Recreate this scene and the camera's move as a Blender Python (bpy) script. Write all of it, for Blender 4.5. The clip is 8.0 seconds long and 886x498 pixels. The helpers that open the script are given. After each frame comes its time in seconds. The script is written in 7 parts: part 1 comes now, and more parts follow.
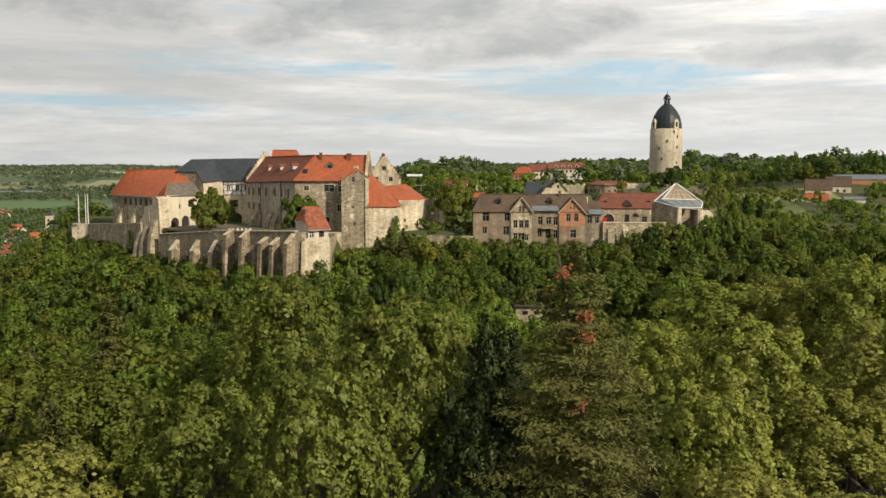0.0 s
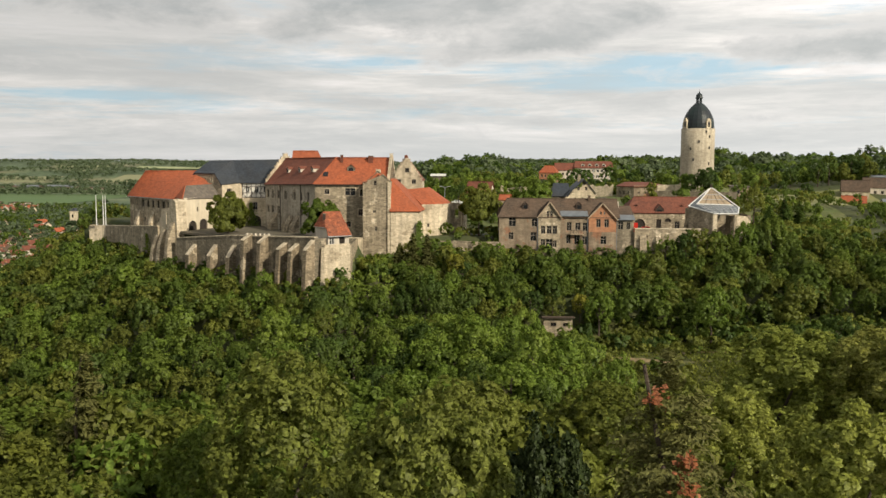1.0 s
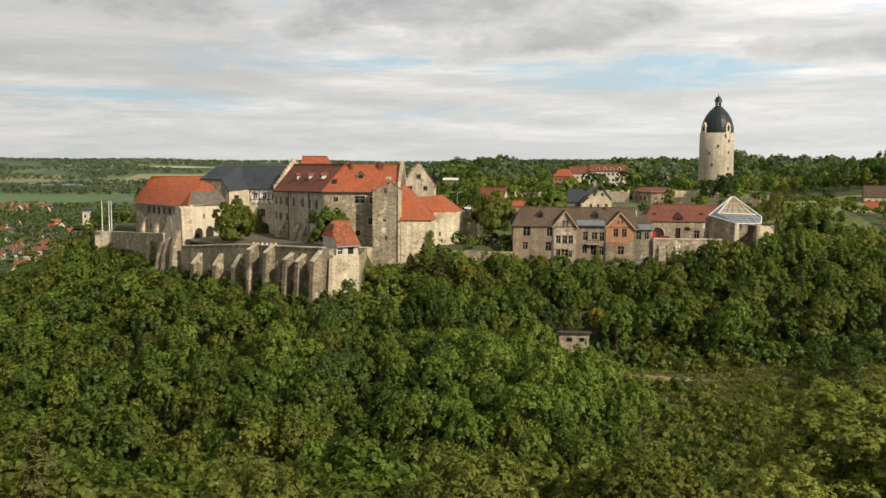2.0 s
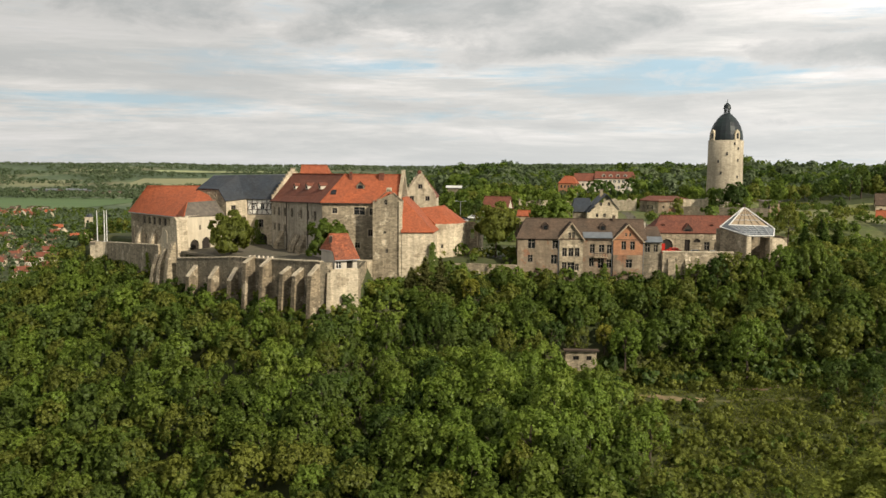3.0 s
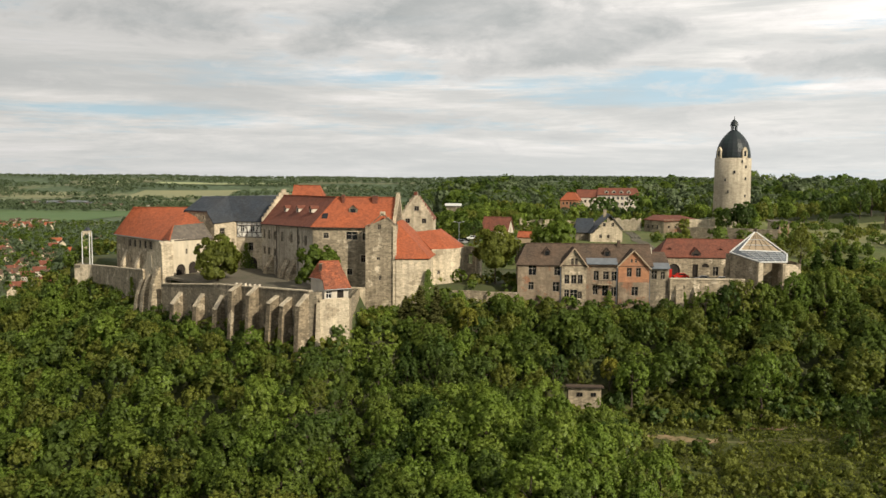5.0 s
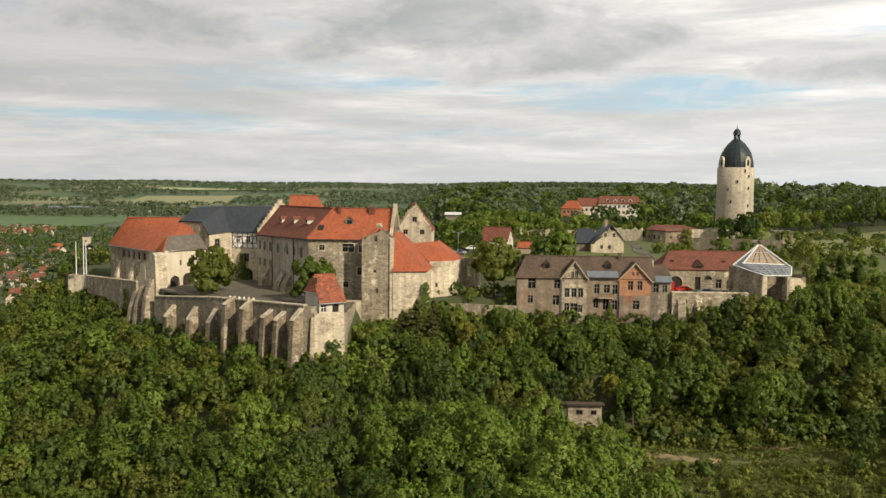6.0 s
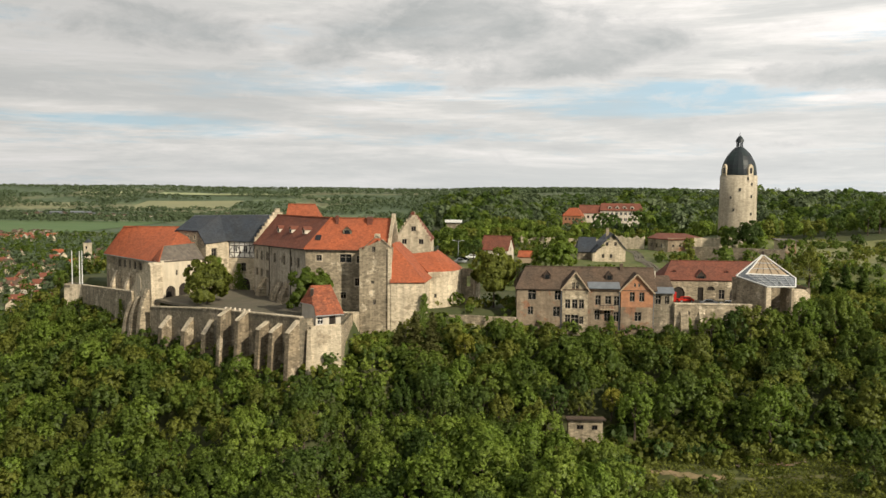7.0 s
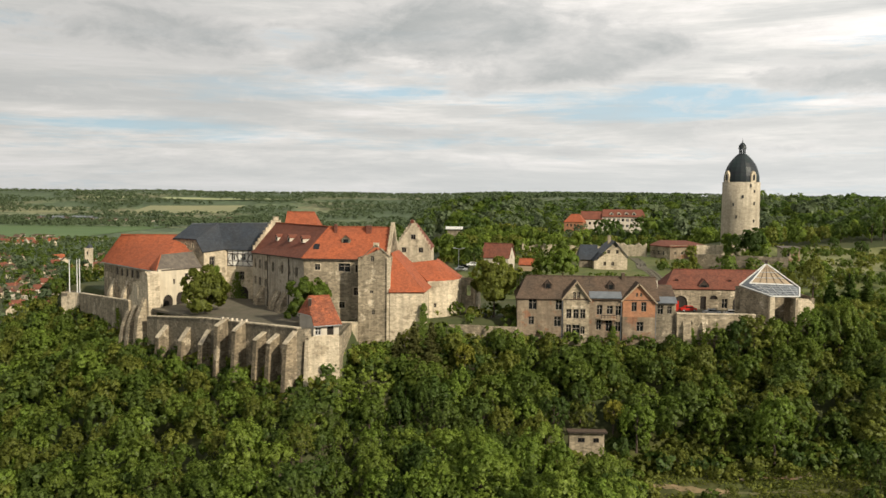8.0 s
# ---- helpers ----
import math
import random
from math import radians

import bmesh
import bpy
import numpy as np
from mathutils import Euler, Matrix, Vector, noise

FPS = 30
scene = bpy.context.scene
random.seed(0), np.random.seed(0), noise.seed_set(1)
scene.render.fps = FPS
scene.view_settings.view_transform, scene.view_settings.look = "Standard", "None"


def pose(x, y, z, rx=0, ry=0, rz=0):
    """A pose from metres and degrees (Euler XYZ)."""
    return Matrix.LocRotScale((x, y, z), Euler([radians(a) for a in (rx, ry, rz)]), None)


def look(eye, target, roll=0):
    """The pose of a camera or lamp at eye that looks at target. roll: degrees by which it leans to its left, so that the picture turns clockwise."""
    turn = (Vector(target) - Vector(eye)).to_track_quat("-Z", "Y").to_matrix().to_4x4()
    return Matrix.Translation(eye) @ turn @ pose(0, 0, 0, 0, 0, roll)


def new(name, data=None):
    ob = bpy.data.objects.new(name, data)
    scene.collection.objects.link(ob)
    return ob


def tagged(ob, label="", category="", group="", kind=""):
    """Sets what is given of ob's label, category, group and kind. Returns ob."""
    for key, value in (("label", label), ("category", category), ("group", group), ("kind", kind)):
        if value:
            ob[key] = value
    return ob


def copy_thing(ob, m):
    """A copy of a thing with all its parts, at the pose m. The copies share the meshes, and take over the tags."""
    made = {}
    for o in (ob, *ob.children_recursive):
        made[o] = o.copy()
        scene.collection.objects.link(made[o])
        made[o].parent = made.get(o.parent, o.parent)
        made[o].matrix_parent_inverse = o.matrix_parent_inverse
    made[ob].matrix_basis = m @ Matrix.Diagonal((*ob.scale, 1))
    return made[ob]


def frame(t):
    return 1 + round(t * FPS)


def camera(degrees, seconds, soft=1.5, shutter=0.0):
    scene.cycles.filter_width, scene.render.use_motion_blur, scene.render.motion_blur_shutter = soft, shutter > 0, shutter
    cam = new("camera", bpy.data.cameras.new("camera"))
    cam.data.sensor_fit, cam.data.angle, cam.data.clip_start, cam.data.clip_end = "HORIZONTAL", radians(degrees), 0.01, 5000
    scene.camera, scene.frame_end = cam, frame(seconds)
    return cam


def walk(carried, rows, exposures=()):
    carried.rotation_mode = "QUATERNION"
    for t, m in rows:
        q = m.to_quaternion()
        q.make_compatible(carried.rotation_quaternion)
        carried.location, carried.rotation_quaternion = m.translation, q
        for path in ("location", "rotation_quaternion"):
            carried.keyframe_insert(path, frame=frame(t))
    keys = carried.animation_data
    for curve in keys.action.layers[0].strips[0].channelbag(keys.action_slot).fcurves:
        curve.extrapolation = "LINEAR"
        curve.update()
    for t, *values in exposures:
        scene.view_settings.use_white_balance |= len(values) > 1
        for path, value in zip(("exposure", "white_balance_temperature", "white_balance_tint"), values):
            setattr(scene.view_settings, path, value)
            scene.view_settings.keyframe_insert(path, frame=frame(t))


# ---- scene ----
cam = camera(53.6, 8.0, soft=1.55)
METRES, EYE, TILT, LEAN, TURN = 47.0, 20.0, -5.6, 0.0, 0.0
ROWS = [
    (0.0, 0.0100, 0.0310, -0.0110, 0.13, 0.19, -0.18),
    (0.5, 0.0030, 0.1180, 0.0180, 0.91, 0.02, -0.30),
    (1.0, -0.0025, 0.2160, 0.0550, 1.61, -0.15, -0.48),
    (1.5, -0.0035, 0.2920, 0.0860, 2.12, -0.23, -0.61),
    (3.0, 0.0005, 0.5185, 0.1610, 2.72, 0.07, -0.71),
    (3.5, 0.0024, 0.5805, 0.1825, 2.75, 0.24, -0.70),
    (4.0, 0.0052, 0.6395, 0.2056, 2.76, 0.40, -0.70),
    (4.5, 0.0104, 0.6935, 0.2245, 2.80, 0.59, -0.70),
    (6.0, 0.0330, 0.8250, 0.2800, 2.96, 1.15, -0.82),
    (6.5, 0.0384, 0.8577, 0.2960, 3.02, 1.30, -0.85),
    (7.0, 0.0449, 0.8884, 0.3097, 3.09, 1.47, -0.85),
    (7.5, 0.0499, 0.9125, 0.3225, 3.17, 1.61, -0.85),
    (8.0, 0.0535, 0.9365, 0.3350, 3.22, 1.75, -0.85),
]
EXPOSURES = ((0.0, 0.0), (8.0, 0.0))
walk(cam, [(t, pose(0, 0, EYE, TILT, LEAN, TURN) @ pose(METRES * x, METRES * y, METRES * z, 90 + pitch, roll, yaw)) for t, x, y, z, yaw, pitch, roll in ROWS], EXPOSURES)


# ---- world, sun ----
SUN_DIR = Vector((0.60, -0.60, 0.53)).normalized()
world = bpy.data.worlds.new("sky")
scene.world = world
world.use_nodes = True


def sky_world(nt):
    n, l = nt.nodes, nt.links
    n.clear()
    out = n.new("ShaderNodeOutputWorld")
    bg = n.new("ShaderNodeBackground")
    sky = n.new("ShaderNodeTexSky")
    sky.sky_type, sky.sun_disc = "NISHITA", False
    sky.sun_elevation = math.asin(SUN_DIR.z)
    sky.sun_rotation = math.atan2(SUN_DIR.x, SUN_DIR.y)
    sky.air_density, sky.dust_density = 1.0, 1.5
    co = n.new("ShaderNodeTexCoord")
    sep = n.new("ShaderNodeSeparateXYZ")
    l.new(co.outputs["Generated"], sep.inputs[0])

    def m(op, a, b=None, clamp=False):
        k = n.new("ShaderNodeMath")
        k.operation, k.use_clamp = op, clamp
        for s, v in zip(k.inputs, (a, b)):
            if v is None:
                continue
            if isinstance(v, (int, float)):
                s.default_value = v
            else:
                l.new(v, s)
        return k.outputs[0]

    def ramp(v, stops):
        k = n.new("ShaderNodeValToRGB")
        while len(k.color_ramp.elements) < len(stops):
            k.color_ramp.elements.new(0.5)
        for e, (p, c) in zip(k.color_ramp.elements, stops):
            e.position, e.color = p, (*c, 1)
        l.new(v, k.inputs[0])
        return k.outputs[0]

    def mix(f, a, b):
        k = n.new("ShaderNodeMix")
        k.data_type = "RGBA"
        for s, v in ((k.inputs[0], f), (k.inputs[6], a), (k.inputs[7], b)):
            if isinstance(v, (int, float)):
                s.default_value = v
            elif isinstance(v, tuple):
                s.default_value = (*v, 1)
            else:
                l.new(v, s)
        return k.outputs[2]

    z, x = m("MAXIMUM", sep.outputs[2], 0.0), sep.outputs[0]

    def cloud(sx, sz, seed, detail, rough):
        mp = n.new("ShaderNodeMapping")
        mp.inputs["Scale"].default_value, mp.inputs["Location"].default_value = (sx, sx, sz), (seed, seed * 1.7, seed * 0.6)
        l.new(co.outputs["Generated"], mp.inputs[0])
        t = n.new("ShaderNodeTexNoise")
        t.inputs["Scale"].default_value, t.inputs["Detail"].default_value = 1.0, detail
        t.inputs["Roughness"].default_value, t.inputs["Distortion"].default_value = rough, 0.25
        l.new(mp.outputs[0], t.inputs["Vector"])
        return t.outputs[0]

    def bump(v, at, wide):
        k = m("DIVIDE", m("SUBTRACT", v, at), wide)
        return m("POWER", 2.718, m("MULTIPLY", m("MULTIPLY", k, k), -1.0))

    blue = n.new("ShaderNodeMix")
    blue.data_type = "RGBA"
    l.new(sky.outputs[0], blue.inputs[6])
    blue.inputs[0].default_value = 0.75
    blue.inputs[7].default_value = (6.9, 9.9, 11.6, 1)

    def bank(x0, z0, wx, wz, tilt=0.0):
        """How deep a direction lies in a cloud bank round (x0, z0)."""
        dx = m("SUBTRACT", x, x0)
        return m("MULTIPLY", bump(m("SUBTRACT", z, m("MULTIPLY", dx, tilt)), z0, wz), bump(dx, 0.0, wx))

    def total(*vs):
        t = vs[0]
        for v in vs[1:]:
            t = m("ADD", t, v)
        return t

    def scaled(v, k):
        return m("MULTIPLY", v, k)

    # bright layered veil: cream low down, rosy white towards the right
    streaks = cloud(3.0, 30.0, 7.0, 9, 0.66)
    white = ramp(streaks, ((0.34, (7.9, 7.9, 7.7)), (0.47, (9.5, 9.4, 9.0)), (0.56, (11.6, 11.2, 10.6)), (0.68, (14.2, 13.4, 12.9))))
    # blue strips in the veil
    gap = total(cloud(3.0, 30.0, 4.3, 9, 0.66), scaled(bank(0.19, 0.098, 0.16, 0.022, 0.03), 0.26), scaled(bank(-0.17, 0.104, 0.15, 0.014), 0.16),
                scaled(bank(0.36, 0.150, 0.10, 0.016), 0.13), scaled(bank(-0.42, 0.062, 0.12, 0.02), 0.10), -0.03)
    gap = ramp(gap, ((0.52, (0, 0, 0)), (0.66, (1, 1, 1))))
    c1 = mix(scaled(gap, 0.85), white, blue.outputs[2])
    # soft grey sheet on the left
    veil = ramp(total(cloud(2.2, 9.0, 21.0, 7, 0.6), scaled(bank(-0.45, 0.12, 0.22, 0.07), 0.16)), ((0.50, (0, 0, 0)), (0.66, (1, 1, 1))))
    c1 = mix(scaled(veil, 0.55), c1, (7.7, 7.8, 7.6))
    # grey-bottomed heaps with bright rims
    heap = total(scaled(cloud(11.0, 27.0, 11.0, 10, 0.62), 0.85), scaled(bank(-0.36, 0.168, 0.12, 0.030), 0.36), scaled(bank(-0.05, 0.176, 0.13, 0.034, 0.05), 0.42),
                 scaled(bank(-0.20, 0.140, 0.030, 0.014), 0.30), scaled(bank(0.11, 0.137, 0.14, 0.022, 0.16), 0.36), scaled(bank(0.37, 0.118, 0.11, 0.020), 0.33),
                 scaled(bank(0.325, 0.047, 0.035, 0.009), 0.22), scaled(m("MAXIMUM", m("SUBTRACT", z, 0.19), 0.0), 0.9))
    inner = ramp(heap, ((0.55, (0, 0, 0)), (0.78, (1, 1, 1))))
    heap = ramp(heap, ((0.49, (0, 0, 0)), (0.63, (1, 1, 1))))
    grey = mix(inner, (10.3, 10.0, 9.6), ramp(cloud(12.0, 34.0, 15.0, 9, 0.64), ((0.34, (5.9, 6.15, 6.05)), (0.52, (6.8, 6.95, 6.8)), (0.70, (8.2, 8.15, 7.9)))))
    c2 = mix(scaled(heap, 0.92), c1, grey)
    # haze at the horizon
    c2 = mix(ramp(z, ((0.0, (0.55, 0.55, 0.55)), (0.06, (0, 0, 0)))), c2, (8.0, 8.3, 8.3))
    # brighter towards the sun
    tow = n.new("ShaderNodeVectorMath")
    tow.operation = "SCALE"
    l.new(c2, tow.inputs[0])
    l.new(m("ADD", m("MULTIPLY", x, 0.28), 1.0), tow.inputs["Scale"])
    l.new(tow.outputs[0], bg.inputs[0])
    bg.inputs[1].default_value = 0.075
    l.new(bg.outputs[0], out.inputs[0])


sky_world(world.node_tree)
sun = new("sun", bpy.data.lights.new("sun", "SUN"))
sun.data.energy, sun.data.angle, sun.data.color = 4.6, radians(0.8), (1.0, 0.90, 0.72)
sun.matrix_world = look(SUN_DIR * 300, (0, 0, 0))


# ---- materials ----
def material(name, c1, c2, scale=1.0, rough=0.85, bump=0.3, c3=None, big=0.06, bumpscale=None, island=0.0, objvar=0.0,
             metal=0.0, trans=0.0, stretch=(1, 1, 1), cells=0.0, cellscale=1.2, streak=0.0, courses=1.0, c4=None, patch_at=0.62):
    mt = bpy.data.materials.new(name)
    mt.use_nodes = True
    nt = mt.node_tree
    n, l = nt.nodes, nt.links
    b = n["Principled BSDF"]
    geo = n.new("ShaderNodeNewGeometry")
    mp = n.new("ShaderNodeMapping")
    mp.inputs["Scale"].default_value = stretch
    l.new(geo.outputs["Position"], mp.inputs[0])

    def noise_tex(s, d=4):
        t = n.new("ShaderNodeTexNoise")
        t.inputs["Scale"].default_value, t.inputs["Detail"].default_value, t.inputs["Roughness"].default_value = s, d, 0.65
        l.new(mp.outputs[0], t.inputs["Vector"])
        return t.outputs[0]

    def spread(v, lo=0.35, hi=0.65):
        k = n.new("ShaderNodeMapRange")
        k.inputs[1].default_value, k.inputs[2].default_value = lo, hi
        l.new(v, k.inputs[0])
        return k.outputs[0]

    def mix(f, a, bb):
        k = n.new("ShaderNodeMix")
        k.data_type = "RGBA"
        for s, v in ((k.inputs[0], f), (k.inputs[6], a), (k.inputs[7], bb)):
            if isinstance(v, (int, float)):
                s.default_value = v
            elif isinstance(v, tuple):
                s.default_value = (*v, 1)
            else:
                l.new(v, s)
        return k.outputs[2]

    col = mix(spread(noise_tex(scale)), c1, c2)
    if c3:
        col = mix(spread(noise_tex(big, 6), 0.40, 0.78), col, c3)
    if c4:
        # bare patches where the coat has come off
        col = mix(spread(noise_tex(big * 1.7 + 0.05, 7), patch_at, patch_at + 0.05), col, c4)
    if cells:
        vo = n.new("ShaderNodeTexVoronoi")
        vo.inputs["Scale"].default_value = cellscale
        mc = n.new("ShaderNodeMapping")
        mc.inputs["Scale"].default_value = (1, 1, courses)
        l.new(mp.outputs[0], mc.inputs[0])
        l.new(mc.outputs[0], vo.inputs["Vector"])
        hs = n.new("ShaderNodeSeparateColor")
        l.new(vo.outputs["Color"], hs.inputs[0])
        k = n.new("ShaderNodeMapRange")
        k.inputs[3].default_value, k.inputs[4].default_value = 1 - cells, 1 + cells
        l.new(hs.outputs[0], k.inputs[0])
        vm = n.new("ShaderNodeVectorMath")
        vm.operation = "SCALE"
        l.new(col, vm.inputs[0])
        l.new(k.outputs[0], vm.inputs["Scale"])
        col = vm.outputs[0]
    if streak:
        # rain streaks down the face
        ms = n.new("ShaderNodeMapping")
        ms.inputs["Scale"].default_value = (0.75, 0.75, 0.07)
        l.new(geo.outputs["Position"], ms.inputs[0])
        ts = n.new("ShaderNodeTexNoise")
        ts.inputs["Scale"].default_value, ts.inputs["Detail"].default_value, ts.inputs["Roughness"].default_value = 1.0, 6, 0.7
        l.new(ms.outputs[0], ts.inputs["Vector"])
        ks = n.new("ShaderNodeMapRange")
        ks.inputs[1].default_value, ks.inputs[2].default_value = 0.36, 0.66
        ks.inputs[3].default_value, ks.inputs[4].default_value = 1 + streak * 0.6, 1 - streak
        l.new(ts.outputs[0], ks.inputs[0])
        vs = n.new("ShaderNodeVectorMath")
        vs.operation = "SCALE"
        l.new(col, vs.inputs[0])
        l.new(ks.outputs[0], vs.inputs["Scale"])
        col = vs.outputs[0]
    for amount, source in ((island, geo.outputs["Random Per Island"]), (objvar, None)):
        if amount:
            if source is None:
                source = n.new("ShaderNodeObjectInfo").outputs["Random"]
            k = n.new("ShaderNodeMapRange")
            k.inputs[3].default_value, k.inputs[4].default_value = 1 - amount, 1 + amount
            l.new(source, k.inputs[0])
            vm = n.new("ShaderNodeVectorMath")
            vm.operation = "SCALE"
            l.new(col, vm.inputs[0])
            l.new(k.outputs[0], vm.inputs["Scale"])
            col = vm.outputs[0]
    l.new(col, b.inputs["Base Color"])
    b.inputs["Roughness"].default_value, b.inputs["Metallic"].default_value = rough, metal
    b.inputs["Specular IOR Level"].default_value = 0.25
    if trans:
        b.inputs["Transmission Weight"].default_value = trans
    if bump:
        bp = n.new("ShaderNodeBump")
        bp.inputs["Strength"].default_value, bp.inputs["Distance"].default_value = bump, 0.15
        l.new(noise_tex(bumpscale or scale * 3, 3), bp.inputs["Height"])
        l.new(bp.outputs[0], b.inputs["Normal"])
    return mt


def leaf_material(name, a, b_, c, trans=0.5, grain=3.2, gloss=0.022):
    mt = bpy.data.materials.new(name)
    mt.use_nodes = True
    nt = mt.node_tree
    n, l = nt.nodes, nt.links
    n.clear()
    out = n.new("ShaderNodeOutputMaterial")
    geo, info = n.new("ShaderNodeNewGeometry"), n.new("ShaderNodeObjectInfo")
    t = n.new("ShaderNodeTexNoise")
    t.inputs["Scale"].default_value, t.inputs["Detail"].default_value = 0.11, 3
    l.new(geo.outputs["Position"], t.inputs["Vector"])
    add = n.new("ShaderNodeMath")
    add.operation = "MULTIPLY_ADD"
    l.new(info.outputs["Random"], add.inputs[0])
    add.inputs[1].default_value = 0.5
    l.new(t.outputs[0], add.inputs[2])
    ramp = n.new("ShaderNodeValToRGB")
    ramp.color_ramp.elements.new(0.5)
    for e, (p, k) in zip(ramp.color_ramp.elements, ((0.40, a), (0.75, b_), (1.05, c))):
        e.position, e.color = min(p, 1), (*k, 1)
    l.new(add.outputs[0], ramp.inputs[0])
    mr = n.new("ShaderNodeMapRange")
    mr.inputs[3].default_value, mr.inputs[4].default_value = 0.8, 1.2
    l.new(geo.outputs["Random Per Island"], mr.inputs[0])
    vm = n.new("ShaderNodeVectorMath")
    vm.operation = "SCALE"
    l.new(ramp.outputs[0], vm.inputs[0])
    l.new(mr.outputs[0], vm.inputs["Scale"])
    fine = n.new("ShaderNodeTexNoise")
    fine.inputs["Scale"].default_value, fine.inputs["Detail"].default_value, fine.inputs["Roughness"].default_value = grain, 2.0, 0.7
    l.new(geo.outputs["Position"], fine.inputs["Vector"])
    fr = n.new("ShaderNodeMapRange")
    fr.inputs[1].default_value, fr.inputs[2].default_value = 0.36, 0.64
    fr.inputs[3].default_value, fr.inputs[4].default_value = 0.55, 1.4
    l.new(fine.outputs[0], fr.inputs[0])
    vm2 = n.new("ShaderNodeVectorMath")
    vm2.operation = "SCALE"
    l.new(vm.outputs[0], vm2.inputs[0])
    l.new(fr.outputs[0], vm2.inputs["Scale"])
    vm = vm2
    bp = n.new("ShaderNodeBump")
    bp.inputs["Strength"].default_value, bp.inputs["Distance"].default_value = 0.5, 0.2
    l.new(fine.outputs[0], bp.inputs["Height"])
    d, tr, g, m1, m2 = (n.new(k) for k in ("ShaderNodeBsdfDiffuse", "ShaderNodeBsdfTranslucent", "ShaderNodeBsdfGlossy", "ShaderNodeMixShader", "ShaderNodeMixShader"))
    l.new(vm.outputs[0], d.inputs[0])
    l.new(vm.outputs[0], tr.inputs[0])
    l.new(bp.outputs[0], d.inputs["Normal"])
    g.inputs["Roughness"].default_value = 0.5
    g.inputs[0].default_value = (0.5, 0.55, 0.45, 1)
    m1.inputs[0].default_value, m2.inputs[0].default_value = trans, gloss
    l.new(d.outputs[0], m1.inputs[1])
    l.new(tr.outputs[0], m1.inputs[2])
    l.new(m1.outputs[0], m2.inputs[1])
    l.new(g.outputs[0], m2.inputs[2])
    l.new(m2.outputs[0], out.inputs[0])
    return mt


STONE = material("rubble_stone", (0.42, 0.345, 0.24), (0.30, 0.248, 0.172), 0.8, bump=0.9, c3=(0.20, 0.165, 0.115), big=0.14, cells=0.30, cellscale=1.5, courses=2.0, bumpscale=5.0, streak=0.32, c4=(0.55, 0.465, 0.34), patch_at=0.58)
STONE_KEEP = material("keep_limestone", (0.50, 0.435, 0.325), (0.42, 0.362, 0.27), 0.6, bump=0.7, c3=(0.33, 0.28, 0.205), big=0.10, cells=0.16, cellscale=1.4, courses=2.0, bumpscale=5.0, streak=0.2, c4=(0.34, 0.295, 0.22), patch_at=0.66)
STONE_BROWN = material("brown_rubble_stone", (0.30, 0.238, 0.157), (0.20, 0.158, 0.106), 0.8, bump=1.0, c3=(0.15, 0.122, 0.085), big=0.16, cells=0.32, cellscale=1.5, courses=2.0, bumpscale=5.0, streak=0.36, c4=(0.44, 0.365, 0.26), patch_at=0.57)
STONE_LIGHT = material("lime_plaster_stone", (0.64, 0.54, 0.39), (0.54, 0.455, 0.33), 0.5, bump=0.7, c3=(0.40, 0.33, 0.23), big=0.14, cells=0.2, cellscale=1.6, courses=2.0, bumpscale=5.0, streak=0.26, c4=(0.36, 0.295, 0.205), patch_at=0.57)
STONE_GREY = material("weathered_grey_stone", (0.265, 0.22, 0.155), (0.175, 0.147, 0.106), 0.7, bump=1.0, c3=(0.135, 0.12, 0.088), big=0.14, cells=0.26, cellscale=1.5, courses=2.0, bumpscale=5.0, streak=0.34, c4=(0.36, 0.30, 0.215), patch_at=0.57)
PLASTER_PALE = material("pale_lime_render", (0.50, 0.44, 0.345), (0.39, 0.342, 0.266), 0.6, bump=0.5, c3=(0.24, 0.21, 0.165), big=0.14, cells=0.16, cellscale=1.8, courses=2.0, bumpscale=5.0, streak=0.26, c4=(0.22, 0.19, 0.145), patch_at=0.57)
PLASTER_OLD = material("old_stained_plaster", (0.33, 0.26, 0.18), (0.23, 0.18, 0.125), 0.7, bump=0.8, c3=(0.14, 0.10, 0.07), big=0.16, cells=0.16, cellscale=1.8, courses=2.0, bumpscale=5.0, streak=0.3, c4=(0.26, 0.135, 0.08), patch_at=0.55)
PLASTER_WHITE = material("white_plaster", (0.62, 0.555, 0.45), (0.54, 0.48, 0.39), 0.6, bump=0.2, c3=(0.44, 0.385, 0.31), big=0.2, streak=0.12)
TILE = material("orange_clay_tiles", (0.36, 0.098, 0.042), (0.30, 0.083, 0.037), 0.9, bump=0.5, c3=(0.235, 0.077, 0.042), big=0.16, cells=0.20, cellscale=2.6, courses=1.4, streak=0.12)
TILE_OLD = material("weathered_red_tiles", (0.20, 0.068, 0.041), (0.15, 0.054, 0.035), 0.9, bump=0.5, c3=(0.13, 0.055, 0.038), big=0.16, cells=0.22, cellscale=2.6, courses=1.4, streak=0.14)
CREAM = material("cream_lime_wash", (0.66, 0.58, 0.44), (0.60, 0.52, 0.39), 0.5, bump=0.5, c3=(0.47, 0.39, 0.28), big=0.12, streak=0.16, c4=(0.46, 0.38, 0.27), patch_at=0.60)
TILE_RED = material("mottled_red_tiles", (0.32, 0.098, 0.045), (0.22, 0.070, 0.038), 1.2, bump=0.5, c3=(0.13, 0.055, 0.036), big=0.3, cells=0.34, cellscale=2.6, courses=1.4)
PLASTER_BRIGHT = material("bright_white_infill", (0.78, 0.75, 0.68), (0.70, 0.67, 0.60), 0.8, bump=0.2)
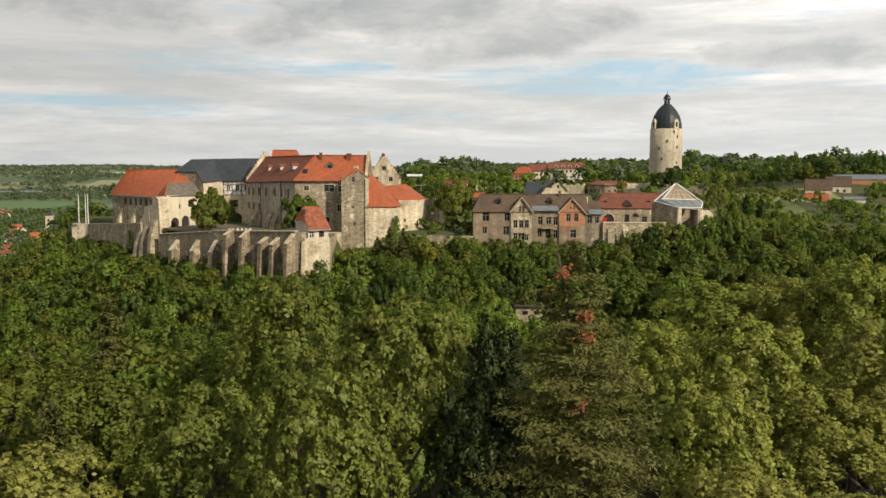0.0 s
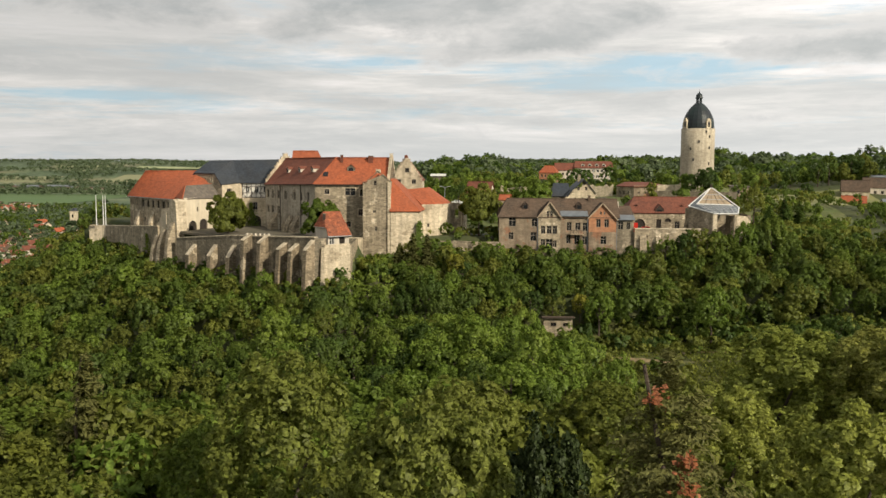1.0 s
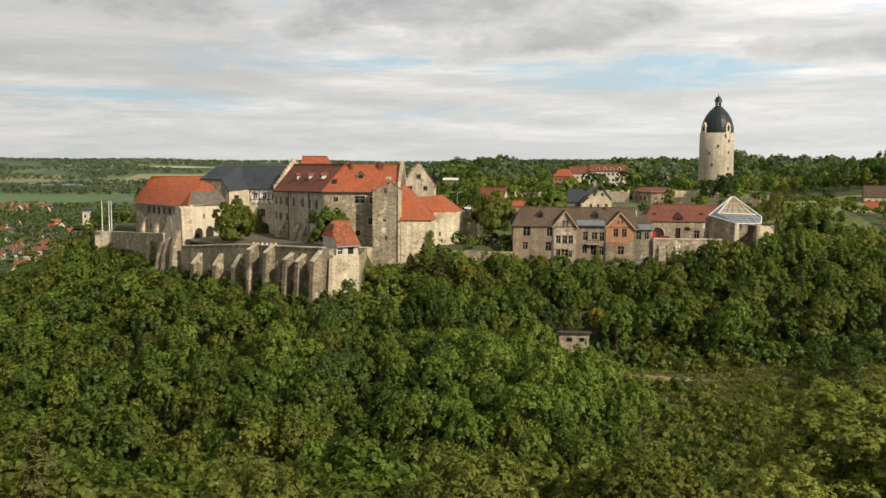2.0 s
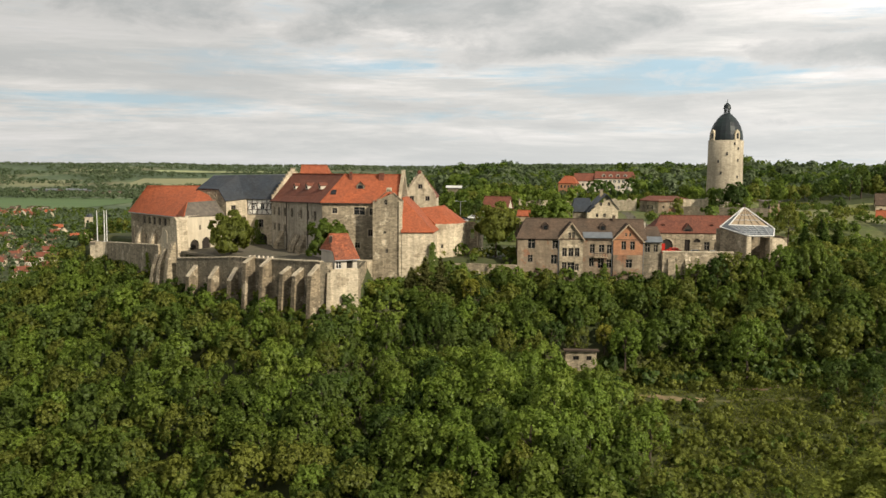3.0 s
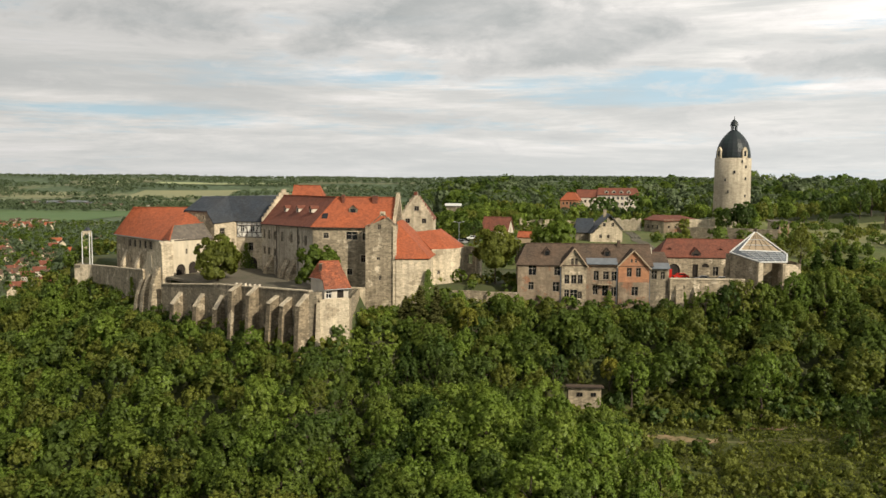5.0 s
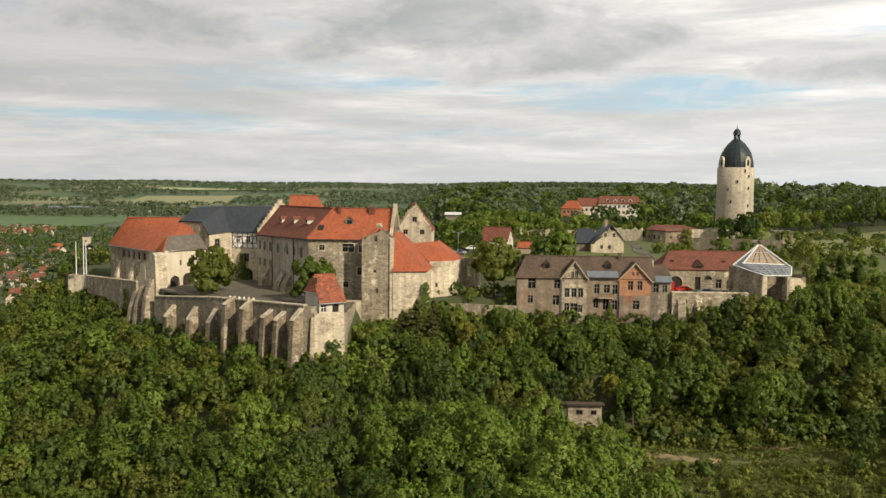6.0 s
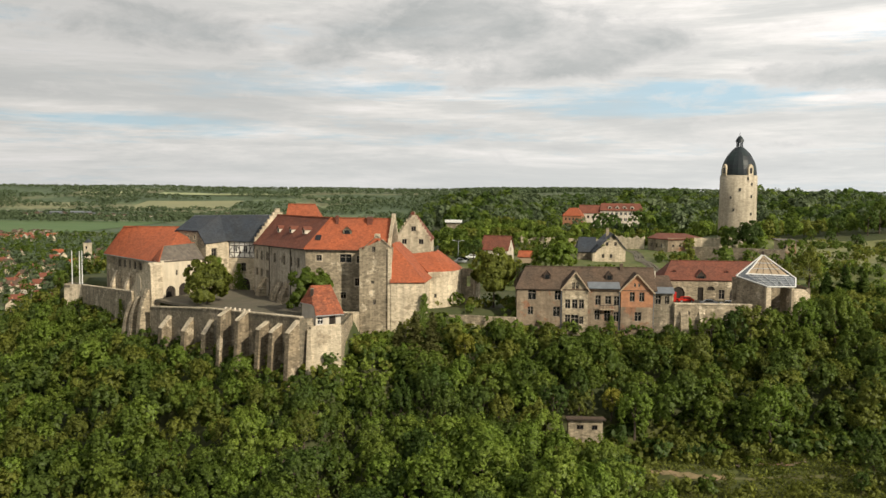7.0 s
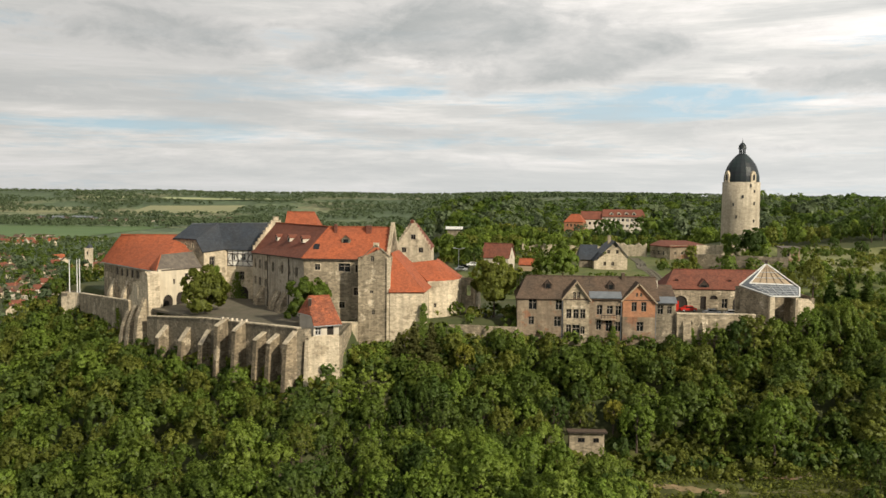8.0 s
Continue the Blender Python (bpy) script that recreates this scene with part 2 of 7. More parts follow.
TILE_BROWN = material("brown_tiles", (0.125, 0.083, 0.056), (0.09, 0.062, 0.043), 1.0, bump=0.5, c3=(0.068, 0.052, 0.039), big=0.18, cells=0.24, cellscale=2.6, courses=1.4, streak=0.16)
SLATE = material("dark_slate", (0.042, 0.050, 0.062), (0.032, 0.038, 0.048), 0.9, rough=0.55, bump=0.3, c3=(0.046, 0.047, 0.049), big=0.16, cells=0.2, cellscale=2.6, courses=1.4, streak=0.12)
SHINGLE = material("grey_wood_shingles", (0.15, 0.125, 0.10), (0.11, 0.095, 0.08), 0.8, bump=0.4, cells=0.15)
ZINC = material("zinc_sheet", (0.20, 0.215, 0.23), (0.15, 0.165, 0.18), 0.8, rough=0.55, bump=0.1, metal=0.3)
COPPER = material("dark_dome_slate", (0.024, 0.028, 0.033), (0.016, 0.019, 0.022), 0.6, rough=0.45, bump=0.3, c3=(0.03, 0.05, 0.045), big=0.3)
BRICK = material("orange_brick_infill", (0.43, 0.20, 0.10), (0.34, 0.16, 0.085), 0.9, bump=0.4, c3=(0.30, 0.17, 0.11), big=0.3, cells=0.15, cellscale=2.5)
TIMBER = material("dark_timber", (0.06, 0.045, 0.035), (0.04, 0.03, 0.025), 2.0, bump=0.3)
TIMBER_GREY = material("weathered_boards", (0.40, 0.31, 0.21), (0.31, 0.24, 0.165), 1.0, bump=0.3, stretch=(0.4, 0.4, 4))
FRAME = material("window_frame_paint", (0.27, 0.235, 0.19), (0.21, 0.18, 0.145), 3.0, bump=0.1)
FRAME_WHITE = material("white_frame_paint", (0.75, 0.74, 0.71), (0.68, 0.67, 0.64), 3.0, bump=0.1)
GLASS = material("dark_window_glass", (0.02, 0.022, 0.025), (0.03, 0.032, 0.035), 1.0, rough=0.12, bump=0.05, trans=0.4)
DOOR_WOOD = material("dark_door_wood", (0.05, 0.04, 0.033), (0.03, 0.025, 0.02), 2.0, bump=0.3)
METAL = material("galvanised_metal", (0.55, 0.56, 0.56), (0.48, 0.49, 0.5), 2.0, rough=0.4, metal=0.6, bump=0.05)
BARK = material("bark", (0.10, 0.075, 0.055), (0.065, 0.05, 0.04), 3.0, bump=0.6)
GRAVEL = material("pale_gravel", (0.155, 0.132, 0.098), (0.11, 0.096, 0.072), 0.8, bump=0.4, c3=(0.095, 0.092, 0.06), big=0.2)
GRASS = material("meadow_grass", (0.070, 0.082, 0.021), (0.050, 0.062, 0.016), 0.5, bump=1.0, c3=(0.092, 0.084, 0.030), big=0.09, cells=0.3, cellscale=0.7)
FIELD_GREEN = material("green_field", (0.078, 0.135, 0.048), (0.098, 0.155, 0.056), 0.012, bump=0, c3=(0.125, 0.165, 0.070), big=0.006, stretch=(0.25, 2.2, 1))
FIELD_TAN = material("stubble_field", (0.26, 0.25, 0.13), (0.22, 0.22, 0.12), 0.01, bump=0, c3=(0.19, 0.20, 0.11), big=0.006)
FIELD_PALE = material("pale_ripe_field", (0.36, 0.38, 0.20), (0.31, 0.34, 0.18), 0.01, bump=0)
CAR_PAINT = [material("car_paint_" + k, c, tuple(v * 0.9 for v in c), 1, rough=0.25, bump=0) for k, c in (("red", (0.5, 0.03, 0.02)), ("white", (0.75, 0.75, 0.74)), ("dark", (0.04, 0.045, 0.05)), ("silver", (0.45, 0.46, 0.47)), ("teal", (0.03, 0.14, 0.13)))]
RUBBER = material("rubber", (0.02, 0.02, 0.02), (0.03, 0.03, 0.03), 5, bump=0)
LEAF = [leaf_material("leaves_mid", (0.094, 0.138, 0.023), (0.127, 0.178, 0.029), (0.162, 0.212, 0.035)),
        leaf_material("leaves_fresh", (0.143, 0.212, 0.033), (0.177, 0.250, 0.039), (0.215, 0.278, 0.046)),
        leaf_material("leaves_dark", (0.062, 0.102, 0.022), (0.085, 0.132, 0.027), (0.111, 0.154, 0.031)),
        leaf_material("leaves_olive", (0.138, 0.159, 0.030), (0.166, 0.188, 0.034), (0.199, 0.216, 0.039)),
        leaf_material("leaves_yellow", (0.26, 0.26, 0.04), (0.30, 0.29, 0.045), (0.34, 0.31, 0.05)),
        leaf_material("leaves_autumn", (0.24, 0.085, 0.04), (0.28, 0.10, 0.045), (0.30, 0.11, 0.05), 0.3, 8.0),
        leaf_material("leaves_ash", (0.230, 0.262, 0.052), (0.270, 0.300, 0.060), (0.310, 0.330, 0.070), 0.5, 6.0),
        leaf_material("leaves_willow", (0.245, 0.256, 0.062), (0.285, 0.292, 0.070), (0.325, 0.322, 0.082), 0.5, 6.0),
        leaf_material("leaves_linden", (0.152, 0.178, 0.036), (0.182, 0.208, 0.042), (0.215, 0.238, 0.050), 0.5, 6.0),
        # near-black leaves: shade of the gap beside the pine, put into the colour
        leaf_material("leaves_gap_shade", (0.026, 0.040, 0.013), (0.036, 0.052, 0.016), (0.046, 0.064, 0.020), 0.3, 6.0)]
NEEDLE = leaf_material("pine_needles", (0.112, 0.116, 0.038), (0.146, 0.148, 0.047), (0.185, 0.180, 0.060), 0.35, 9.0)
# distance haze put into the leaf colour: greyer and bluer than near leaves
LEAF_FAR_HAZED = leaf_material("leaves_far_hazed", (0.092, 0.126, 0.062), (0.118, 0.154, 0.074), (0.146, 0.180, 0.088), 0.4, 1.4, 0.05)


# ---- mesh helpers ----
class Mesh:
    """Vertices and faces of one mesh, gathered piece by piece."""

    def __init__(self):
        self.v, self.f = [], []

    def add(self, verts, faces):
        k = len(self.v)
        self.v += [tuple(p) for p in verts]
        self.f += [tuple(k + i for i in f) for f in faces]
        return self

    def box(self, x0, y0, z0, x1, y1, z1):
        return self.add([(x, y, z) for z in (z0, z1) for y in (y0, y1) for x in (x0, x1)],
                        [(0, 2, 3, 1), (4, 5, 7, 6), (0, 1, 5, 4), (2, 6, 7, 3), (0, 4, 6, 2), (1, 3, 7, 5)])

    def beam(self, a, b, w, h=None):
        """A square beam from a to b."""
        a, b = Vector(a), Vector(b)
        d = (b - a).normalized()
        s = d.cross(Vector((0, 0, 1)))
        s = (s if s.length > 0.01 else Vector((1, 0, 0))).normalized()
        u = s.cross(d)
        s, u = s * w / 2, u * (h or w) / 2
        return self.add([a - s - u, a + s - u, a + s + u, a - s + u, b - s - u, b + s - u, b + s + u, b - s + u],
                        [(0, 1, 2, 3), (7, 6, 5, 4), (0, 4, 5, 1), (1, 5, 6, 2), (2, 6, 7, 3), (3, 7, 4, 0)])

    def prism(self, poly, off):
        """A polygon pushed along off."""
        n, off = len(poly), Vector(off)
        lo = [Vector(p) for p in poly]
        return self.add(lo + [p + off for p in lo],
                        [tuple(range(n)), tuple(range(2 * n - 1, n - 1, -1))] + [(i, i + n, (i + 1) % n + n, (i + 1) % n) for i in range(n)])

    def slab(self, poly, thick=0.25):
        """A roof plane with thickness below it."""
        p = [Vector(q) for q in poly]
        nrm = sum(((p[i] - p[0]).cross(p[i + 1] - p[0]) for i in range(1, len(p) - 1)), Vector())
        nrm.normalize()
        if nrm.z < 0:
            nrm = -nrm
        return self.prism(p, -nrm * thick)

    def lathe(self, x, y, prof, n=24, a0=0.0, a1=2 * math.pi):
        full = abs(a1 - a0) > 6.28
        cols = n if full else n + 1
        verts = [(x + r * math.cos(a0 + (a1 - a0) * i / n), y + r * math.sin(a0 + (a1 - a0) * i / n), z) for r, z in prof for i in range(cols)]
        faces = [(j * cols + i, j * cols + (i + 1) % cols, (j + 1) * cols + (i + 1) % cols, (j + 1) * cols + i)
                 for j in range(len(prof) - 1) for i in range(n)]
        return self.add(verts, faces)

    def data(self, name, mat):
        me = bpy.data.meshes.new(name)
        me.from_pydata(self.v, [], self.f)
        me.materials.append(mat)
        bm = bmesh.new()
        bm.from_mesh(me)
        bmesh.ops.recalc_face_normals(bm, faces=bm.faces)
        bm.to_mesh(me)
        bm.free()
        return me


def part(name, mesh, mat, parent=None, label="", smooth=False):
    ob = new(name, mesh.data(name, mat) if isinstance(mesh, Mesh) else mesh)
    ob.parent = parent
    if smooth:
        for p in ob.data.polygons:
            p.use_smooth = True
    if label:
        tagged(ob, label)
    return ob


def thing(name, at, label, category, group="", kind=""):
    ob = new(name)
    ob.location = at
    tagged(ob, label, category, group, kind)
    bpy.context.view_layer.update()
    return ob


def keep_place(root):
    """Parts were written in world places: hold them there under their thing."""
    inv = Matrix.Translation(root.location).inverted()
    for o in root.children:
        o.matrix_parent_inverse = inv


class Wall:
    """A wall from a to b as seen from outside (a to the left), with real openings."""

    def __init__(self, a, b, z0, z1, top=None, thick=0.6):
        self.a, self.b = Vector((*a, 0)), Vector((*b, 0))
        self.d = (self.b - self.a)
        self.w = self.d.length
        self.d.normalize()
        self.n = Vector((self.d.y, -self.d.x, 0))
        self.z0, self.z1, self.top, self.thick = z0, z1, top, thick
        self.holes = []

    def p(self, u, z, out=0.0):
        q = self.a + self.d * u + self.n * out
        return Vector((q.x, q.y, z))

    def hole(self, u, z, w, h, kind="cross"):
        self.holes.append((u, z, w, h, kind))
        return self

    def row(self, us, z, w, h, kind="cross"):
        for u in us:
            self.hole(u - w / 2, z, w, h, kind)
        return self

    def mesh(self):
        zt = max([self.z1] + [z for _, z in self.top or ()])
        us = sorted({0.006, self.w - 0.006} | {v for u, z, w, h, k in self.holes for v in (u, u + w)})
        zs = sorted({self.z0, zt} | {v for u, z, w, h, k in self.holes for v in (z, z + h)})
        bm = bmesh.new()

        def quad(*pts):
            bm.faces.new([bm.verts.new(p) for p in pts])

        for i in range(len(us) - 1):
            for j in range(len(zs) - 1):
                u0, u1, a, b = us[i], us[i + 1], zs[j], zs[j + 1]
                um, zm = (u0 + u1) / 2, (a + b) / 2
                if any(u < um < u + w and z < zm < z + h for u, z, w, h, k in self.holes):
                    continue
                for o in (0, -self.thick):
                    quad(self.p(u0, a, o), self.p(u1, a, o), self.p(u1, b, o), self.p(u0, b, o))
        for u, z, w, h, k in self.holes:
            ring = [(u, z), (u + w, z), (u + w, z + h), (u, z + h)]
            for (ua, za), (ub, zb) in zip(ring, ring[1:] + ring[:1]):
                quad(self.p(ua, za), self.p(ub, zb), self.p(ub, zb, -self.thick), self.p(ua, za, -self.thick))
            if k in ("arch", "gate"):
                r, cz, cu = w / 2, z + h - w / 2, u + w / 2
                arc = [(cu + r * math.cos(t), cz + r * math.sin(t)) for t in [math.pi * q / 10 for q in range(11)]]
                for (ua, za), (ub, zb) in zip(arc, arc[1:]):
                    quad(self.p(ua, za, -0.005), self.p(ub, zb, -0.005), self.p(ub, z + h, -0.005), self.p(ua, z + h, -0.005))
                    quad(self.p(ua, za, -0.005), self.p(ub, zb, -0.005), self.p(ub, zb, -self.thick), self.p(ua, za, -self.thick))
        for u in (0.006, self.w - 0.006):
            quad(self.p(u, self.z0), self.p(u, zt), self.p(u, zt, -self.thick), self.p(u, self.z0, -self.thick))
        bmesh.ops.remove_doubles(bm, verts=bm.verts, dist=0.001)
        for (u0, a), (u1, b) in zip(self.top or (), (self.top or ())[1:]):
            nrm = (self.d * -(b - a) + Vector((0, 0, 1)) * (u1 - u0)).normalized()
            bmesh.ops.bisect_plane(bm, geom=bm.verts[:] + bm.edges[:] + bm.faces[:], plane_co=self.p(u0, a), plane_no=nrm, clear_outer=True)
        bmesh.ops.recalc_face_normals(bm, faces=bm.faces)
        return bm

    def build(self, parent, mat, frame_mat=None, name="wall", label="", surround=None):
        bm = self.mesh()
        me = bpy.data.meshes.new(name)
        bm.to_mesh(me)
        bm.free()
        me.materials.append(mat)
        wall_ob = part(name, me, mat, parent, label)
        for u, z, w, h, k in self.holes:
            dep = -min(0.3, self.thick * 0.6)
            if k == "open":
                continue
            fr, gl = Mesh(), Mesh()

            def bar(u0, za, u1, zb):
                fr.prism([self.p(u0, za, dep), self.p(u1, za, dep), self.p(u1, zb, dep), self.p(u0, zb, dep)], self.n * 0.08)

            if k in ("arch", "gate", "door"):
                gl.prism([self.p(u, z, dep - 0.1), self.p(u + w, z, dep - 0.1), self.p(u + w, z + h, dep - 0.1), self.p(u, z + h, dep - 0.1)], self.n * 0.05)
                for q in range(1, 3):
                    bar(u + w * q / 3 - 0.05, z, u + w * q / 3 + 0.05, z + h * (0.95 if k == "door" else 0.75))
                o = part("door" if k != "arch" else "archway", gl, DOOR_WOOD, wall_ob)
                part("batten", fr, DOOR_WOOD, o)
                continue
            e = 0.09
            bar(u, z, u + e, z + h), bar(u + w - e, z, u + w, z + h)
            bar(u + e, z, u + w - e, z + e), bar(u + e, z + h - e, u + w - e, z + h)
            if k in ("cross", "two"):
                bar(u + w / 2 - 0.05, z + e, u + w / 2 + 0.05, z + h - e)
            if k == "cross":
                bar(u + e, z + h * 0.62, u + w / 2 - 0.05, z + h * 0.62 + 0.09)
                bar(u + w / 2 + 0.05, z + h * 0.62, u + w - e, z + h * 0.62 + 0.09)
            gl.prism([self.p(u, z, dep - 0.06), self.p(u + w, z, dep - 0.06), self.p(u + w, z + h, dep - 0.06), self.p(u, z + h, dep - 0.06)], self.n * 0.03)
            o = part("window", fr, frame_mat or FRAME, wall_ob)
            part("pane", gl, GLASS, o)
            if surround:
                sm = Mesh()
                for (u0, za, u1, zb) in ((u - 0.18, z - 0.18, u + w + 0.18, z), (u - 0.18, z + h, u + w + 0.18, z + h + 0.2), (u - 0.18, z, u, z + h), (u + w, z, u + w + 0.18, z + h)):
                    sm.prism([self.p(u0, za, -0.02), self.p(u1, za, -0.02), self.p(u1, zb, -0.02), self.p(u0, zb, -0.02)], self.n * 0.07)
                part("surround", sm, surround, o)
        return wall_ob


def lerp(a, b, t):
    return a + (b - a) * t


# ---- ground ----
def sst(a, b, v):
    t = np.clip((np.asarray(v, float) - a) / (b - a), 0, 1)
    return t * t * (3 - 2 * t)


def brow_y(x):
    """The line along which the castle hill breaks off towards the valley."""
    return np.interp(x, [-200, -140, -122, -100, -82, -58, -37, -30, -27.6, -17, 0, 45, 66, 80, 130, 250, 600], [332, 316, 305, 280, 259.5, 240, 222.5, 225.5, 245, 247, 250.5, 250, 251.5, 254, 260, 288, 420])


def height(x, y):
    x, y = np.asarray(x, float), np.asarray(y, float)
    bz = np.interp(x, [-200, -140, -120, -80, -37, -25, -10, 8, 45, 80, 130, 250], [-34, -8, -7, -8, -9.0, -5, -3.5, -3, -3.5, -1.5, 1, 3])
    d = brow_y(x) - y
    drop_r = np.where(d < 34, 0.5 * d, 17 + 0.19 * (d - 34))
    drop_l = np.where(d < 80, 0.55 * d, 44 + 0.3 * (d - 80))
    w = sst(-70, 5, x)
    slope = bz - (drop_l + (drop_r - drop_l) * w) + 7 * np.exp(-((x + 23) / 6.5) ** 2 - ((y - 229) / 9) ** 2)
    top = (0.4 + 5.4 * sst(295, 335, y) * sst(-40, 10, x) + 0.9 * sst(340, 380, y) + 6 * np.exp(-((x - 96) ** 2 + (y - 390) ** 2) / 20 ** 2)
           + 5 * sst(110, 200, x) * sst(260, 380, y) + 2 * sst(600, 900, y) - 3 * sst(430, 520, y) - 16 * sst(129, 150, -x)
           - 8.5 * sst(135, 168, x) * sst(300, 350, y) * (1 - sst(404, 452, y)))
    castle = np.where(d > 0, slope, bz + (top - bz) * sst(0, 3, -d))
    edge = np.interp(y, [200, 306, 345, 380, 450, 1000, 2500], [-142, -141, -108, -48, -30, -52, -60])
    s = sst(0, 1, (edge - x) / np.interp(y, [300, 350, 450, 900], [270, 150, 120, 150]))
    castle = castle + (-85 - castle) * s
    far = sst(2950, 4150, y + 0.05 * x)
    castle = np.where(y > 1500, castle + (9 + 3 * np.sin(x / 410) + 2 * np.sin(x / 133 + 1) - castle) * far, castle)
    near = np.where(y < 70, -2 - 0.05 * y, -5.5 - 0.47 * (y - 70)) - 0.0006 * x * x * (y < 200)
    k = 5.0
    m = np.maximum(castle, near)
    z = m + k * np.log(np.exp((castle - m) / k) + np.exp((near - m) / k)) * (y < 210)
    return z + 0.25 * np.sin(x / 5.3 + 0.6 * np.sin(y / 7.1)) * np.sin(y / 6.1)


def gz(x, y):
    return float(height(x, y))


def axis(lo, a, b, hi, step, grow=1.09):
    out = list(np.arange(a, b + 0.1, step))
    s, v = step, b
    while v < hi:
        s *= grow
        v += s
        out.append(v)
    s, v = step, a
    while v > lo:
        s *= grow
        v -= s
        out.insert(0, v)
    return np.array(out)


def sheet(xs, ys, lift=0.0):
    gx, gy = np.meshgrid(xs, ys)
    zz = height(gx, gy) + lift
    v = np.stack([gx, gy, zz], -1).reshape(-1, 3)
    nx, ny = len(xs), len(ys)
    i = (np.arange(ny - 1)[:, None] * nx + np.arange(nx - 1)[None]).reshape(-1)
    f = np.stack([i, i + 1, i + nx + 1, i + nx], -1)
    return v, f


def np_mesh(name, v, f, mat, smooth=False):
    me = bpy.data.meshes.new(name)
    k = f.shape[1]
    me.vertices.add(len(v))
    me.vertices.foreach_set("co", np.ascontiguousarray(v, np.float32).ravel())
    me.loops.add(f.size)
    me.loops.foreach_set("vertex_index", np.ascontiguousarray(f, np.int32).ravel())
    me.polygons.add(len(f))
    me.polygons.foreach_set("loop_start", np.arange(0, f.size, k, dtype=np.int32))
    if smooth:
        me.polygons.foreach_set("use_smooth", np.ones(len(f), bool))
    me.update(calc_edges=True)
    me.materials.append(mat)
    return me


def ground_material():
    mt = material("undergrowth", (0.060, 0.075, 0.026), (0.040, 0.052, 0.020), 0.35, bump=0.5, c3=(0.085, 0.080, 0.036), big=0.06)
    nt = mt.node_tree
    n, l = nt.nodes, nt.links
    b = n["Principled BSDF"]
    near = b.inputs["Base Color"].links[0].from_socket
    geo = n.new("ShaderNodeNewGeometry")
    mp = n.new("ShaderNodeMapping")
    mp.inputs["Scale"].default_value = (0.0021, 0.0034, 0)
    l.new(geo.outputs["Position"], mp.inputs[0])
    t = n.new("ShaderNodeTexNoise")
    t.inputs["Scale"].default_value, t.inputs["Detail"].default_value = 1.0, 6
    l.new(mp.outputs[0], t.inputs["Vector"])
    r = n.new("ShaderNodeValToRGB")
    r.color_ramp.interpolation = "LINEAR"
    while len(r.color_ramp.elements) < 5:
        r.color_ramp.elements.new(0.5)
    # far ground tones carry distance haze in their colour, blended in by y below
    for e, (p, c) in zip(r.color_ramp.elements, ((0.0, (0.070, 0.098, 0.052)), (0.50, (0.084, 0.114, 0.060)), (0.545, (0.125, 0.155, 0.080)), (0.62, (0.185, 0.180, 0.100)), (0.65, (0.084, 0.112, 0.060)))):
        e.position, e.color = p, (*c, 1)
    l.new(t.outputs[0], r.inputs[0])
    fine = n.new("ShaderNodeTexNoise")
    fine.inputs["Scale"].default_value, fine.inputs["Detail"].default_value = 0.05, 4
    l.new(geo.outputs["Position"], fine.inputs["Vector"])
    sc = n.new("ShaderNodeMapRange")
    sc.inputs[1].default_value, sc.inputs[2].default_value = 0.3, 0.7
    sc.inputs[3].default_value, sc.inputs[4].default_value = 0.6, 1.4
    l.new(fine.outputs[0], sc.inputs[0])
    vm = n.new("ShaderNodeVectorMath")
    vm.operation = "SCALE"
    l.new(r.outputs[0], vm.inputs[0])
    l.new(sc.outputs[0], vm.inputs["Scale"])
    sep = n.new("ShaderNodeSeparateXYZ")
    l.new(geo.outputs["Position"], sep.inputs[0])
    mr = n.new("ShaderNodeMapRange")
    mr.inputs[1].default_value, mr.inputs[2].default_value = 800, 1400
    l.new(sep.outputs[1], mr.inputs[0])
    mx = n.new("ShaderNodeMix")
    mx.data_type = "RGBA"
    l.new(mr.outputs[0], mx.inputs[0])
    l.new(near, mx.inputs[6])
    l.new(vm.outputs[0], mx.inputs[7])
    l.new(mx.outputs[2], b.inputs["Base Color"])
    return mt


GROUND = ground_material()
v, f = sheet(axis(-5200, -150, 130, 5200, 2.6), axis(-600, 130, 400, 5200, 2.6))
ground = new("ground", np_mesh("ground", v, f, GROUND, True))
tagged(ground, "wooded hills and valley floor under a dense forest", "ground", kind="structure")


def patch(name, mat, x0, y0, x1, y1, label, n=24, lift=0.35, skew=0.0, wave=0.0):
    """A sheet of other growth or soil that follows the ground."""
    us = np.linspace(0, 1, n)
    gu, gv = np.meshgrid(us, us)
    gx = x0 + (x1 - x0) * gu + wave * np.sin(gv * 9)
    gy = y0 + (y1 - y0) * gv + skew * gu + wave * np.sin(gu * 7)
    if wave:
        rough = np.random.RandomState(int(x0 + y0)).uniform(-1, 1, (2, n))
        gy = gy + wave * 1.6 * (rough[0] * (1 - gv) - rough[1] * gv)
    vv = np.stack([gx, gy, height(gx, gy) + lift], -1).reshape(-1, 3)
    i = (np.arange(n - 1)[:, None] * n + np.arange(n - 1)[None]).reshape(-1)
    ob = new(name, np_mesh(name, vv, np.stack([i, i + 1, i + n + 1, i + n], -1), mat, True))
    return tagged(ob, label, name.split("_")[0], kind="structure")


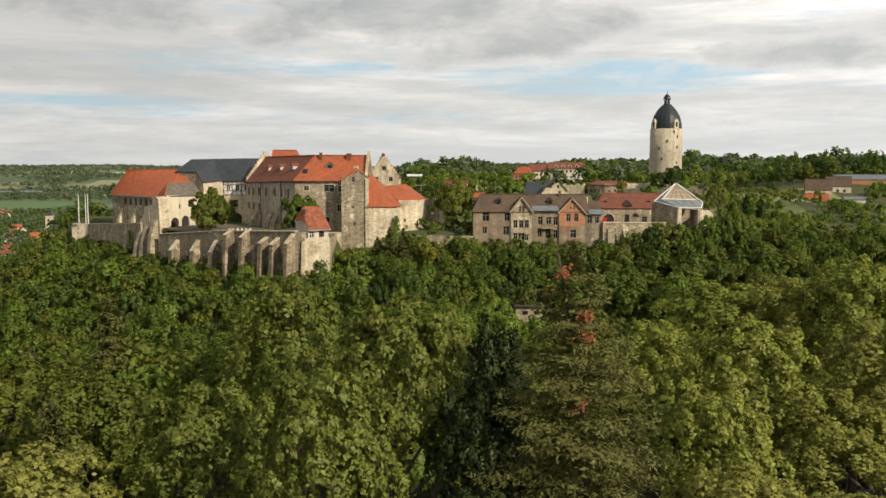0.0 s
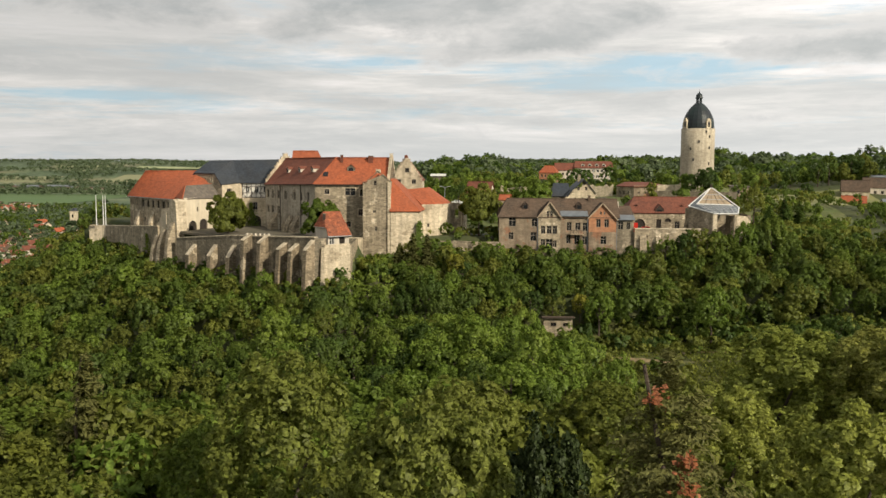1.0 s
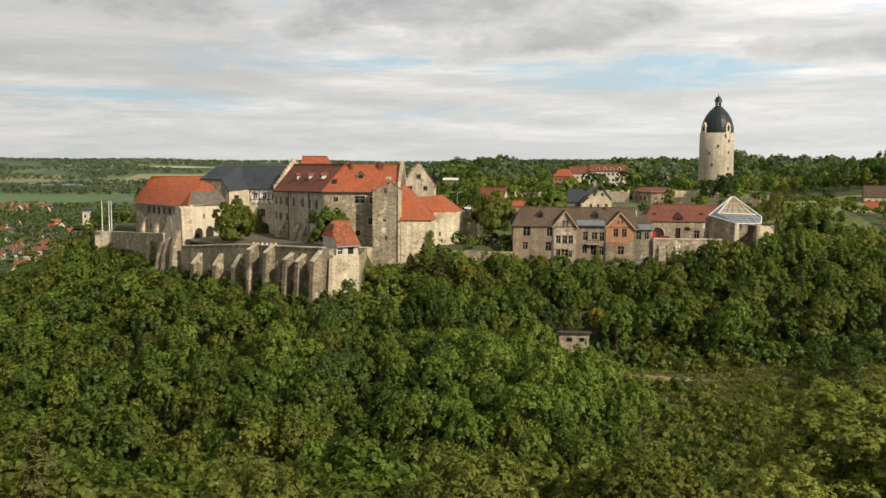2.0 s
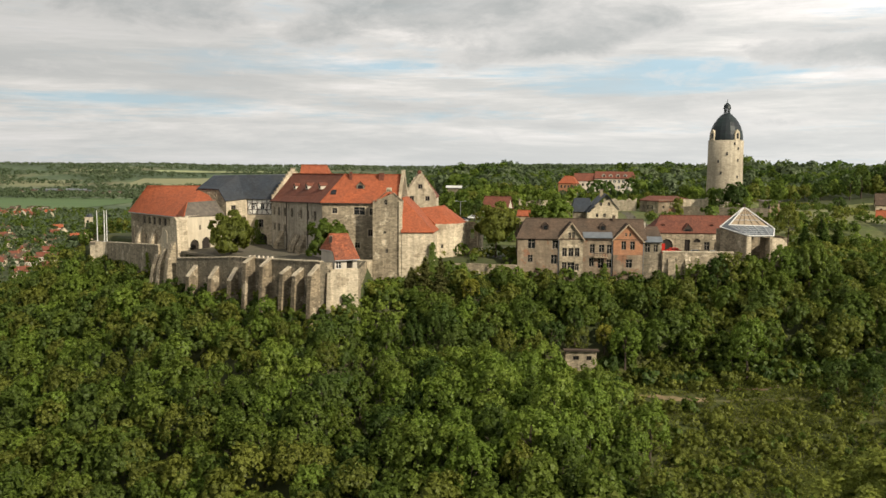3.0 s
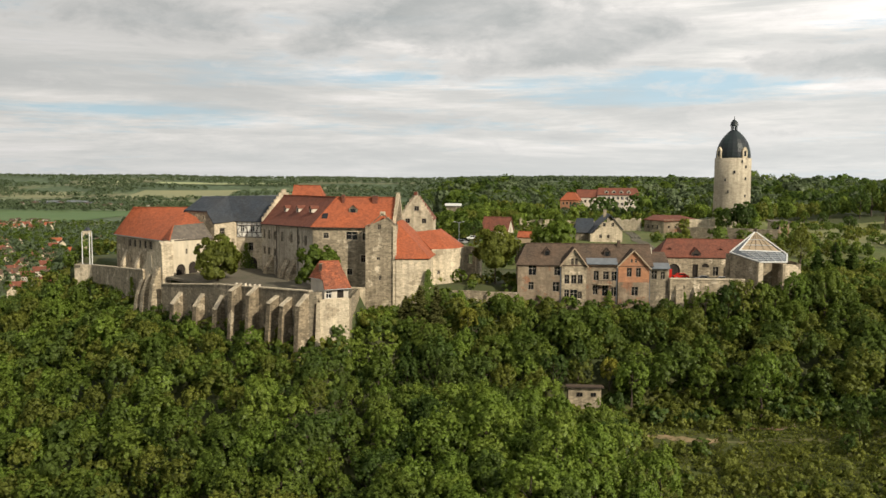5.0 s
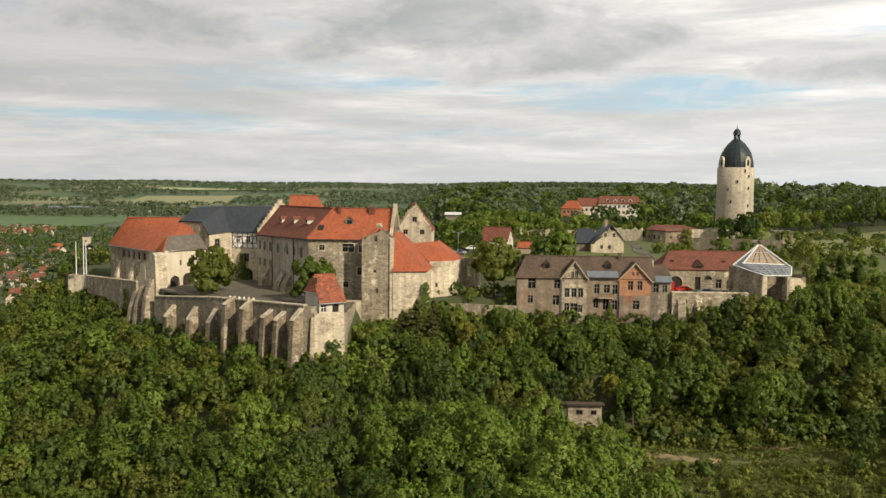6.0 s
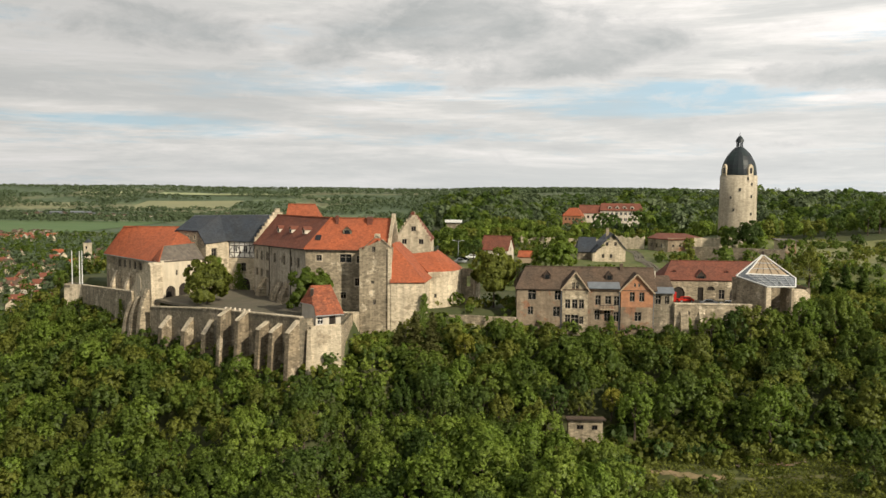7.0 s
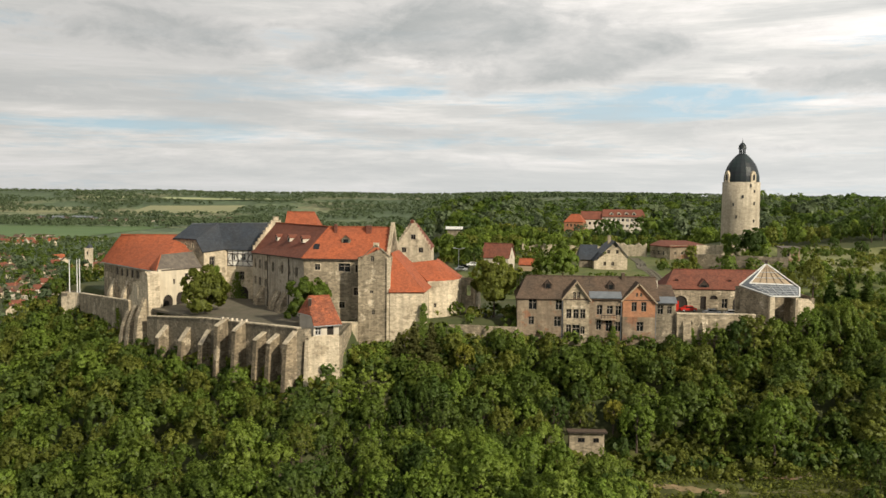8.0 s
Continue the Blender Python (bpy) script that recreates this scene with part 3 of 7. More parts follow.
# ---- trees ----
def clump_cards(rng, pts, nrm, size, thin=1.0, stray=0.38):
    """Leaf sprays: one bent quad at every point, turned roughly along nrm; each row is a corner and its normal."""
    n = len(pts)
    lead = nrm / (np.linalg.norm(nrm, axis=1, keepdims=True) + 1e-9)
    nn = lead + rng.normal(0, stray, (n, 3))
    nn /= np.linalg.norm(nn, axis=1, keepdims=True) + 1e-9
    t = np.cross(nn, rng.normal(0, 1, (n, 3)))
    t /= np.linalg.norm(t, axis=1, keepdims=True) + 1e-9
    b = np.cross(nn, t)
    s = size * rng.uniform(0.6, 1.3, (n, 1))
    a = rng.uniform(0.5, 0.9, (n, 1)) * thin
    fold = nn * s * 0.25
    v = np.stack([pts - t * s - fold, pts - b * s * a, pts + t * s - fold, pts + b * s * a], 1)
    soft = lead * 0.6 + nn * 0.4
    return np.concatenate([v, np.repeat(soft[:, None], 4, 1)], 2).reshape(-1, 6)


def crown(seed, r, h0, h1, lumps, quads, size, taper=0.0, stray=0.42):
    """A leafy crown of many lumps between the heights h0 and h1."""
    rng = np.random.RandomState(seed)
    mid, half = (h0 + h1) / 2, (h1 - h0) / 2
    c = rng.normal(0, 1, (lumps, 3))
    c /= np.linalg.norm(c, axis=1, keepdims=True)
    c[:, 2] = np.where(c[:, 2] < -0.5, -c[:, 2], c[:, 2])
    c *= rng.uniform(0.35, 0.86, (lumps, 1)) ** 0.7
    lr = rng.uniform(0.7, 1.3, lumps) * 1.35 / lumps ** 0.5
    which = rng.randint(0, lumps, quads)
    d = rng.normal(0, 1, (quads, 3))
    d /= np.linalg.norm(d, axis=1, keepdims=True)
    flip = (d * c[which]).sum(1) < -0.15
    d[flip] *= -1
    p = c[which] + d * lr[which][:, None] * rng.uniform(0.75, 1.05, (quads, 1))
    wide = 1 - taper * np.clip(p[:, 2], -1, 1)
    pts = np.stack([p[:, 0] * r * wide, p[:, 1] * r * wide, mid + p[:, 2] * half], -1)
    up = d + c[which] * 0.6 + np.array([0, 0, 0.3])
    return clump_cards(rng, pts, up, size, 1.0, stray)


def conifer(seed, r, h, whorls, size, ragged=0.25, first=0.08):
    """Tiers of drooping boughs, narrowing to the tip."""
    rng = np.random.RandomState(seed)
    pts, nr = [], []
    for i in range(whorls):
        q = first + (1 - first) * i / whorls
        z = h * q
        reach = r * (1 - q) ** 0.75 + 0.15 * r * (1 - q)
        for k in range(rng.randint(6, 9)):
            a, rr = rng.uniform(0, 6.28), reach * rng.uniform(1 - ragged * 2, 1 + ragged)
            m = max(4, int(rr / size * 7.0))
            s = np.linspace(0.2, 1, m)
            side = rng.normal(0, 0.10 * rr + 0.1, m)
            x, y = np.cos(a) * rr * s - np.sin(a) * side, np.sin(a) * rr * s + np.cos(a) * side
            zz = z + rr * (0.22 * s - 0.12 * s * s) + rng.normal(0, 0.22 * size + 0.05, m)
            pts.append(np.stack([x, y, zz], -1))
            nr.append(np.stack([np.cos(a) * s * 0.5, np.sin(a) * s * 0.5, np.full(m, 0.9)], -1))
    return clump_cards(rng, np.concatenate(pts), np.concatenate(nr), size, 0.45)


def trunk_mesh(seed, h, r, limbs, reach):
    """A tapered trunk with limbs."""
    rng = random.Random(seed)
    m = Mesh()

    def limb(a, b, r0, r1, n=6):
        a, b = Vector(a), Vector(b)
        d = (b - a).normalized()
        s = d.orthogonal().normalized()
        t = d.cross(s)
        ring = [(s * math.cos(6.283 * i / n) + t * math.sin(6.283 * i / n)) for i in range(n)]
        m.add([a + q * r0 for q in ring] + [b + q * r1 for q in ring], [(i, (i + 1) % n, (i + 1) % n + n, i + n) for i in range(n)])

    p = Vector((0, 0, -0.6))
    steps = 4
    for i in range(steps):
        q = Vector((rng.uniform(-0.04, 0.04) * h * (i > 0), rng.uniform(-0.04, 0.04) * h * (i > 0), h * (i + 1) / steps))
        limb(p, q, r * (1 - i / steps * 0.8), r * (1 - (i + 1) / steps * 0.8))
        p = q
    for i in range(limbs):
        z = h * rng.uniform(0.35, 0.85)
        a = 6.283 * (i + rng.random() * 0.6) / limbs
        e = reach * rng.uniform(0.6, 1.0)
        limb((0, 0, z), (math.cos(a) * e, math.sin(a) * e, z + e * rng.uniform(0.5, 1.0)), r * 0.4, r * 0.1, 5)
    return m.data("trunk", BARK)


def cards_mesh(name, v, mat):
    me = np_mesh(name, v[:, :3], np.arange(len(v)).reshape(-1, 4), mat, True)
    nv = v[:, 3:] / (np.linalg.norm(v[:, 3:], axis=1, keepdims=True) + 1e-9)
    me.normals_split_custom_set_from_vertices(nv.astype(np.float32))
    return me


TRUNKS = [trunk_mesh(i, 7.0, 0.24, 5, 2.6) for i in range(3)]
MID = [crown(20 + i, r, 0.1, h, 62 + 3 * i, 1600, s * 0.60, taper=tp, stray=0.42) for i, (r, h, s, tp) in enumerate(
    ((3.9, 10.0, 0.46, 0.1), (3.4, 11.2, 0.44, 0.2), (4.5, 10.2, 0.50, 0.0), (3.0, 8.6, 0.40, 0.1), (3.7, 9.4, 0.42, -0.1), (4.2, 12.0, 0.48, 0.15)))]
NEAR = [crown(90 + i, r, 1.6, h, 50, 1500, 0.27, stray=0.6) for i, (r, h) in enumerate(((3.9, 10.5), (3.4, 11.5), (4.3, 10.0)))]
DENSE = [crown(95 + i, 5.7, 0.4, 12.6, 60, 3600, 0.42, stray=0.5) for i in range(2)]
THIN = [crown(97 + i, r, 0.8, h, 18, 190, 0.8) for i, (r, h) in enumerate(((3.9, 10.0), (3.4, 11.0), (4.4, 9.6)))]
LOW = [crown(40 + i, r, 1.4, h, 44, 680, s * 0.62, stray=0.42) for i, (r, h, s) in enumerate(((3.9, 10.0, 0.66), (3.3, 11.0, 0.62), (4.4, 10.0, 0.72), (3.0, 8.5, 0.58)))]
BUSH = [crown(60 + i, 1.5, -0.3, 2.3, 10, 100, 0.38) for i in range(3)]
FAR = [crown(70 + i, r, 0.5, h, 16, 120, s * 0.74) for i, (r, h, s) in enumerate(((5.2, 13.0, 1.5), (4.5, 14.5, 1.4), (5.8, 12.0, 1.6)))]
TINY = [crown(80 + i, r, 0.0, h, 7, 30, 2.4) for i, (r, h) in enumerate(((6.0, 13.0), (7.0, 12.0)))]
LEAF_PICK = (0, 0, 0, 2, 0, 1, 3, 0, 2, 0)
CROWN_DATA = {}


def tree(kind, x, y, scale, turn, leaf, group="trees on the castle slope", label="", z=None, stretch=1.0):
    key = (kind, leaf)
    if key not in CROWN_DATA:
        CROWN_DATA[key] = cards_mesh("crown", (MID + NEAR + DENSE)[kind], LEAF[leaf])
    root = new("tree")
    words = ("green", "fresh green", "dark green", "olive green", "yellowing", "rust-brown", "light green", "pale olive", "linden green", "shade-darkened green")[leaf]
    tagged(root, label or words + " broadleaf tree with a rounded leafy crown", "tree", group)
    part("trunk", TRUNKS[kind % 3], BARK, root)
    part("crown", CROWN_DATA[key], LEAF[leaf], root)
    root.matrix_basis = pose(x, y, gz(x, y) if z is None else z, 0, 0, turn) @ Matrix.Diagonal((scale, scale, scale * stretch, 1))
    return root


def scatter(seed, x0, x1, y0, y1, step, keep):
    rng = random.Random(seed)
    out = []
    for yy in np.arange(y0, y1, step):
        for xx in np.arange(x0, x1, step):
            x, y = xx + rng.uniform(-0.45, 0.45) * step, yy + rng.uniform(-0.45, 0.45) * step
            if keep(x, y, rng):
                out.append((x, y, rng.uniform(0.78, 1.22), rng.uniform(0, 360), rng.random()))
    return out


def joined(name, spots, kinds, mats, label, category="forest", sink=0.0):
    """Woods that nobody could count: one mesh of many crowns for each leaf colour."""
    groups = {}
    for x, y, s, turn, q in spots:
        groups.setdefault(int(q * 997) % len(mats), []).append((x, y, s, turn, q))
    for g, rows in sorted(groups.items()):
        vs = []
        for x, y, s, turn, q in rows:
            a = kinds[int(q * 9973) % len(kinds)]
            c, sn = math.cos(radians(turn)) * s, math.sin(radians(turn)) * s
            vs.append(np.stack([a[:, 0] * c - a[:, 1] * sn + x, a[:, 0] * sn + a[:, 1] * c + y, a[:, 2] * s + gz(x, y) - sink,
                                a[:, 3] * c - a[:, 4] * sn, a[:, 3] * sn + a[:, 4] * c, a[:, 5] * s], -1))
        ob = new(name, cards_mesh(name, np.concatenate(vs), mats[g]))
        tagged(ob, label, category, kind="stuff")


def in_meadow(x, y):
    return 28 + 0.06 * (200 - y) < x < 128 and 140 < y < 213 + 0.06 * (x - 40) or (13 < x < 30 and 203 < y < 211.5)


def slope_keep(x, y, rng):
    b = float(brow_y(x))
    lim = b - (8.5 if x < -28 else 4.5)
    if -29 < x < -17 and y > 219:
        return False
    if in_meadow(x, y) or (13 < x < 29 and 201 < y < 220):
        return False
    if not -0.58 * y - 10 < x < 0.52 * y + 12:
        return False
    return y < lim


spots = scatter(1, -190, 190, 56, 330, 5.0, slope_keep)
spots = [(x, y, s * (0.62 if brow_y(x) - y < 13 else 0.8 if brow_y(x) - y < 22 else 1.0), turn, q) for x, y, s, turn, q in spots]
spots.sort(key=lambda s: abs(s[1] - 195) + 0.55 * abs(s[0] - 0))
close = [s for s in spots if s[1] < 84]
rest = [s for s in spots if s[1] >= 84]
for x, y, s, turn, q in close:
    tree(6 + int(q * 991) % 3, x, y, s, turn, ((6, 1, 7, 6, 3) if x > 7 else (3, 0, 3, 1, 3))[int(q * 7919) % 5], "trees on the near slope")
for x, y, s, turn, q in rest[:185]:
    fresh = -8 < x < 30 and 150 < y < 206 and q < 0.65
    tree(int(q * 991) % 6, x, y, s * (1.15 if fresh else 1.0), turn, 1 if fresh else LEAF_PICK[int(q * 7919) % 10])
joined("valley_forest", [s for s in rest[185:] if s[1] < 145], THIN, [LEAF[0], LEAF[8], LEAF[3], LEAF[8]], "green forest in the valley below the castle")
joined("forest", [s for s in rest[185:] if s[1] >= 145 and s[0] < 12], LOW, [LEAF[0], LEAF[3], LEAF[2], LEAF[3], LEAF[1], LEAF[0]], "dense green broadleaf forest covering the western slopes")
joined("forest", [s for s in rest[185:] if s[1] >= 145 and s[0] >= 12], LOW, [LEAF[0], LEAF[3], LEAF[0], LEAF[3], LEAF[2], LEAF[0]], "green broadleaf forest covering the eastern slopes")

# bushes at the foot of the walls and on the meadow
joined("bushes", scatter(6, -140, 130, 195, 320, 2.3, lambda x, y, r: 0.3 < brow_y(x) - y < 20 and r.random() < 0.85 and not (13 < x < 29 and y < 217)), [a * 1.15 for a in BUSH], [LEAF[0], LEAF[3], LEAF[2]], "low bushes and brambles at the foot of the castle walls", "bushes")
joined("bank_shrubs", scatter(13, -28.4, -13, 219, 246, 1.6, lambda x, y, r: y < brow_y(x) - 1.5 and r.random() < 0.9), BUSH, [LEAF[0], LEAF[1]], "lush green shrubs on the bank below the gable tower", "bushes")
joined("yard_shrubs", scatter(14, -13, 112, 250, 290, 2.6, lambda x, y, r: (x < 7.5 and y < 262 or x > 79) and y > brow_y(x) - 1 and r.random() < (0.3 if x < 8 else 0.8)), [a * 1.25 for a in BUSH], [LEAF[0], LEAF[3]], "shrubs and rough grass beside the ruin and the long house", "bushes")
joined("meadow_bushes", scatter(7, 26, 128, 142, 216, 3.0, lambda x, y, r: in_meadow(x, y) and not (32 < x < 90 and 200 < y < 206) and r.random() < (0.7 if y < 192 else 0.35 if y < 207 else 0.65)), BUSH, [LEAF[3], LEAF[0], LEAF[3], LEAF[8]], "scattered bushes in the overgrown meadow", "bushes")
joined("hut_bushes", scatter(23, 15, 29, 205.5, 210, 1.7, lambda x, y, r: True), [a * 1.6 for a in BUSH], [LEAF[0], LEAF[3]], "bushes growing in front of the hillside hut", "bushes")
def tufts(seed, n, size):
    """Rough grass: a handful of upright blades."""
    rng = np.random.RandomState(seed)
    pts = np.stack([rng.normal(0, size, n), rng.normal(0, size, n), rng.uniform(0.1, 0.9, n) * size], -1)
    return clump_cards(rng, pts, np.tile([0.1, -0.5, 0.8], (n, 1)), size * 0.5, 0.5, 0.5)


joined("meadow_tufts", scatter(31, 27, 100, 158, 217, 0.95, lambda x, y, r: in_meadow(x, y) and not (31 < x < 50 and 201.5 < y < 205.5) and noise.noise((x * 0.12, y * 0.2, 5)) > -0.42),
       [tufts(200 + i, 8, 0.85) for i in range(3)], [LEAF[3], LEAF[8], LEAF[3]], "rough tufts of meadow grass and low weeds", "grass")
joined("meadow_edge_bushes", scatter(32, 27, 118, 206, 230, 2.1, lambda x, y, r: -3.5 < 213 + 0.06 * (x - 40) - y < 3.0 and r.random() < 0.7 or -12 < 213 + 0.06 * (x - 40) - y < -2 and r.random() < 0.35), [a * 1.35 for a in BUSH], [LEAF[0], LEAF[3], LEAF[2]], "bushes and saplings along the upper edge of the meadow", "bushes")
patch("meadow", GRASS, 26, 138, 130, 222, "dry olive-green meadow on the lower slope", 40, 0.2)
patch("path_dirt", material("dry_earth", (0.30, 0.21, 0.12), (0.22, 0.16, 0.09), 0.5, bump=0.4, c3=(0.13, 0.12, 0.05), big=0.3), 31.5, 203.6, 46, 205.2, "bare sandy earth along a meadow track", 20, 0.27, -1.5, 0.35)
patch("track", material("grassy_track", (0.15, 0.135, 0.06), (0.10, 0.10, 0.042), 0.5, bump=0.4), 46, 202.2, 110, 203.2, "pale worn grass track across the meadow", 30, 0.26, 3.0, 0.3)
patch("rubble_strip", material("rubble_heap", (0.26, 0.13, 0.08), (0.24, 0.21, 0.16), 0.6, bump=1.0, c3=(0.09, 0.095, 0.035), big=0.22), 49, 207.2, 62, 208.2, "strip of red and grey rubble in the meadow", 24, 0.28, 1.0, 0.3)

for i, x in enumerate((52.5, 57.5, 61.0, 65.5, 69.0, 73.5, 77.5, 81.0, 85.5)):
    tree(i % 6, x, 243.6 + 0.18 * (x - 62) * (x > 62) - 0.8 * (i % 2), 0.88 + 0.12 * ((i * 5) % 4), 77 * i, LEAF_PICK[(i * 3) % 10])

# woods on the plateau behind
BUILT = [(-30, 2, 255, 300), (5, 80, 250, 300), (-8, 20, 322, 342), (28, 52, 322, 350), (56, 84, 352, 392), (82, 108, 366, 396), (98, 116, 352, 372)]


def plateau_keep(x, y, rng):
    if y < brow_y(x) + 14 or x < np.interp(y, [300, 380, 450, 1000], [0, -20, -20, -45]) or abs(x) > 0.62 * y:
        return False
    if any(a < x < b and c < y < d for a, b, c, d in BUILT):
        return False
    if 50 < x < 64 and 300 < y < 420 or 112 < x < 188 and 332 < y < 436:
        return False
    if 46 < x < 84 and 290 < y < 368 or 2 < x < 60 and 344 < y < 386:
        return rng.random() < 0.05
    if 140 < x < 232 and 296 < y < 450:
        return rng.random() < 0.10
    if x > 84 and y < 338:
        return rng.random() < (0.9 if x < 112 else 0.35)
    if 84 < x < 125 and 352 < y < 376:
        return rng.random() < 0.8
    if y < 345 and x < 82:
        return rng.random() < 0.22
    if y < 374 and x < 110:
        return rng.random() < 0.5
    return not (36 < x < 90 and 484 < y < 540)


joined("plateau_trees", [(x, y, s * (0.42 if 25 < x < 95 and y > 400 or x > 84 and y < 338 else 0.8), t, q) for x, y, s, t, q in scatter(2, -40, 300, 255, 480, 6.4, plateau_keep)], THIN, [LEAF[0], LEAF[3], LEAF[1], LEAF[0]], "scattered broadleaf trees and hedges between the castle houses", "trees")
joined("plateau_forest", [(x, y, s * (0.95 + 0.9 * noise.noise((x * 0.02, y * 0.02, 7)) * (y > 540)), t, q) for x, y, s, t, q in scatter(3, -60, 500, 480, 940, 10.2, plateau_keep)], FAR, [LEAF_FAR_HAZED, LEAF[2], LEAF_FAR_HAZED, LEAF[0]], "dark green forest on the hill behind the castle")
joined("far_plateau_woods", [(x, y, s * (0.8 + 0.9 * noise.noise((x * 0.007, y * 0.007, 2))), t, q) for x, y, s, t, q in scatter(21, -70, 900, 930, 1420, 15, lambda x, y, r: -0.06 * y < x < 0.62 * y and r.random() < 0.95)], TINY, [LEAF_FAR_HAZED, LEAF_FAR_HAZED, LEAF[2]], "distant woods on the hill behind the castle")
joined("screen_trees", [(x, y, s * 0.55, t, q) for x, y, s, t, q in scatter(22, 34, 92, 494, 511, 4.6, lambda x, y, r: True)], FAR, [LEAF_FAR_HAZED, LEAF[0]], "young green trees in front of the white institution", "trees")
joined("valley_woods", scatter(4, -420, -20, 330, 900, 15, lambda x, y, r: x < np.interp(y, [330, 380, 450, 1000], [-110, -60, -30, -50]) and x > -0.47 * y and gz(x, y) > -80), FAR, [LEAF_FAR_HAZED, LEAF[2]], "woods falling to the river valley")
joined("west_shrubs", [(x, y, s * 0.55, t, q) for x, y, s, t, q in scatter(11, -240, -128, 286, 440, 4.2, lambda x, y, r: (x < -133 or y > 316) and y > brow_y(x) - 12 and -0.64 * y - 8 < x < -0.36 * y)], [a * 0.8 for a in FAR], [LEAF[0], LEAF[2], LEAF[3]], "low green trees round the western castle corner")
joined("west_slope_woods", scatter(10, -300, -131, 296, 430, 7.0, lambda x, y, r: gz(x, y) < -24 and -0.62 * y < x and y > brow_y(x) - 30), THIN, [LEAF[0], LEAF[2], LEAF[3]], "green woods on the steep western castle slope")
joined("ridge_woods", scatter(5, -2500, 2300, 4040, 4140, 17, lambda x, y, r: r.random() < 0.9), TINY, [LEAF_FAR_HAZED], "far woods along the horizon ridge")
joined("ward_shrubs", scatter(12, -16, 180, 296, 420, 4.6, lambda x, y, r: not any(a < x < b and c < y < d for a, b, c, d in BUILT) and not 50 < x < 58 and noise.noise((x * 0.06, y * 0.06, 1)) > -0.05), [a * 1.1 for a in BUSH], [LEAF[0], LEAF[3], LEAF[2]], "hedges and shrubs on the lawns of the outer ward", "bushes")
patch("lawn", material("mown_grass", (0.105, 0.125, 0.038), (0.075, 0.098, 0.030), 0.5, bump=0.6, c3=(0.15, 0.14, 0.06), big=0.1, cells=0.15, cellscale=0.6), -14, 296, 130, 400, "sunlit grass between the houses of the outer ward", 40, 0.12)
patch("garden_lawn", material("dry_lawn", (0.18, 0.185, 0.07), (0.13, 0.145, 0.052), 0.3, bump=0.3, c3=(0.26, 0.24, 0.12), big=0.06), 108, 332, 188, 436, "pale sunlit lawn beside the outer ward", 24, 0.14)
patch("footpath", GRAVEL, 52, 300, 55.5, 372, "pale gravel footpath curving over the lawn", 24, 0.25, 0.0, 1.2)


def hero_crown(seed, r, h, quads, size, low=0.45):
    return crown(seed, r, h * low, h, 130, quads, size, stray=0.6)


HERO = [hero_crown(101, 3.4, 16.0, 9000, 0.125), hero_crown(102, 3.8, 16.0, 9000, 0.132, 0.42), hero_crown(103, 3.2, 16.0, 9000, 0.116, 0.42)]
HERO_TRUNK = trunk_mesh(9, 12.0, 0.28, 8, 3.0)
HERO_DATA = {}


def hero(x, y, top, r, leaf, kind, turn, label):
    """One of the trees that the camera passes over."""
    if (kind, leaf) not in HERO_DATA:
        HERO_DATA[kind, leaf] = cards_mesh("crown", HERO[kind], LEAF[leaf])
    root = new("tree")
    tagged(root, label, "tree", "trees on the near hilltop")
    part("trunk", HERO_TRUNK, BARK, root)
    part("crown", HERO_DATA[kind, leaf], LEAF[leaf], root)
    base = gz(x, y)
    s = r / (3.4, 3.8, 3.2)[kind]
    root.matrix_basis = pose(x, y, base, 0, 0, turn) @ Matrix.Diagonal((s, s, (top - base) / 16.0, 1))


# leaf 9 crowns stand in for the shadowed gap beside the pine
for i, (x, y, top, r, leaf, kind) in enumerate((
        (-1.4, 38.0, 14.6, 3.3, 8, 0), (-7.2, 45.0, 14.2, 3.8, 8, 2), (-3.6, 30.0, 12.9, 3.2, 8, 1), (-8.6, 33.5, 11.7, 3.3, 8, 0), (-13.5, 30.0, 10.2, 3.6, 7, 2),
        (-17.5, 44.0, 9.6, 4.0, 3, 1), (-24.5, 52.0, 8.4, 4.4, 3, 0), (-12.2, 52.0, 9.4, 4.0, 0, 1), (22.0, 70.0, 10.6, 6.0, 6, 1), (29.5, 62.0, 13.4, 4.6, 6, 0),
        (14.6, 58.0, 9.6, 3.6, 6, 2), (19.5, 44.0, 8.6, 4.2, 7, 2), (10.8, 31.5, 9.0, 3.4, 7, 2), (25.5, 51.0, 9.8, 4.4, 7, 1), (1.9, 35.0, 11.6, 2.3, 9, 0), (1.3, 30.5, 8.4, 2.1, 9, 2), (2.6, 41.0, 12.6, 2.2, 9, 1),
        (-0.4, 60.0, 9.2, 4.2, 8, 1), (-6.0, 64.0, 6.6, 4.2, 0, 0), (9.5, 66.0, 7.6, 4.2, 3, 1), (16.0, 33.0, 7.4, 3.6, 7, 2), (-22.0, 36.0, 5.6, 3.8, 7, 1), (-18.5, 62.0, 6.4, 4.4, 3, 0), (-30.0, 66.0, 6.0, 4.6, 0, 2), (31.0, 76.0, 9.0, 5.0, 6, 1), (35.0, 74.0, 12.6, 5.0, 6, 0), (26.5, 66.0, 11.4, 4.6, 7, 2), (16.5, 47.0, 12.0, 4.0, 6, 0), (24.0, 46.0, 11.8, 4.4, 7, 2), (12.0, 37.0, 10.4, 3.0, 6, 1))):
    hero(x, y, top, r, leaf, kind, 40 * i, ("green", "fresh green", "dark green", "olive green", "", "", "light green ash-like", "pale olive willow-like", "yellowish green", "shade-darkened green")[leaf] + " broadleaf tree on the near hilltop, seen from above")


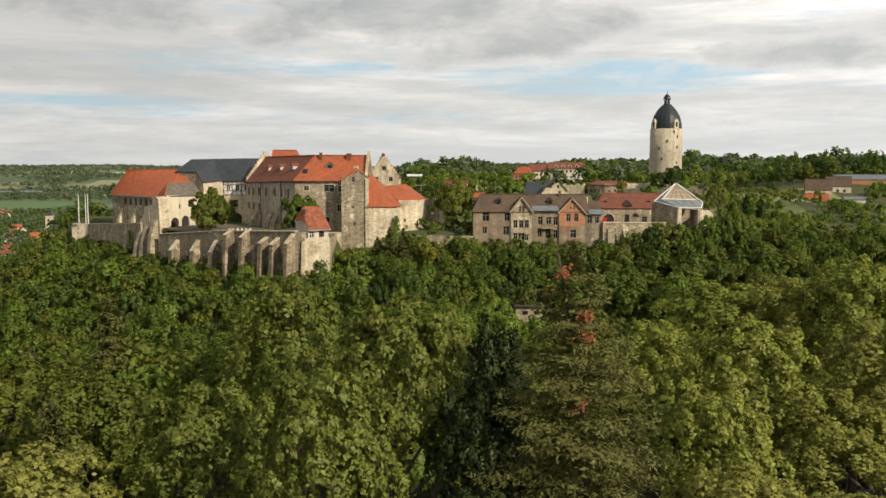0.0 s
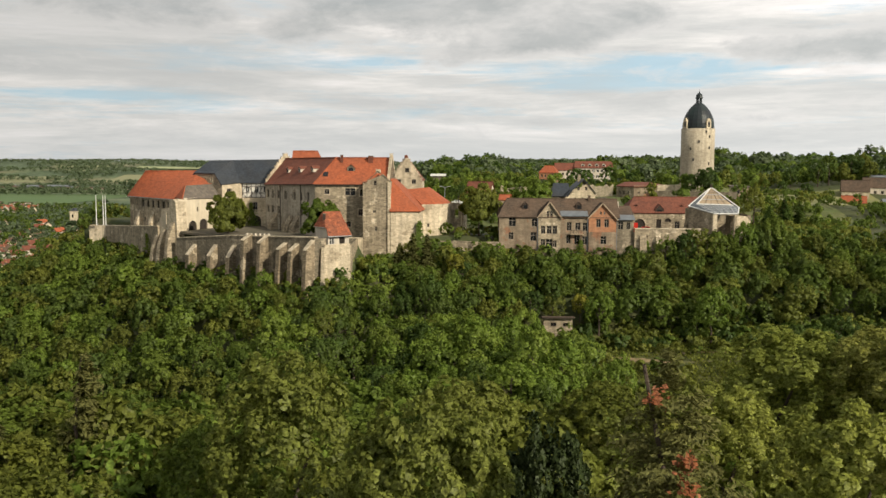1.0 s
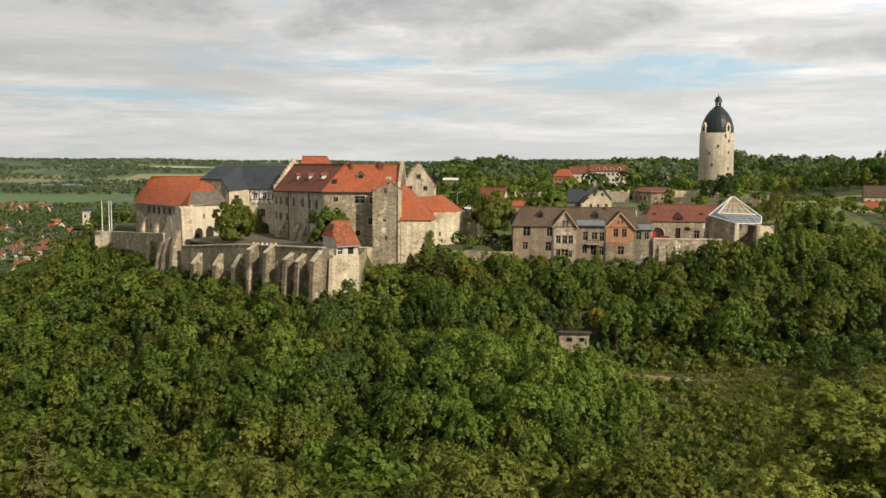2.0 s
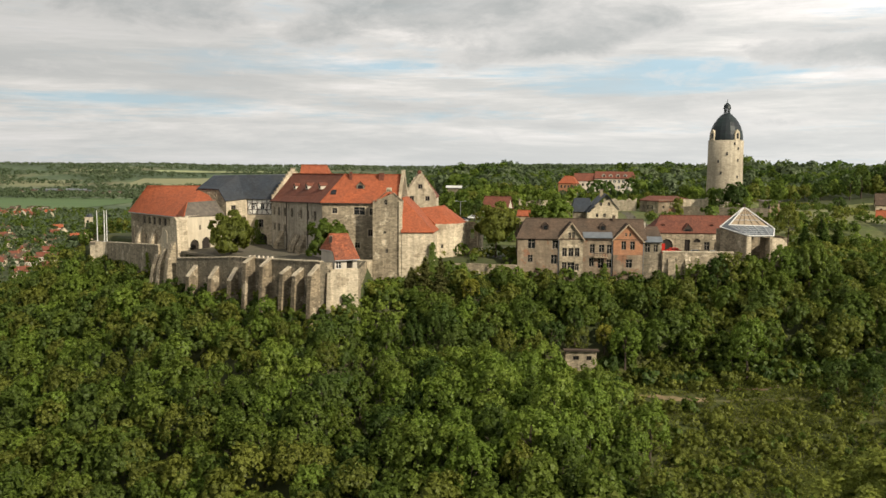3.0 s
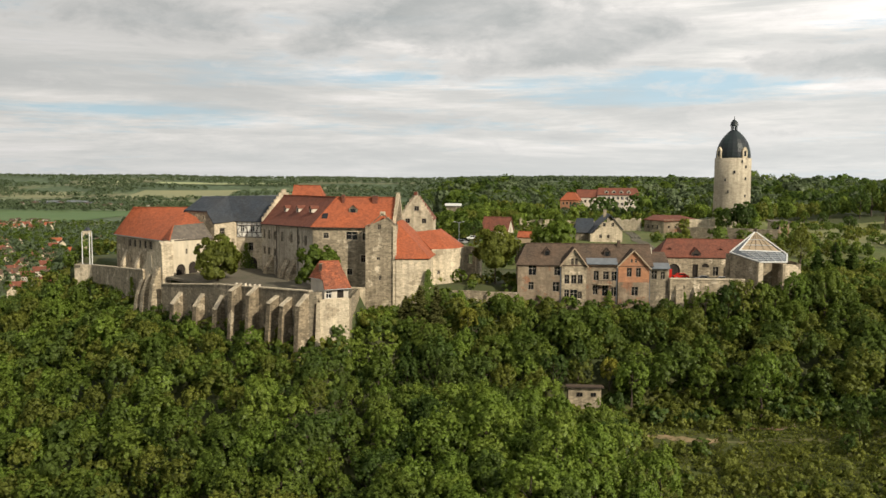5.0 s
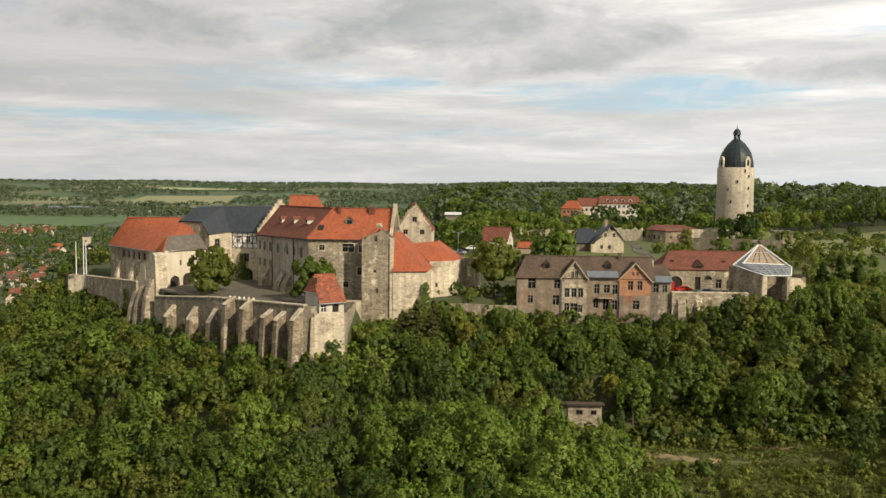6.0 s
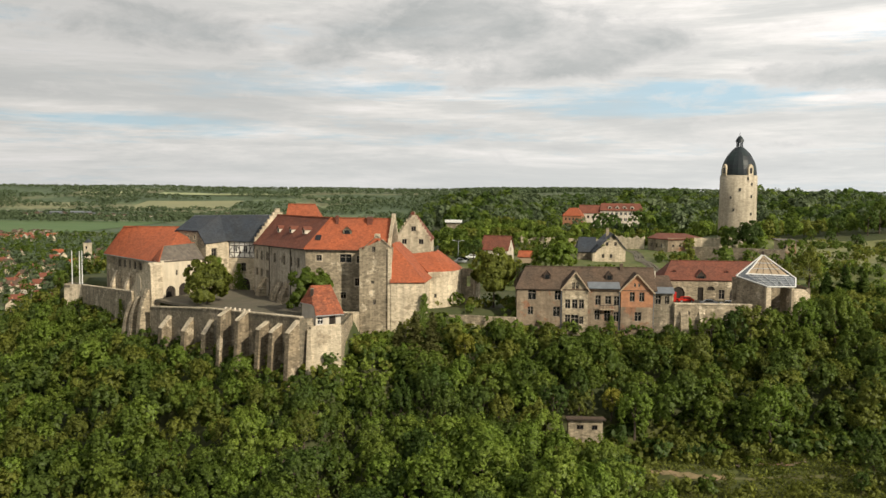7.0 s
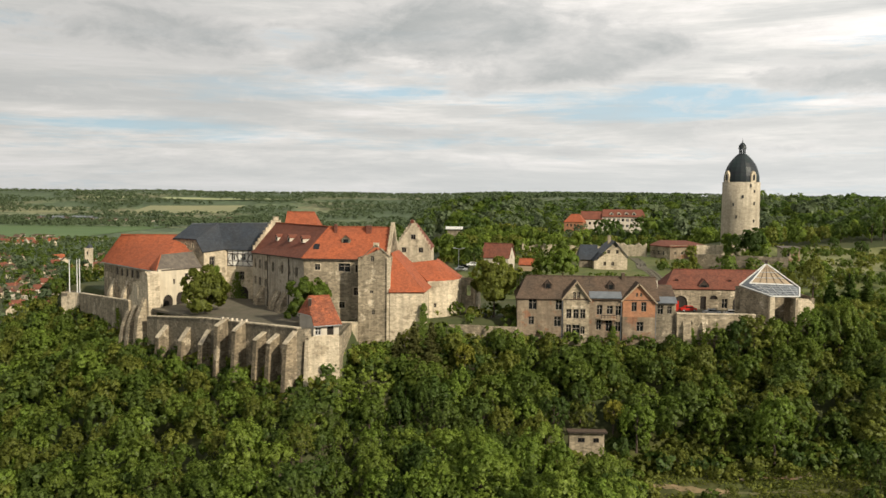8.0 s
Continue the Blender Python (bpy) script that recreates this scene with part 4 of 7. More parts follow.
def pine(x, y, base, top, r, seed, mat, name, label, dead=0):
    h = top - base
    root = new(name)
    tagged(root, label, "conifer", "conifers")
    v = conifer(seed, r, h, 46 if dead else 34 if y < 80 else 26, 0.13 if dead else 0.22 if y < 80 else 0.42, 0.26)
    part("trunk", trunk_mesh(seed, h * 0.97, 0.24, 0, 1), BARK, root)
    part("crown", cards_mesh("crown", v, mat), mat, root)
    if dead:
        rng = np.random.RandomState(seed)
        for k in range(dead):
            a, q = rng.uniform(3.3, 5.9), (0.93, 0.86, 0.83, 0.72, 0.55)[k % 5]
            rr = r * (1 - q) ** 0.75 * 0.9
            pts = np.array([math.cos(a) * rr, math.sin(a) * rr, h * q]) + rng.normal(0, 0.15, (40, 3))
            part("dead_bough", cards_mesh("dead_bough", clump_cards(rng, pts, np.tile([0.0, -0.6, 0.6], (40, 1)), 0.09), LEAF[5]), LEAF[5], root, "withered rust-red needles")
    root.matrix_basis = pose(x, y, base)


pine(5.3, 33.2, -3.7, 16.9, 5.6, 5, NEEDLE, "pine_tree", "dark pine with some withered rust-red boughs, on the near hilltop", 4)
for x, y, top, r, sd in ((-21.5, 58.0, 11.0, 3.2, 31), (-16.4, 38.0, 9.4, 2.6, 32), (-25.8, 56.0, 8.0, 3.0, 33)):
    pine(x, y, gz(x, y), top, r, sd, NEEDLE, "larch_tree", "olive-brown larch with a pointed top on the near hilltop")
for x, y, top, r, sd in ((-14.0, 231, 3.6, 3.4, 41), (-10.4, 232, 3.4, 3.2, 42), (-17.5, 233, 0.5, 2.6, 43), (96.5, 281, 10.8, 2.6, 44), (101.5, 282, 10.0, 2.6, 45), (92.6, 283, 8.4, 2.2, 46)):
    pine(x, y, gz(x, y), top, r, sd, NEEDLE if x < 0 else LEAF[2], "spruce_tree", "dark spruce with drooping boughs beside the castle")

# single trees in and round the castle
for x, y, z, k, s, leaf, words in ((-68.0, 256.0, -3.6, 9, 1.28, 3, "round linden tree in the castle courtyard"), (-39.4, 241.5, -1.6, 10, 1.04, 0, "round linden tree beside the corner turret"),
                                   (3.0, 259.0, 0.2, 9, 1.2, 3, "tall olive-green tree between chapel and long house"), (24.0, 312.0, 3.2, 10, 0.88, 1, "broad green tree behind the long house"),
                                   (17.5, 315.0, 3.5, 0, 0.85, 0, "green tree behind the long house"), (91.0, 350.0, 8.2, 9, 0.9, 2, "broad dark tree below the keep"), (86.0, 352.0, 8.2, 4, 1.0, 2, "dark tree below the keep"),
                                   (88.5, 285.0, 3.0, 1, 1.1, 3, "olive tree beside the ruin"), (83.0, 287.0, 2.0, 4, 0.95, 3, "light green tree beside the ruin"), (-3.5, 331.0, 5.0, 0, 0.9, 2, "dark green tree beside the cottage"),
                                   (-3.2, 234.5, -9.4, 3, 0.9, 4, "slender yellowing tree on the slope"), (27.0, 219.5, -16.5, 3, 0.8, 4, "yellowing tree above the hut"), (20.5, 221.0, -15.5, 1, 0.85, 2, "dark green tree behind the hut"), (15.0, 217.0, -17.0, 0, 0.9, 2, "dark green tree beside the hut"), (23.5, 224.0, -13.5, 4, 0.85, 0, "green tree behind the hut"), (56.4, 212.0, -19.5, 5, 1.12, 1, "tall light green tree at the meadow edge"),
                                   (30.8, 214.0, -18.5, 0, 1.0, 1, "round green tree beside the hut"), (45.0, 199.0, -23.8, 4, 0.42, 3, "olive sapling on the meadow"), (53.5, 213.5, -20.5, 2, 0.8, 0, "round green tree at the meadow edge"), (38.5, 211.0, -21.4, 4, 0.5, 3, "olive sapling beside the track"), (73.0, 206.5, -21.2, 0, 0.75, 2, "dark green tree at the meadow edge"), (67.5, 197.0, -23.2, 3, 0.55, 2, "dark bushy tree at the meadow edge"), (71.0, 200.5, -22.5, 1, 0.65, 2, "dark bushy tree at the meadow edge"), (78.0, 203.0, -21.8, 4, 0.85, 2, "dark green tree at the meadow edge"), (84.0, 207.0, -21.0, 2, 0.9, 2, "dark green tree at the meadow edge"), (76.0, 196.0, -23.0, 5, 0.6, 2, "dark bushy tree at the meadow edge"), (12.5, 176.0, -24, 5, 1.2, 1, "tall fresh green tree on the lower slope"), (8.0, 165.0, -25.5, 2, 1.2, 1, "broad fresh green tree on the lower slope")):
    tree(k, x, y, s, 60 * k, leaf, "trees round the castle", words, z)


for i, (x, y, s_) in enumerate(((171, 446, 1.25), (179, 453, 1.5), (192, 458, 1.65), (198, 450, 1.4), (211, 462, 1.6), (219, 454, 1.45), (229, 465, 1.7), (204, 472, 1.5), (238, 470, 1.6), (247, 476, 1.75), (160, 452, 1.1))):
    tree(i % 6, x, y, s_, 51 * i, (2, 0, 2, 3)[i % 4], "tall trees on the eastern skyline", "tall dark green tree standing above the farmhouses")
for i, (x, y, s_) in enumerate(((163, 412, 0.75), (158, 404, 0.6), (152, 410, 0.8), (198, 412, 0.8), (206, 418, 0.9), (203, 402, 0.6), (145, 420, 0.7), (135, 414, 0.65))):
    tree(i % 6, x, y, s_, 37 * i, (0, 3, 2, 0)[i % 4], "garden trees round the farmhouses", "rounded garden tree beside the farmhouses")


def ivy(at, across, up, out, w, h, quads, leaf, words, seed):
    rng = np.random.RandomState(seed)
    a, u, o = Vector(across).normalized(), Vector(up), Vector(out).normalized()
    s, t = rng.normal(0, 0.42, quads), rng.uniform(0, 1, quads)
    pts = np.array(at) + np.outer(s * w * (1.15 - t), np.array(a)) + np.outer(t * h, np.array(u)) + np.outer(rng.uniform(0.05, 0.6, quads), np.array(o))
    ob = new("ivy", cards_mesh("ivy", clump_cards(rng, pts, np.tile(np.array(o), (quads, 1)), 0.28), LEAF[leaf]))
    tagged(ob, words, "ivy")


ivy((-73.6, 282.4, -0.5), (1, 1.2, 0), (0, 0, 1), (0.8, -0.6, 0), 3.4, 10.5, 900, 1, "light green ivy climbing the slate-roofed wing", 1)
ivy((-68.5, 285.4, -0.5), (1, 0, 0), (0, 0, 1), (0, -1, 0), 3.0, 8.5, 500, 0, "green ivy beside the castle gate", 2)
ivy((-13.2, 244.0, -5.5), (1, 0.6, 0), (0, 0, 1), (0.6, -1, 0), 3.0, 11.0, 800, 0, "green ivy on the chapel corner", 3)
ivy((-97.5, 273.5, -6.0), (1, -1, 0), (0, 0, 1), (-0.7, -0.7, 0), 2.4, 5.0, 260, 0, "green ivy on the curtain wall", 4)
ivy((30.5, 248.3, -6.0), (1, 0, 0), (0, 0, 1), (0, -1, 0), 2.2, 6.5, 300, 0, "ivy on the long house", 5)
ivy((48.0, 247.2, -6.0), (1, 0, 0), (0, 0, 1), (0, -1, 0), 2.6, 6.5, 300, 1, "ivy on the yard wall", 6)


# ---- castle ----
def gable_house(name, a, b, depth, z0, ze, zr, wall_mat, roof_mat, label, category="house", wins=(), end_wins=(), over=0.35, frame_mat=None, hip0=0.0, hip1=0.0, group="", ends=True):
    """A house with a front wall from a to b, a ridge along it and gabled or hipped ends."""
    root = thing(name, (*a, z0), label, category, group)
    w = Wall(a, b, z0, ze)
    for o in wins:
        w.hole(*o)
    w.build(root, wall_mat, frame_mat)
    n = w.n
    back_a, back_b = w.a - n * depth, w.b - n * depth
    wb = Wall(back_b[:2], back_a[:2], z0, ze)
    wb.build(root, wall_mat)
    rise = zr - ze
    for (p, q, hip) in ((w.b, back_b, hip1), (back_a, w.a, hip0)):
        top = None if hip else [(0, ze), (depth / 2, zr - 0.1), (depth, ze)]
        g = Wall(p[:2], q[:2], z0, ze, top)
        for o in end_wins:
            g.hole(*o)
        g.build(root, wall_mat, frame_mat)
    dz = rise / (depth / 2) * over
    f0, f1 = w.a + n * over - w.d * over, w.b + n * over + w.d * over
    k0, k1 = back_a - n * over - w.d * over, back_b - n * over + w.d * over
    r0, r1 = w.a - n * depth / 2 + w.d * (hip0 - over), w.b - n * depth / 2 - w.d * (hip1 - over)
    at = lambda p, z: (p.x, p.y, z)
    m = Mesh()
    m.slab([at(f0, ze - dz + 0.2), at(f1, ze - dz + 0.2), at(r1, zr + 0.2), at(r0, zr + 0.2)])
    m.slab([at(k1, ze - dz + 0.2), at(k0, ze - dz + 0.2), at(r0, zr + 0.2), at(r1, zr + 0.2)])
    if hip0:
        m.slab([at(k0, ze - dz + 0.2), at(f0, ze - dz + 0.2), at(r0, zr + 0.2)])
    if hip1:
        m.slab([at(f1, ze - dz + 0.2), at(k1, ze - dz + 0.2), at(r1, zr + 0.2)])
    part("roof", m, roof_mat, root)
    cap = Mesh().beam(at(r0, zr + 0.22), at(r1, zr + 0.22), 0.35, 0.2)
    part("ridge_cap", cap, roof_mat, root)
    return root, w


def step_gable(root, a, b, ze, zr, steps, mat, thick=0.7, base=None):
    """A stepped gable wall from a to b that stands above the roof."""
    a, b = Vector((*a, 0)), Vector((*b, 0))
    d = (b - a)
    w = d.length
    d.normalize()
    n = Vector((d.y, -d.x, 0))
    prof = [(0, base if base is not None else ze - 3)]
    for i in range(steps):
        z = ze + (zr - ze) * (i + 1) / steps
        prof += [(w / 2 * i / steps, z), (w / 2 * (i + 1) / steps, z)]
    up = prof[:]
    for u, z in reversed(up[:-1]):
        prof.append((w - u, z))
    m = Mesh().prism([a + d * u + Vector((0, 0, z)) for u, z in prof], -n * thick)
    g = part("stepped_gable", m, mat, root)
    for i in range(steps):
        z = ze + (zr - ze) * (i + 1) / steps
        for s in (0, 1):
            u0, u1 = w / 2 * i / steps, w / 2 * (i + 1) / steps
            if s:
                u0, u1 = w - u1, w - u0
            p, q = a + d * u0 + n * 0.1 + Vector((0, 0, z + 0.08)), a + d * u1 + n * 0.1 + Vector((0, 0, z + 0.08))
            part("coping", Mesh().prism([p, q, q - n * (thick + 0.2), p - n * (thick + 0.2)], (0, 0, 0.14)), STONE_LIGHT, g)
    return g


def dormer(root, base, d, n, w, h, depth, roof_mat, wall_mat=None, win=True):
    """A small gabled dormer: base is the middle of its sill, d along the eave, n outwards."""
    base, d, n = Vector(base), Vector(d).normalized(), Vector(n).normalized()
    up = Vector((0, 0, 1))
    l, r = base - d * w / 2, base + d * w / 2
    m = Mesh().prism([l, r, r + up * h * 0.6, base + up * h, l + up * h * 0.6], -n * depth)
    body = part("dormer", m, wall_mat or roof_mat, root)
    o = 0.15
    rm = Mesh()
    for s in (l - d * o, r + d * o):
        rm.slab([s + up * (h * 0.6 - 0.05) + n * o, base + up * (h + 0.1) + n * o, base + up * (h + 0.1) - n * depth, s + up * (h * 0.6 - 0.05) - n * depth], 0.1)
    part("dormer_roof", rm, roof_mat, body)
    if win:
        part("dormer_window", Mesh().prism([l + d * w * 0.2 + up * h * 0.08, r - d * w * 0.2 + up * h * 0.08, r - d * w * 0.2 + up * h * 0.58, l + d * w * 0.2 + up * h * 0.58], n * 0.04), GLASS, body)


def chimney(root, x, y, z0, z1, w=0.8, mat=None):
    c = part("chimney", Mesh().box(x - w / 2, y - w / 2, z0, x + w / 2, y + w / 2, z1), mat or BRICK, root)
    part("chimney_cap", Mesh().box(x - w / 2 - 0.1, y - w / 2 - 0.1, z1, x + w / 2 + 0.1, y + w / 2 + 0.1, z1 + 0.15), STONE_GREY, c)


def main_house():
    C, L, R = Vector((-42.0, 249.5, 0)), Vector((-62.6, 279.5, 0)), Vector((-21.5, 248.4, 0))
    zc, zl, zr = 15.5, 14.5, 22.3
    root = thing("princes_house", (-42, 252, 0), "large grey stone castle house with two orange tiled roof wings", "castle building")
    lw = Wall(L[:2], C[:2], -1.5, zc, [(0, zl), ((C - L).length, zc)], 1.0)
    W = lw.w
    for fz, h in ((10.3, 2.1), (5.9, 1.7)):
        for q in (0.05, 0.15, 0.27, 0.42, 0.60, 0.73, 0.86):
            if fz == 5.9 and q in (0.42, 0.60):
                continue
            lw.hole(W * q, fz, 1.15, h, "cross")
    lw.hole(W * 0.30, 1.0, 0.9, 1.2, "two").hole(W * 0.12, 1.5, 0.9, 1.3, "two")
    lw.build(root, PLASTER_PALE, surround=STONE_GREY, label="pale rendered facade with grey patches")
    rw = Wall(C[:2], R[:2], -2.5, zc, None, 1.0)
    for u, z, w, h in ((2.6, 12.3, 1.4, 1.4), (8.3, 12.0, 2.9, 2.0), (12.4, 11.9, 1.0, 1.8), (8.5, 3.4, 1.4, 1.5), (12.0, 6.5, 1.2, 1.8)):
        rw.hole(u, z, w, h, "cross")
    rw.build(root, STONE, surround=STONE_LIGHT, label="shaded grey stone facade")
    nl, nr = -lw.n, -rw.n
    D = 13.0
    ridge_c = Vector((-37.0, 256.0, zr))
    Lr = L + nl * 6.5
    Rr = R + nr * 6.8
    Lb, Rb, Cb = L + nl * D, R + nr * D, Vector((-37.0, 263.0, 0))
    back = Wall(Rb[:2], Cb[:2], -1, zc, None, 1.0)
    back.build(root, STONE_GREY)
    Wall(Cb[:2], Lb[:2], -1, 14.5, None, 1.0).build(root, STONE_GREY)
    o = 0.5
    e = lambda p, z: (p.x, p.y, z)
    zo = 0.45
    C1, L1, R1 = C + lw.n * o + rw.n * o * 0.4, L + lw.n * o, R + rw.n * o
    left = Mesh().slab([e(L1, zl - zo), e(C1, zc - zo), e(ridge_c, zr), e(Lr, zr - 0.3)], 0.3)
    left.slab([e(Lb, zl), e(Lr, zr - 0.3), e(ridge_c, zr), e(Cb, zc)], 0.3)
    part("roof_left_wing", left, TILE_OLD, root, "weathered dark red tiled roof")
    right = Mesh().slab([e(C1, zc - zo), e(R1, zc - zo), e(Rr, zr), e(ridge_c, zr)], 0.3)
    right.slab([e(Rb, zc), e(Cb, zc), e(ridge_c, zr), e(Rr, zr)], 0.3)
    part("roof_right_wing", right, TILE, root, "bright orange tiled roof")
    part("ridge_cap", Mesh().beam(e(Lr, zr - 0.25), ridge_c + Vector((0, 0, 0.05)), 0.4, 0.25).beam(ridge_c + Vector((0, 0, 0.05)), e(Rr, zr + 0.05), 0.4, 0.25).beam(e(C1, zc - zo + 0.05), ridge_c + Vector((0, 0, 0.08)), 0.35, 0.2), TILE, root)
    part("gutter", Mesh().beam(e(L1, zl - zo - 0.15), e(C1, zc - zo - 0.15), 0.22).beam(e(C1, zc - zo - 0.15), e(R1, zc - zo - 0.15), 0.2), TIMBER, root)
    part("downpipe", Mesh().beam(lw.p(W * 0.33, -1, 0.12), lw.p(W * 0.33, 14.6, 0.12), 0.16), TIMBER, root)
    part("downpipe", Mesh().beam(lw.p(W * 0.74, -1, 0.12), lw.p(W * 0.74, 15.0, 0.12), 0.16), TIMBER, root)
    step_gable(root, (Lb.x, Lb.y), (L.x, L.y), zl + 0.3, zr + 1.2, 9, STONE_LIGHT)
    step_gable(root, (R.x, R.y), (Rb.x, Rb.y), zc + 0.2, zr + 1.0, 8, STONE_LIGHT)
    Wall(R[:2], Rb[:2], -2, zc, [(0, zc), (D / 2, zr), (D, zc)], 1.0).build(root, STONE)
    for q in (0.28, 0.52, 0.76):
        p = L1.lerp(C1, q + 0.03)
        t = 0.52
        dormer(root, e(p + nl * 3.2, lerp(zl, zc, q) + 3.0), lw.d, lw.n, 1.4, 1.7, 2.2, TILE_OLD, PLASTER_WHITE)
    p = C1.lerp(R1, 0.47)
    dormer(root, e(p + nr * 3.6, zc + 2.7), rw.d, rw.n, 2.1, 2.3, 2.6, TILE, STONE_GREY)
    part("roof_hatch", Mesh().slab([e(C1.lerp(R1, 0.105) + nr * 2.0, zc + 1.65), e(C1.lerp(R1, 0.175) + nr * 2.0, zc + 1.65), e(C1.lerp(R1, 0.175) + nr * 3.2, zc + 2.85), e(C1.lerp(R1, 0.105) + nr * 3.2, zc + 2.85)], 0.2), GLASS, root)
    chimney(root, -35.3, 254.8, 20, 22.9, 0.7, TILE_OLD)
    chimney(root, -27.2, 254.6, 20, 22.7, 1.3, TILE_OLD)
    # sloping buttresses at the foot of the long facade
    for q, w in ((0.18, 3.0), (0.47, 4.2), (0.62, 3.0)):
        u = W * q
        m = Mesh().prism([lw.p(u, -2, -0.2), lw.p(u, -2, 2.6), lw.p(u, 2.5, 1.8), lw.p(u, 6.0, -0.2)], lw.d * w)
        part("buttress", m, STONE, root)
    keep_place(root)


def bastion():
    root = thing("gable_tower", (-24.5, 246, -4), "tall narrow sandstone tower with a weathered gable top", "castle tower")
    w = Wall((-28.2, 244.0), (-20.9, 243.6), -6, 16, [(0, 15.6), (1.4, 16.2), (4.1, 18.7), (5.6, 17.8), (7.31, 15.9)], 0.9)
    w.hole(2.9, 14.9, 0.8, 1.3, "two").hole(2.7, 7.6, 0.8, 0.7, "two").hole(3.2, 2.7, 0.7, 1.2, "two")
    w.build(root, STONE, label="pale rubble stone front with patches of wear")
    Wall((-28.2, 249.2), (-28.2, 244.0), -6, 15.6, None, 0.9).build(root, STONE)
    Wall((-20.9, 243.6), (-20.9, 249.2), -6, 15.9, None, 0.9).build(root, STONE)
    m = Mesh().slab([(-27.9, 244.8, 14.8), (-24.1, 244.8, 17.8), (-24.1, 252.5, 17.8), (-27.9, 252.5, 14.8)]).slab([(-21.2, 244.8, 15.0), (-21.2, 252.5, 15.0), (-24.1, 252.5, 17.8), (-24.1, 244.8, 17.8)])
    part("roof", m, TILE, root)
    part("coping", Mesh().beam((-28.3, 244.0, 15.7), (-26.8, 244.0, 16.3), 0.5, 0.15).beam((-26.8, 244, 16.3), (-24.1, 243.8, 18.8), 0.5, 0.15).beam((-24.1, 243.8, 18.8), (-20.8, 243.7, 16.0), 0.5, 0.15), STONE_GREY, root)
    part("chimney_stump", Mesh().box(-24.7, 243.8, 18.2, -23.5, 245.0, 19.2), STONE_LIGHT, root)
    part("corner_shaft", Mesh().box(-21.5, 243.2, -6, -20.7, 244.0, 15.8), STONE_LIGHT, root)
    low = Mesh().box(-34.5, 243.4, -5, -28.25, 244.2, 1.0)
    part("low_wall", low, STONE_LIGHT, root)
    keep_place(root)


def chapel():
    root = thing("chapel", (-17, 250, -3), "chapel with lime-washed walls and a steep orange tiled roof", "chapel")
    a, b, c = (-20.7, 243.0), (-13.2, 244.6), (-12.2, 262.0)
    w = Wall(a, b, -6, 8.4)
    w.build(root, STONE_LIGHT, label="pale plastered wall in full sun")
    w2 = Wall(b, c, -6, 8.4)
    w2.hole(4, 3.5, 1.0, 2.2, "two")
    w2.build(root, STONE_LIGHT)
    m = Mesh().slab([(-20.9, 242.5, 8.1), (-12.7, 244.1, 8.1), (-21.2, 250.2, 16.6)], 0.3)
    m.slab([(-12.7, 244.1, 8.1), (-11.6, 262.2, 8.1), (-21.0, 262.2, 16.6), (-21.2, 250.2, 16.6)], 0.3)
    part("roof", m, TILE, root)
    # lower annexe, bowed towards the valley
    pts = [(-13.0, 255.0), (-9.5, 256.6), (-6.6, 259.6), (-5.2, 263.4), (-5.2, 270.0)]
    ridge = [(-17.8, 261.0, 13.4), (-15.5, 262.0, 13.6), (-12.5, 263.0, 13.9), (-11.6, 264.0, 13.9), (-11.6, 270.0, 13.9)]
    for i in range(4):
        ww = Wall(pts[i], pts[i + 1], -4, 9.4, None, 0.7)
        if i == 0:
            ww.hole(1.6, 3.0, 0.7, 1.0, "two")
        ww.build(root, STONE_LIGHT, name="annexe_wall")
        part("annexe_roof", Mesh().slab([(*pts[i], 9.3), (*pts[i + 1], 9.3), ridge[i + 1]], 0.25).slab([(*pts[i], 9.3), ridge[i + 1], ridge[i]], 0.25), TILE, root)
    keep_place(root)
    ruin = thing("gate_ruin", (-3, 266, 0), "broken stone gate wall with a dark doorway beside the chapel", "ruin")
    rw = Wall((-5.3, 264.5), (-1.5, 263.5), -2, 9.4, [(0, 9.4), (2.0, 9.6), (3.93, 8.9)], 0.8)
    rw.hole(1.3, 5.0, 1.2, 2.6, "open")
    rw.build(ruin, STONE)
    Wall((-1.5, 263.5), (-0.4, 268.0), -2, 9.0, None, 0.7).build(ruin, STONE_LIGHT)
    Wall((-5.3, 268.5), (-5.3, 264.5), -2, 9.4, None, 0.7).build(ruin, STONE)
    keep_place(ruin)


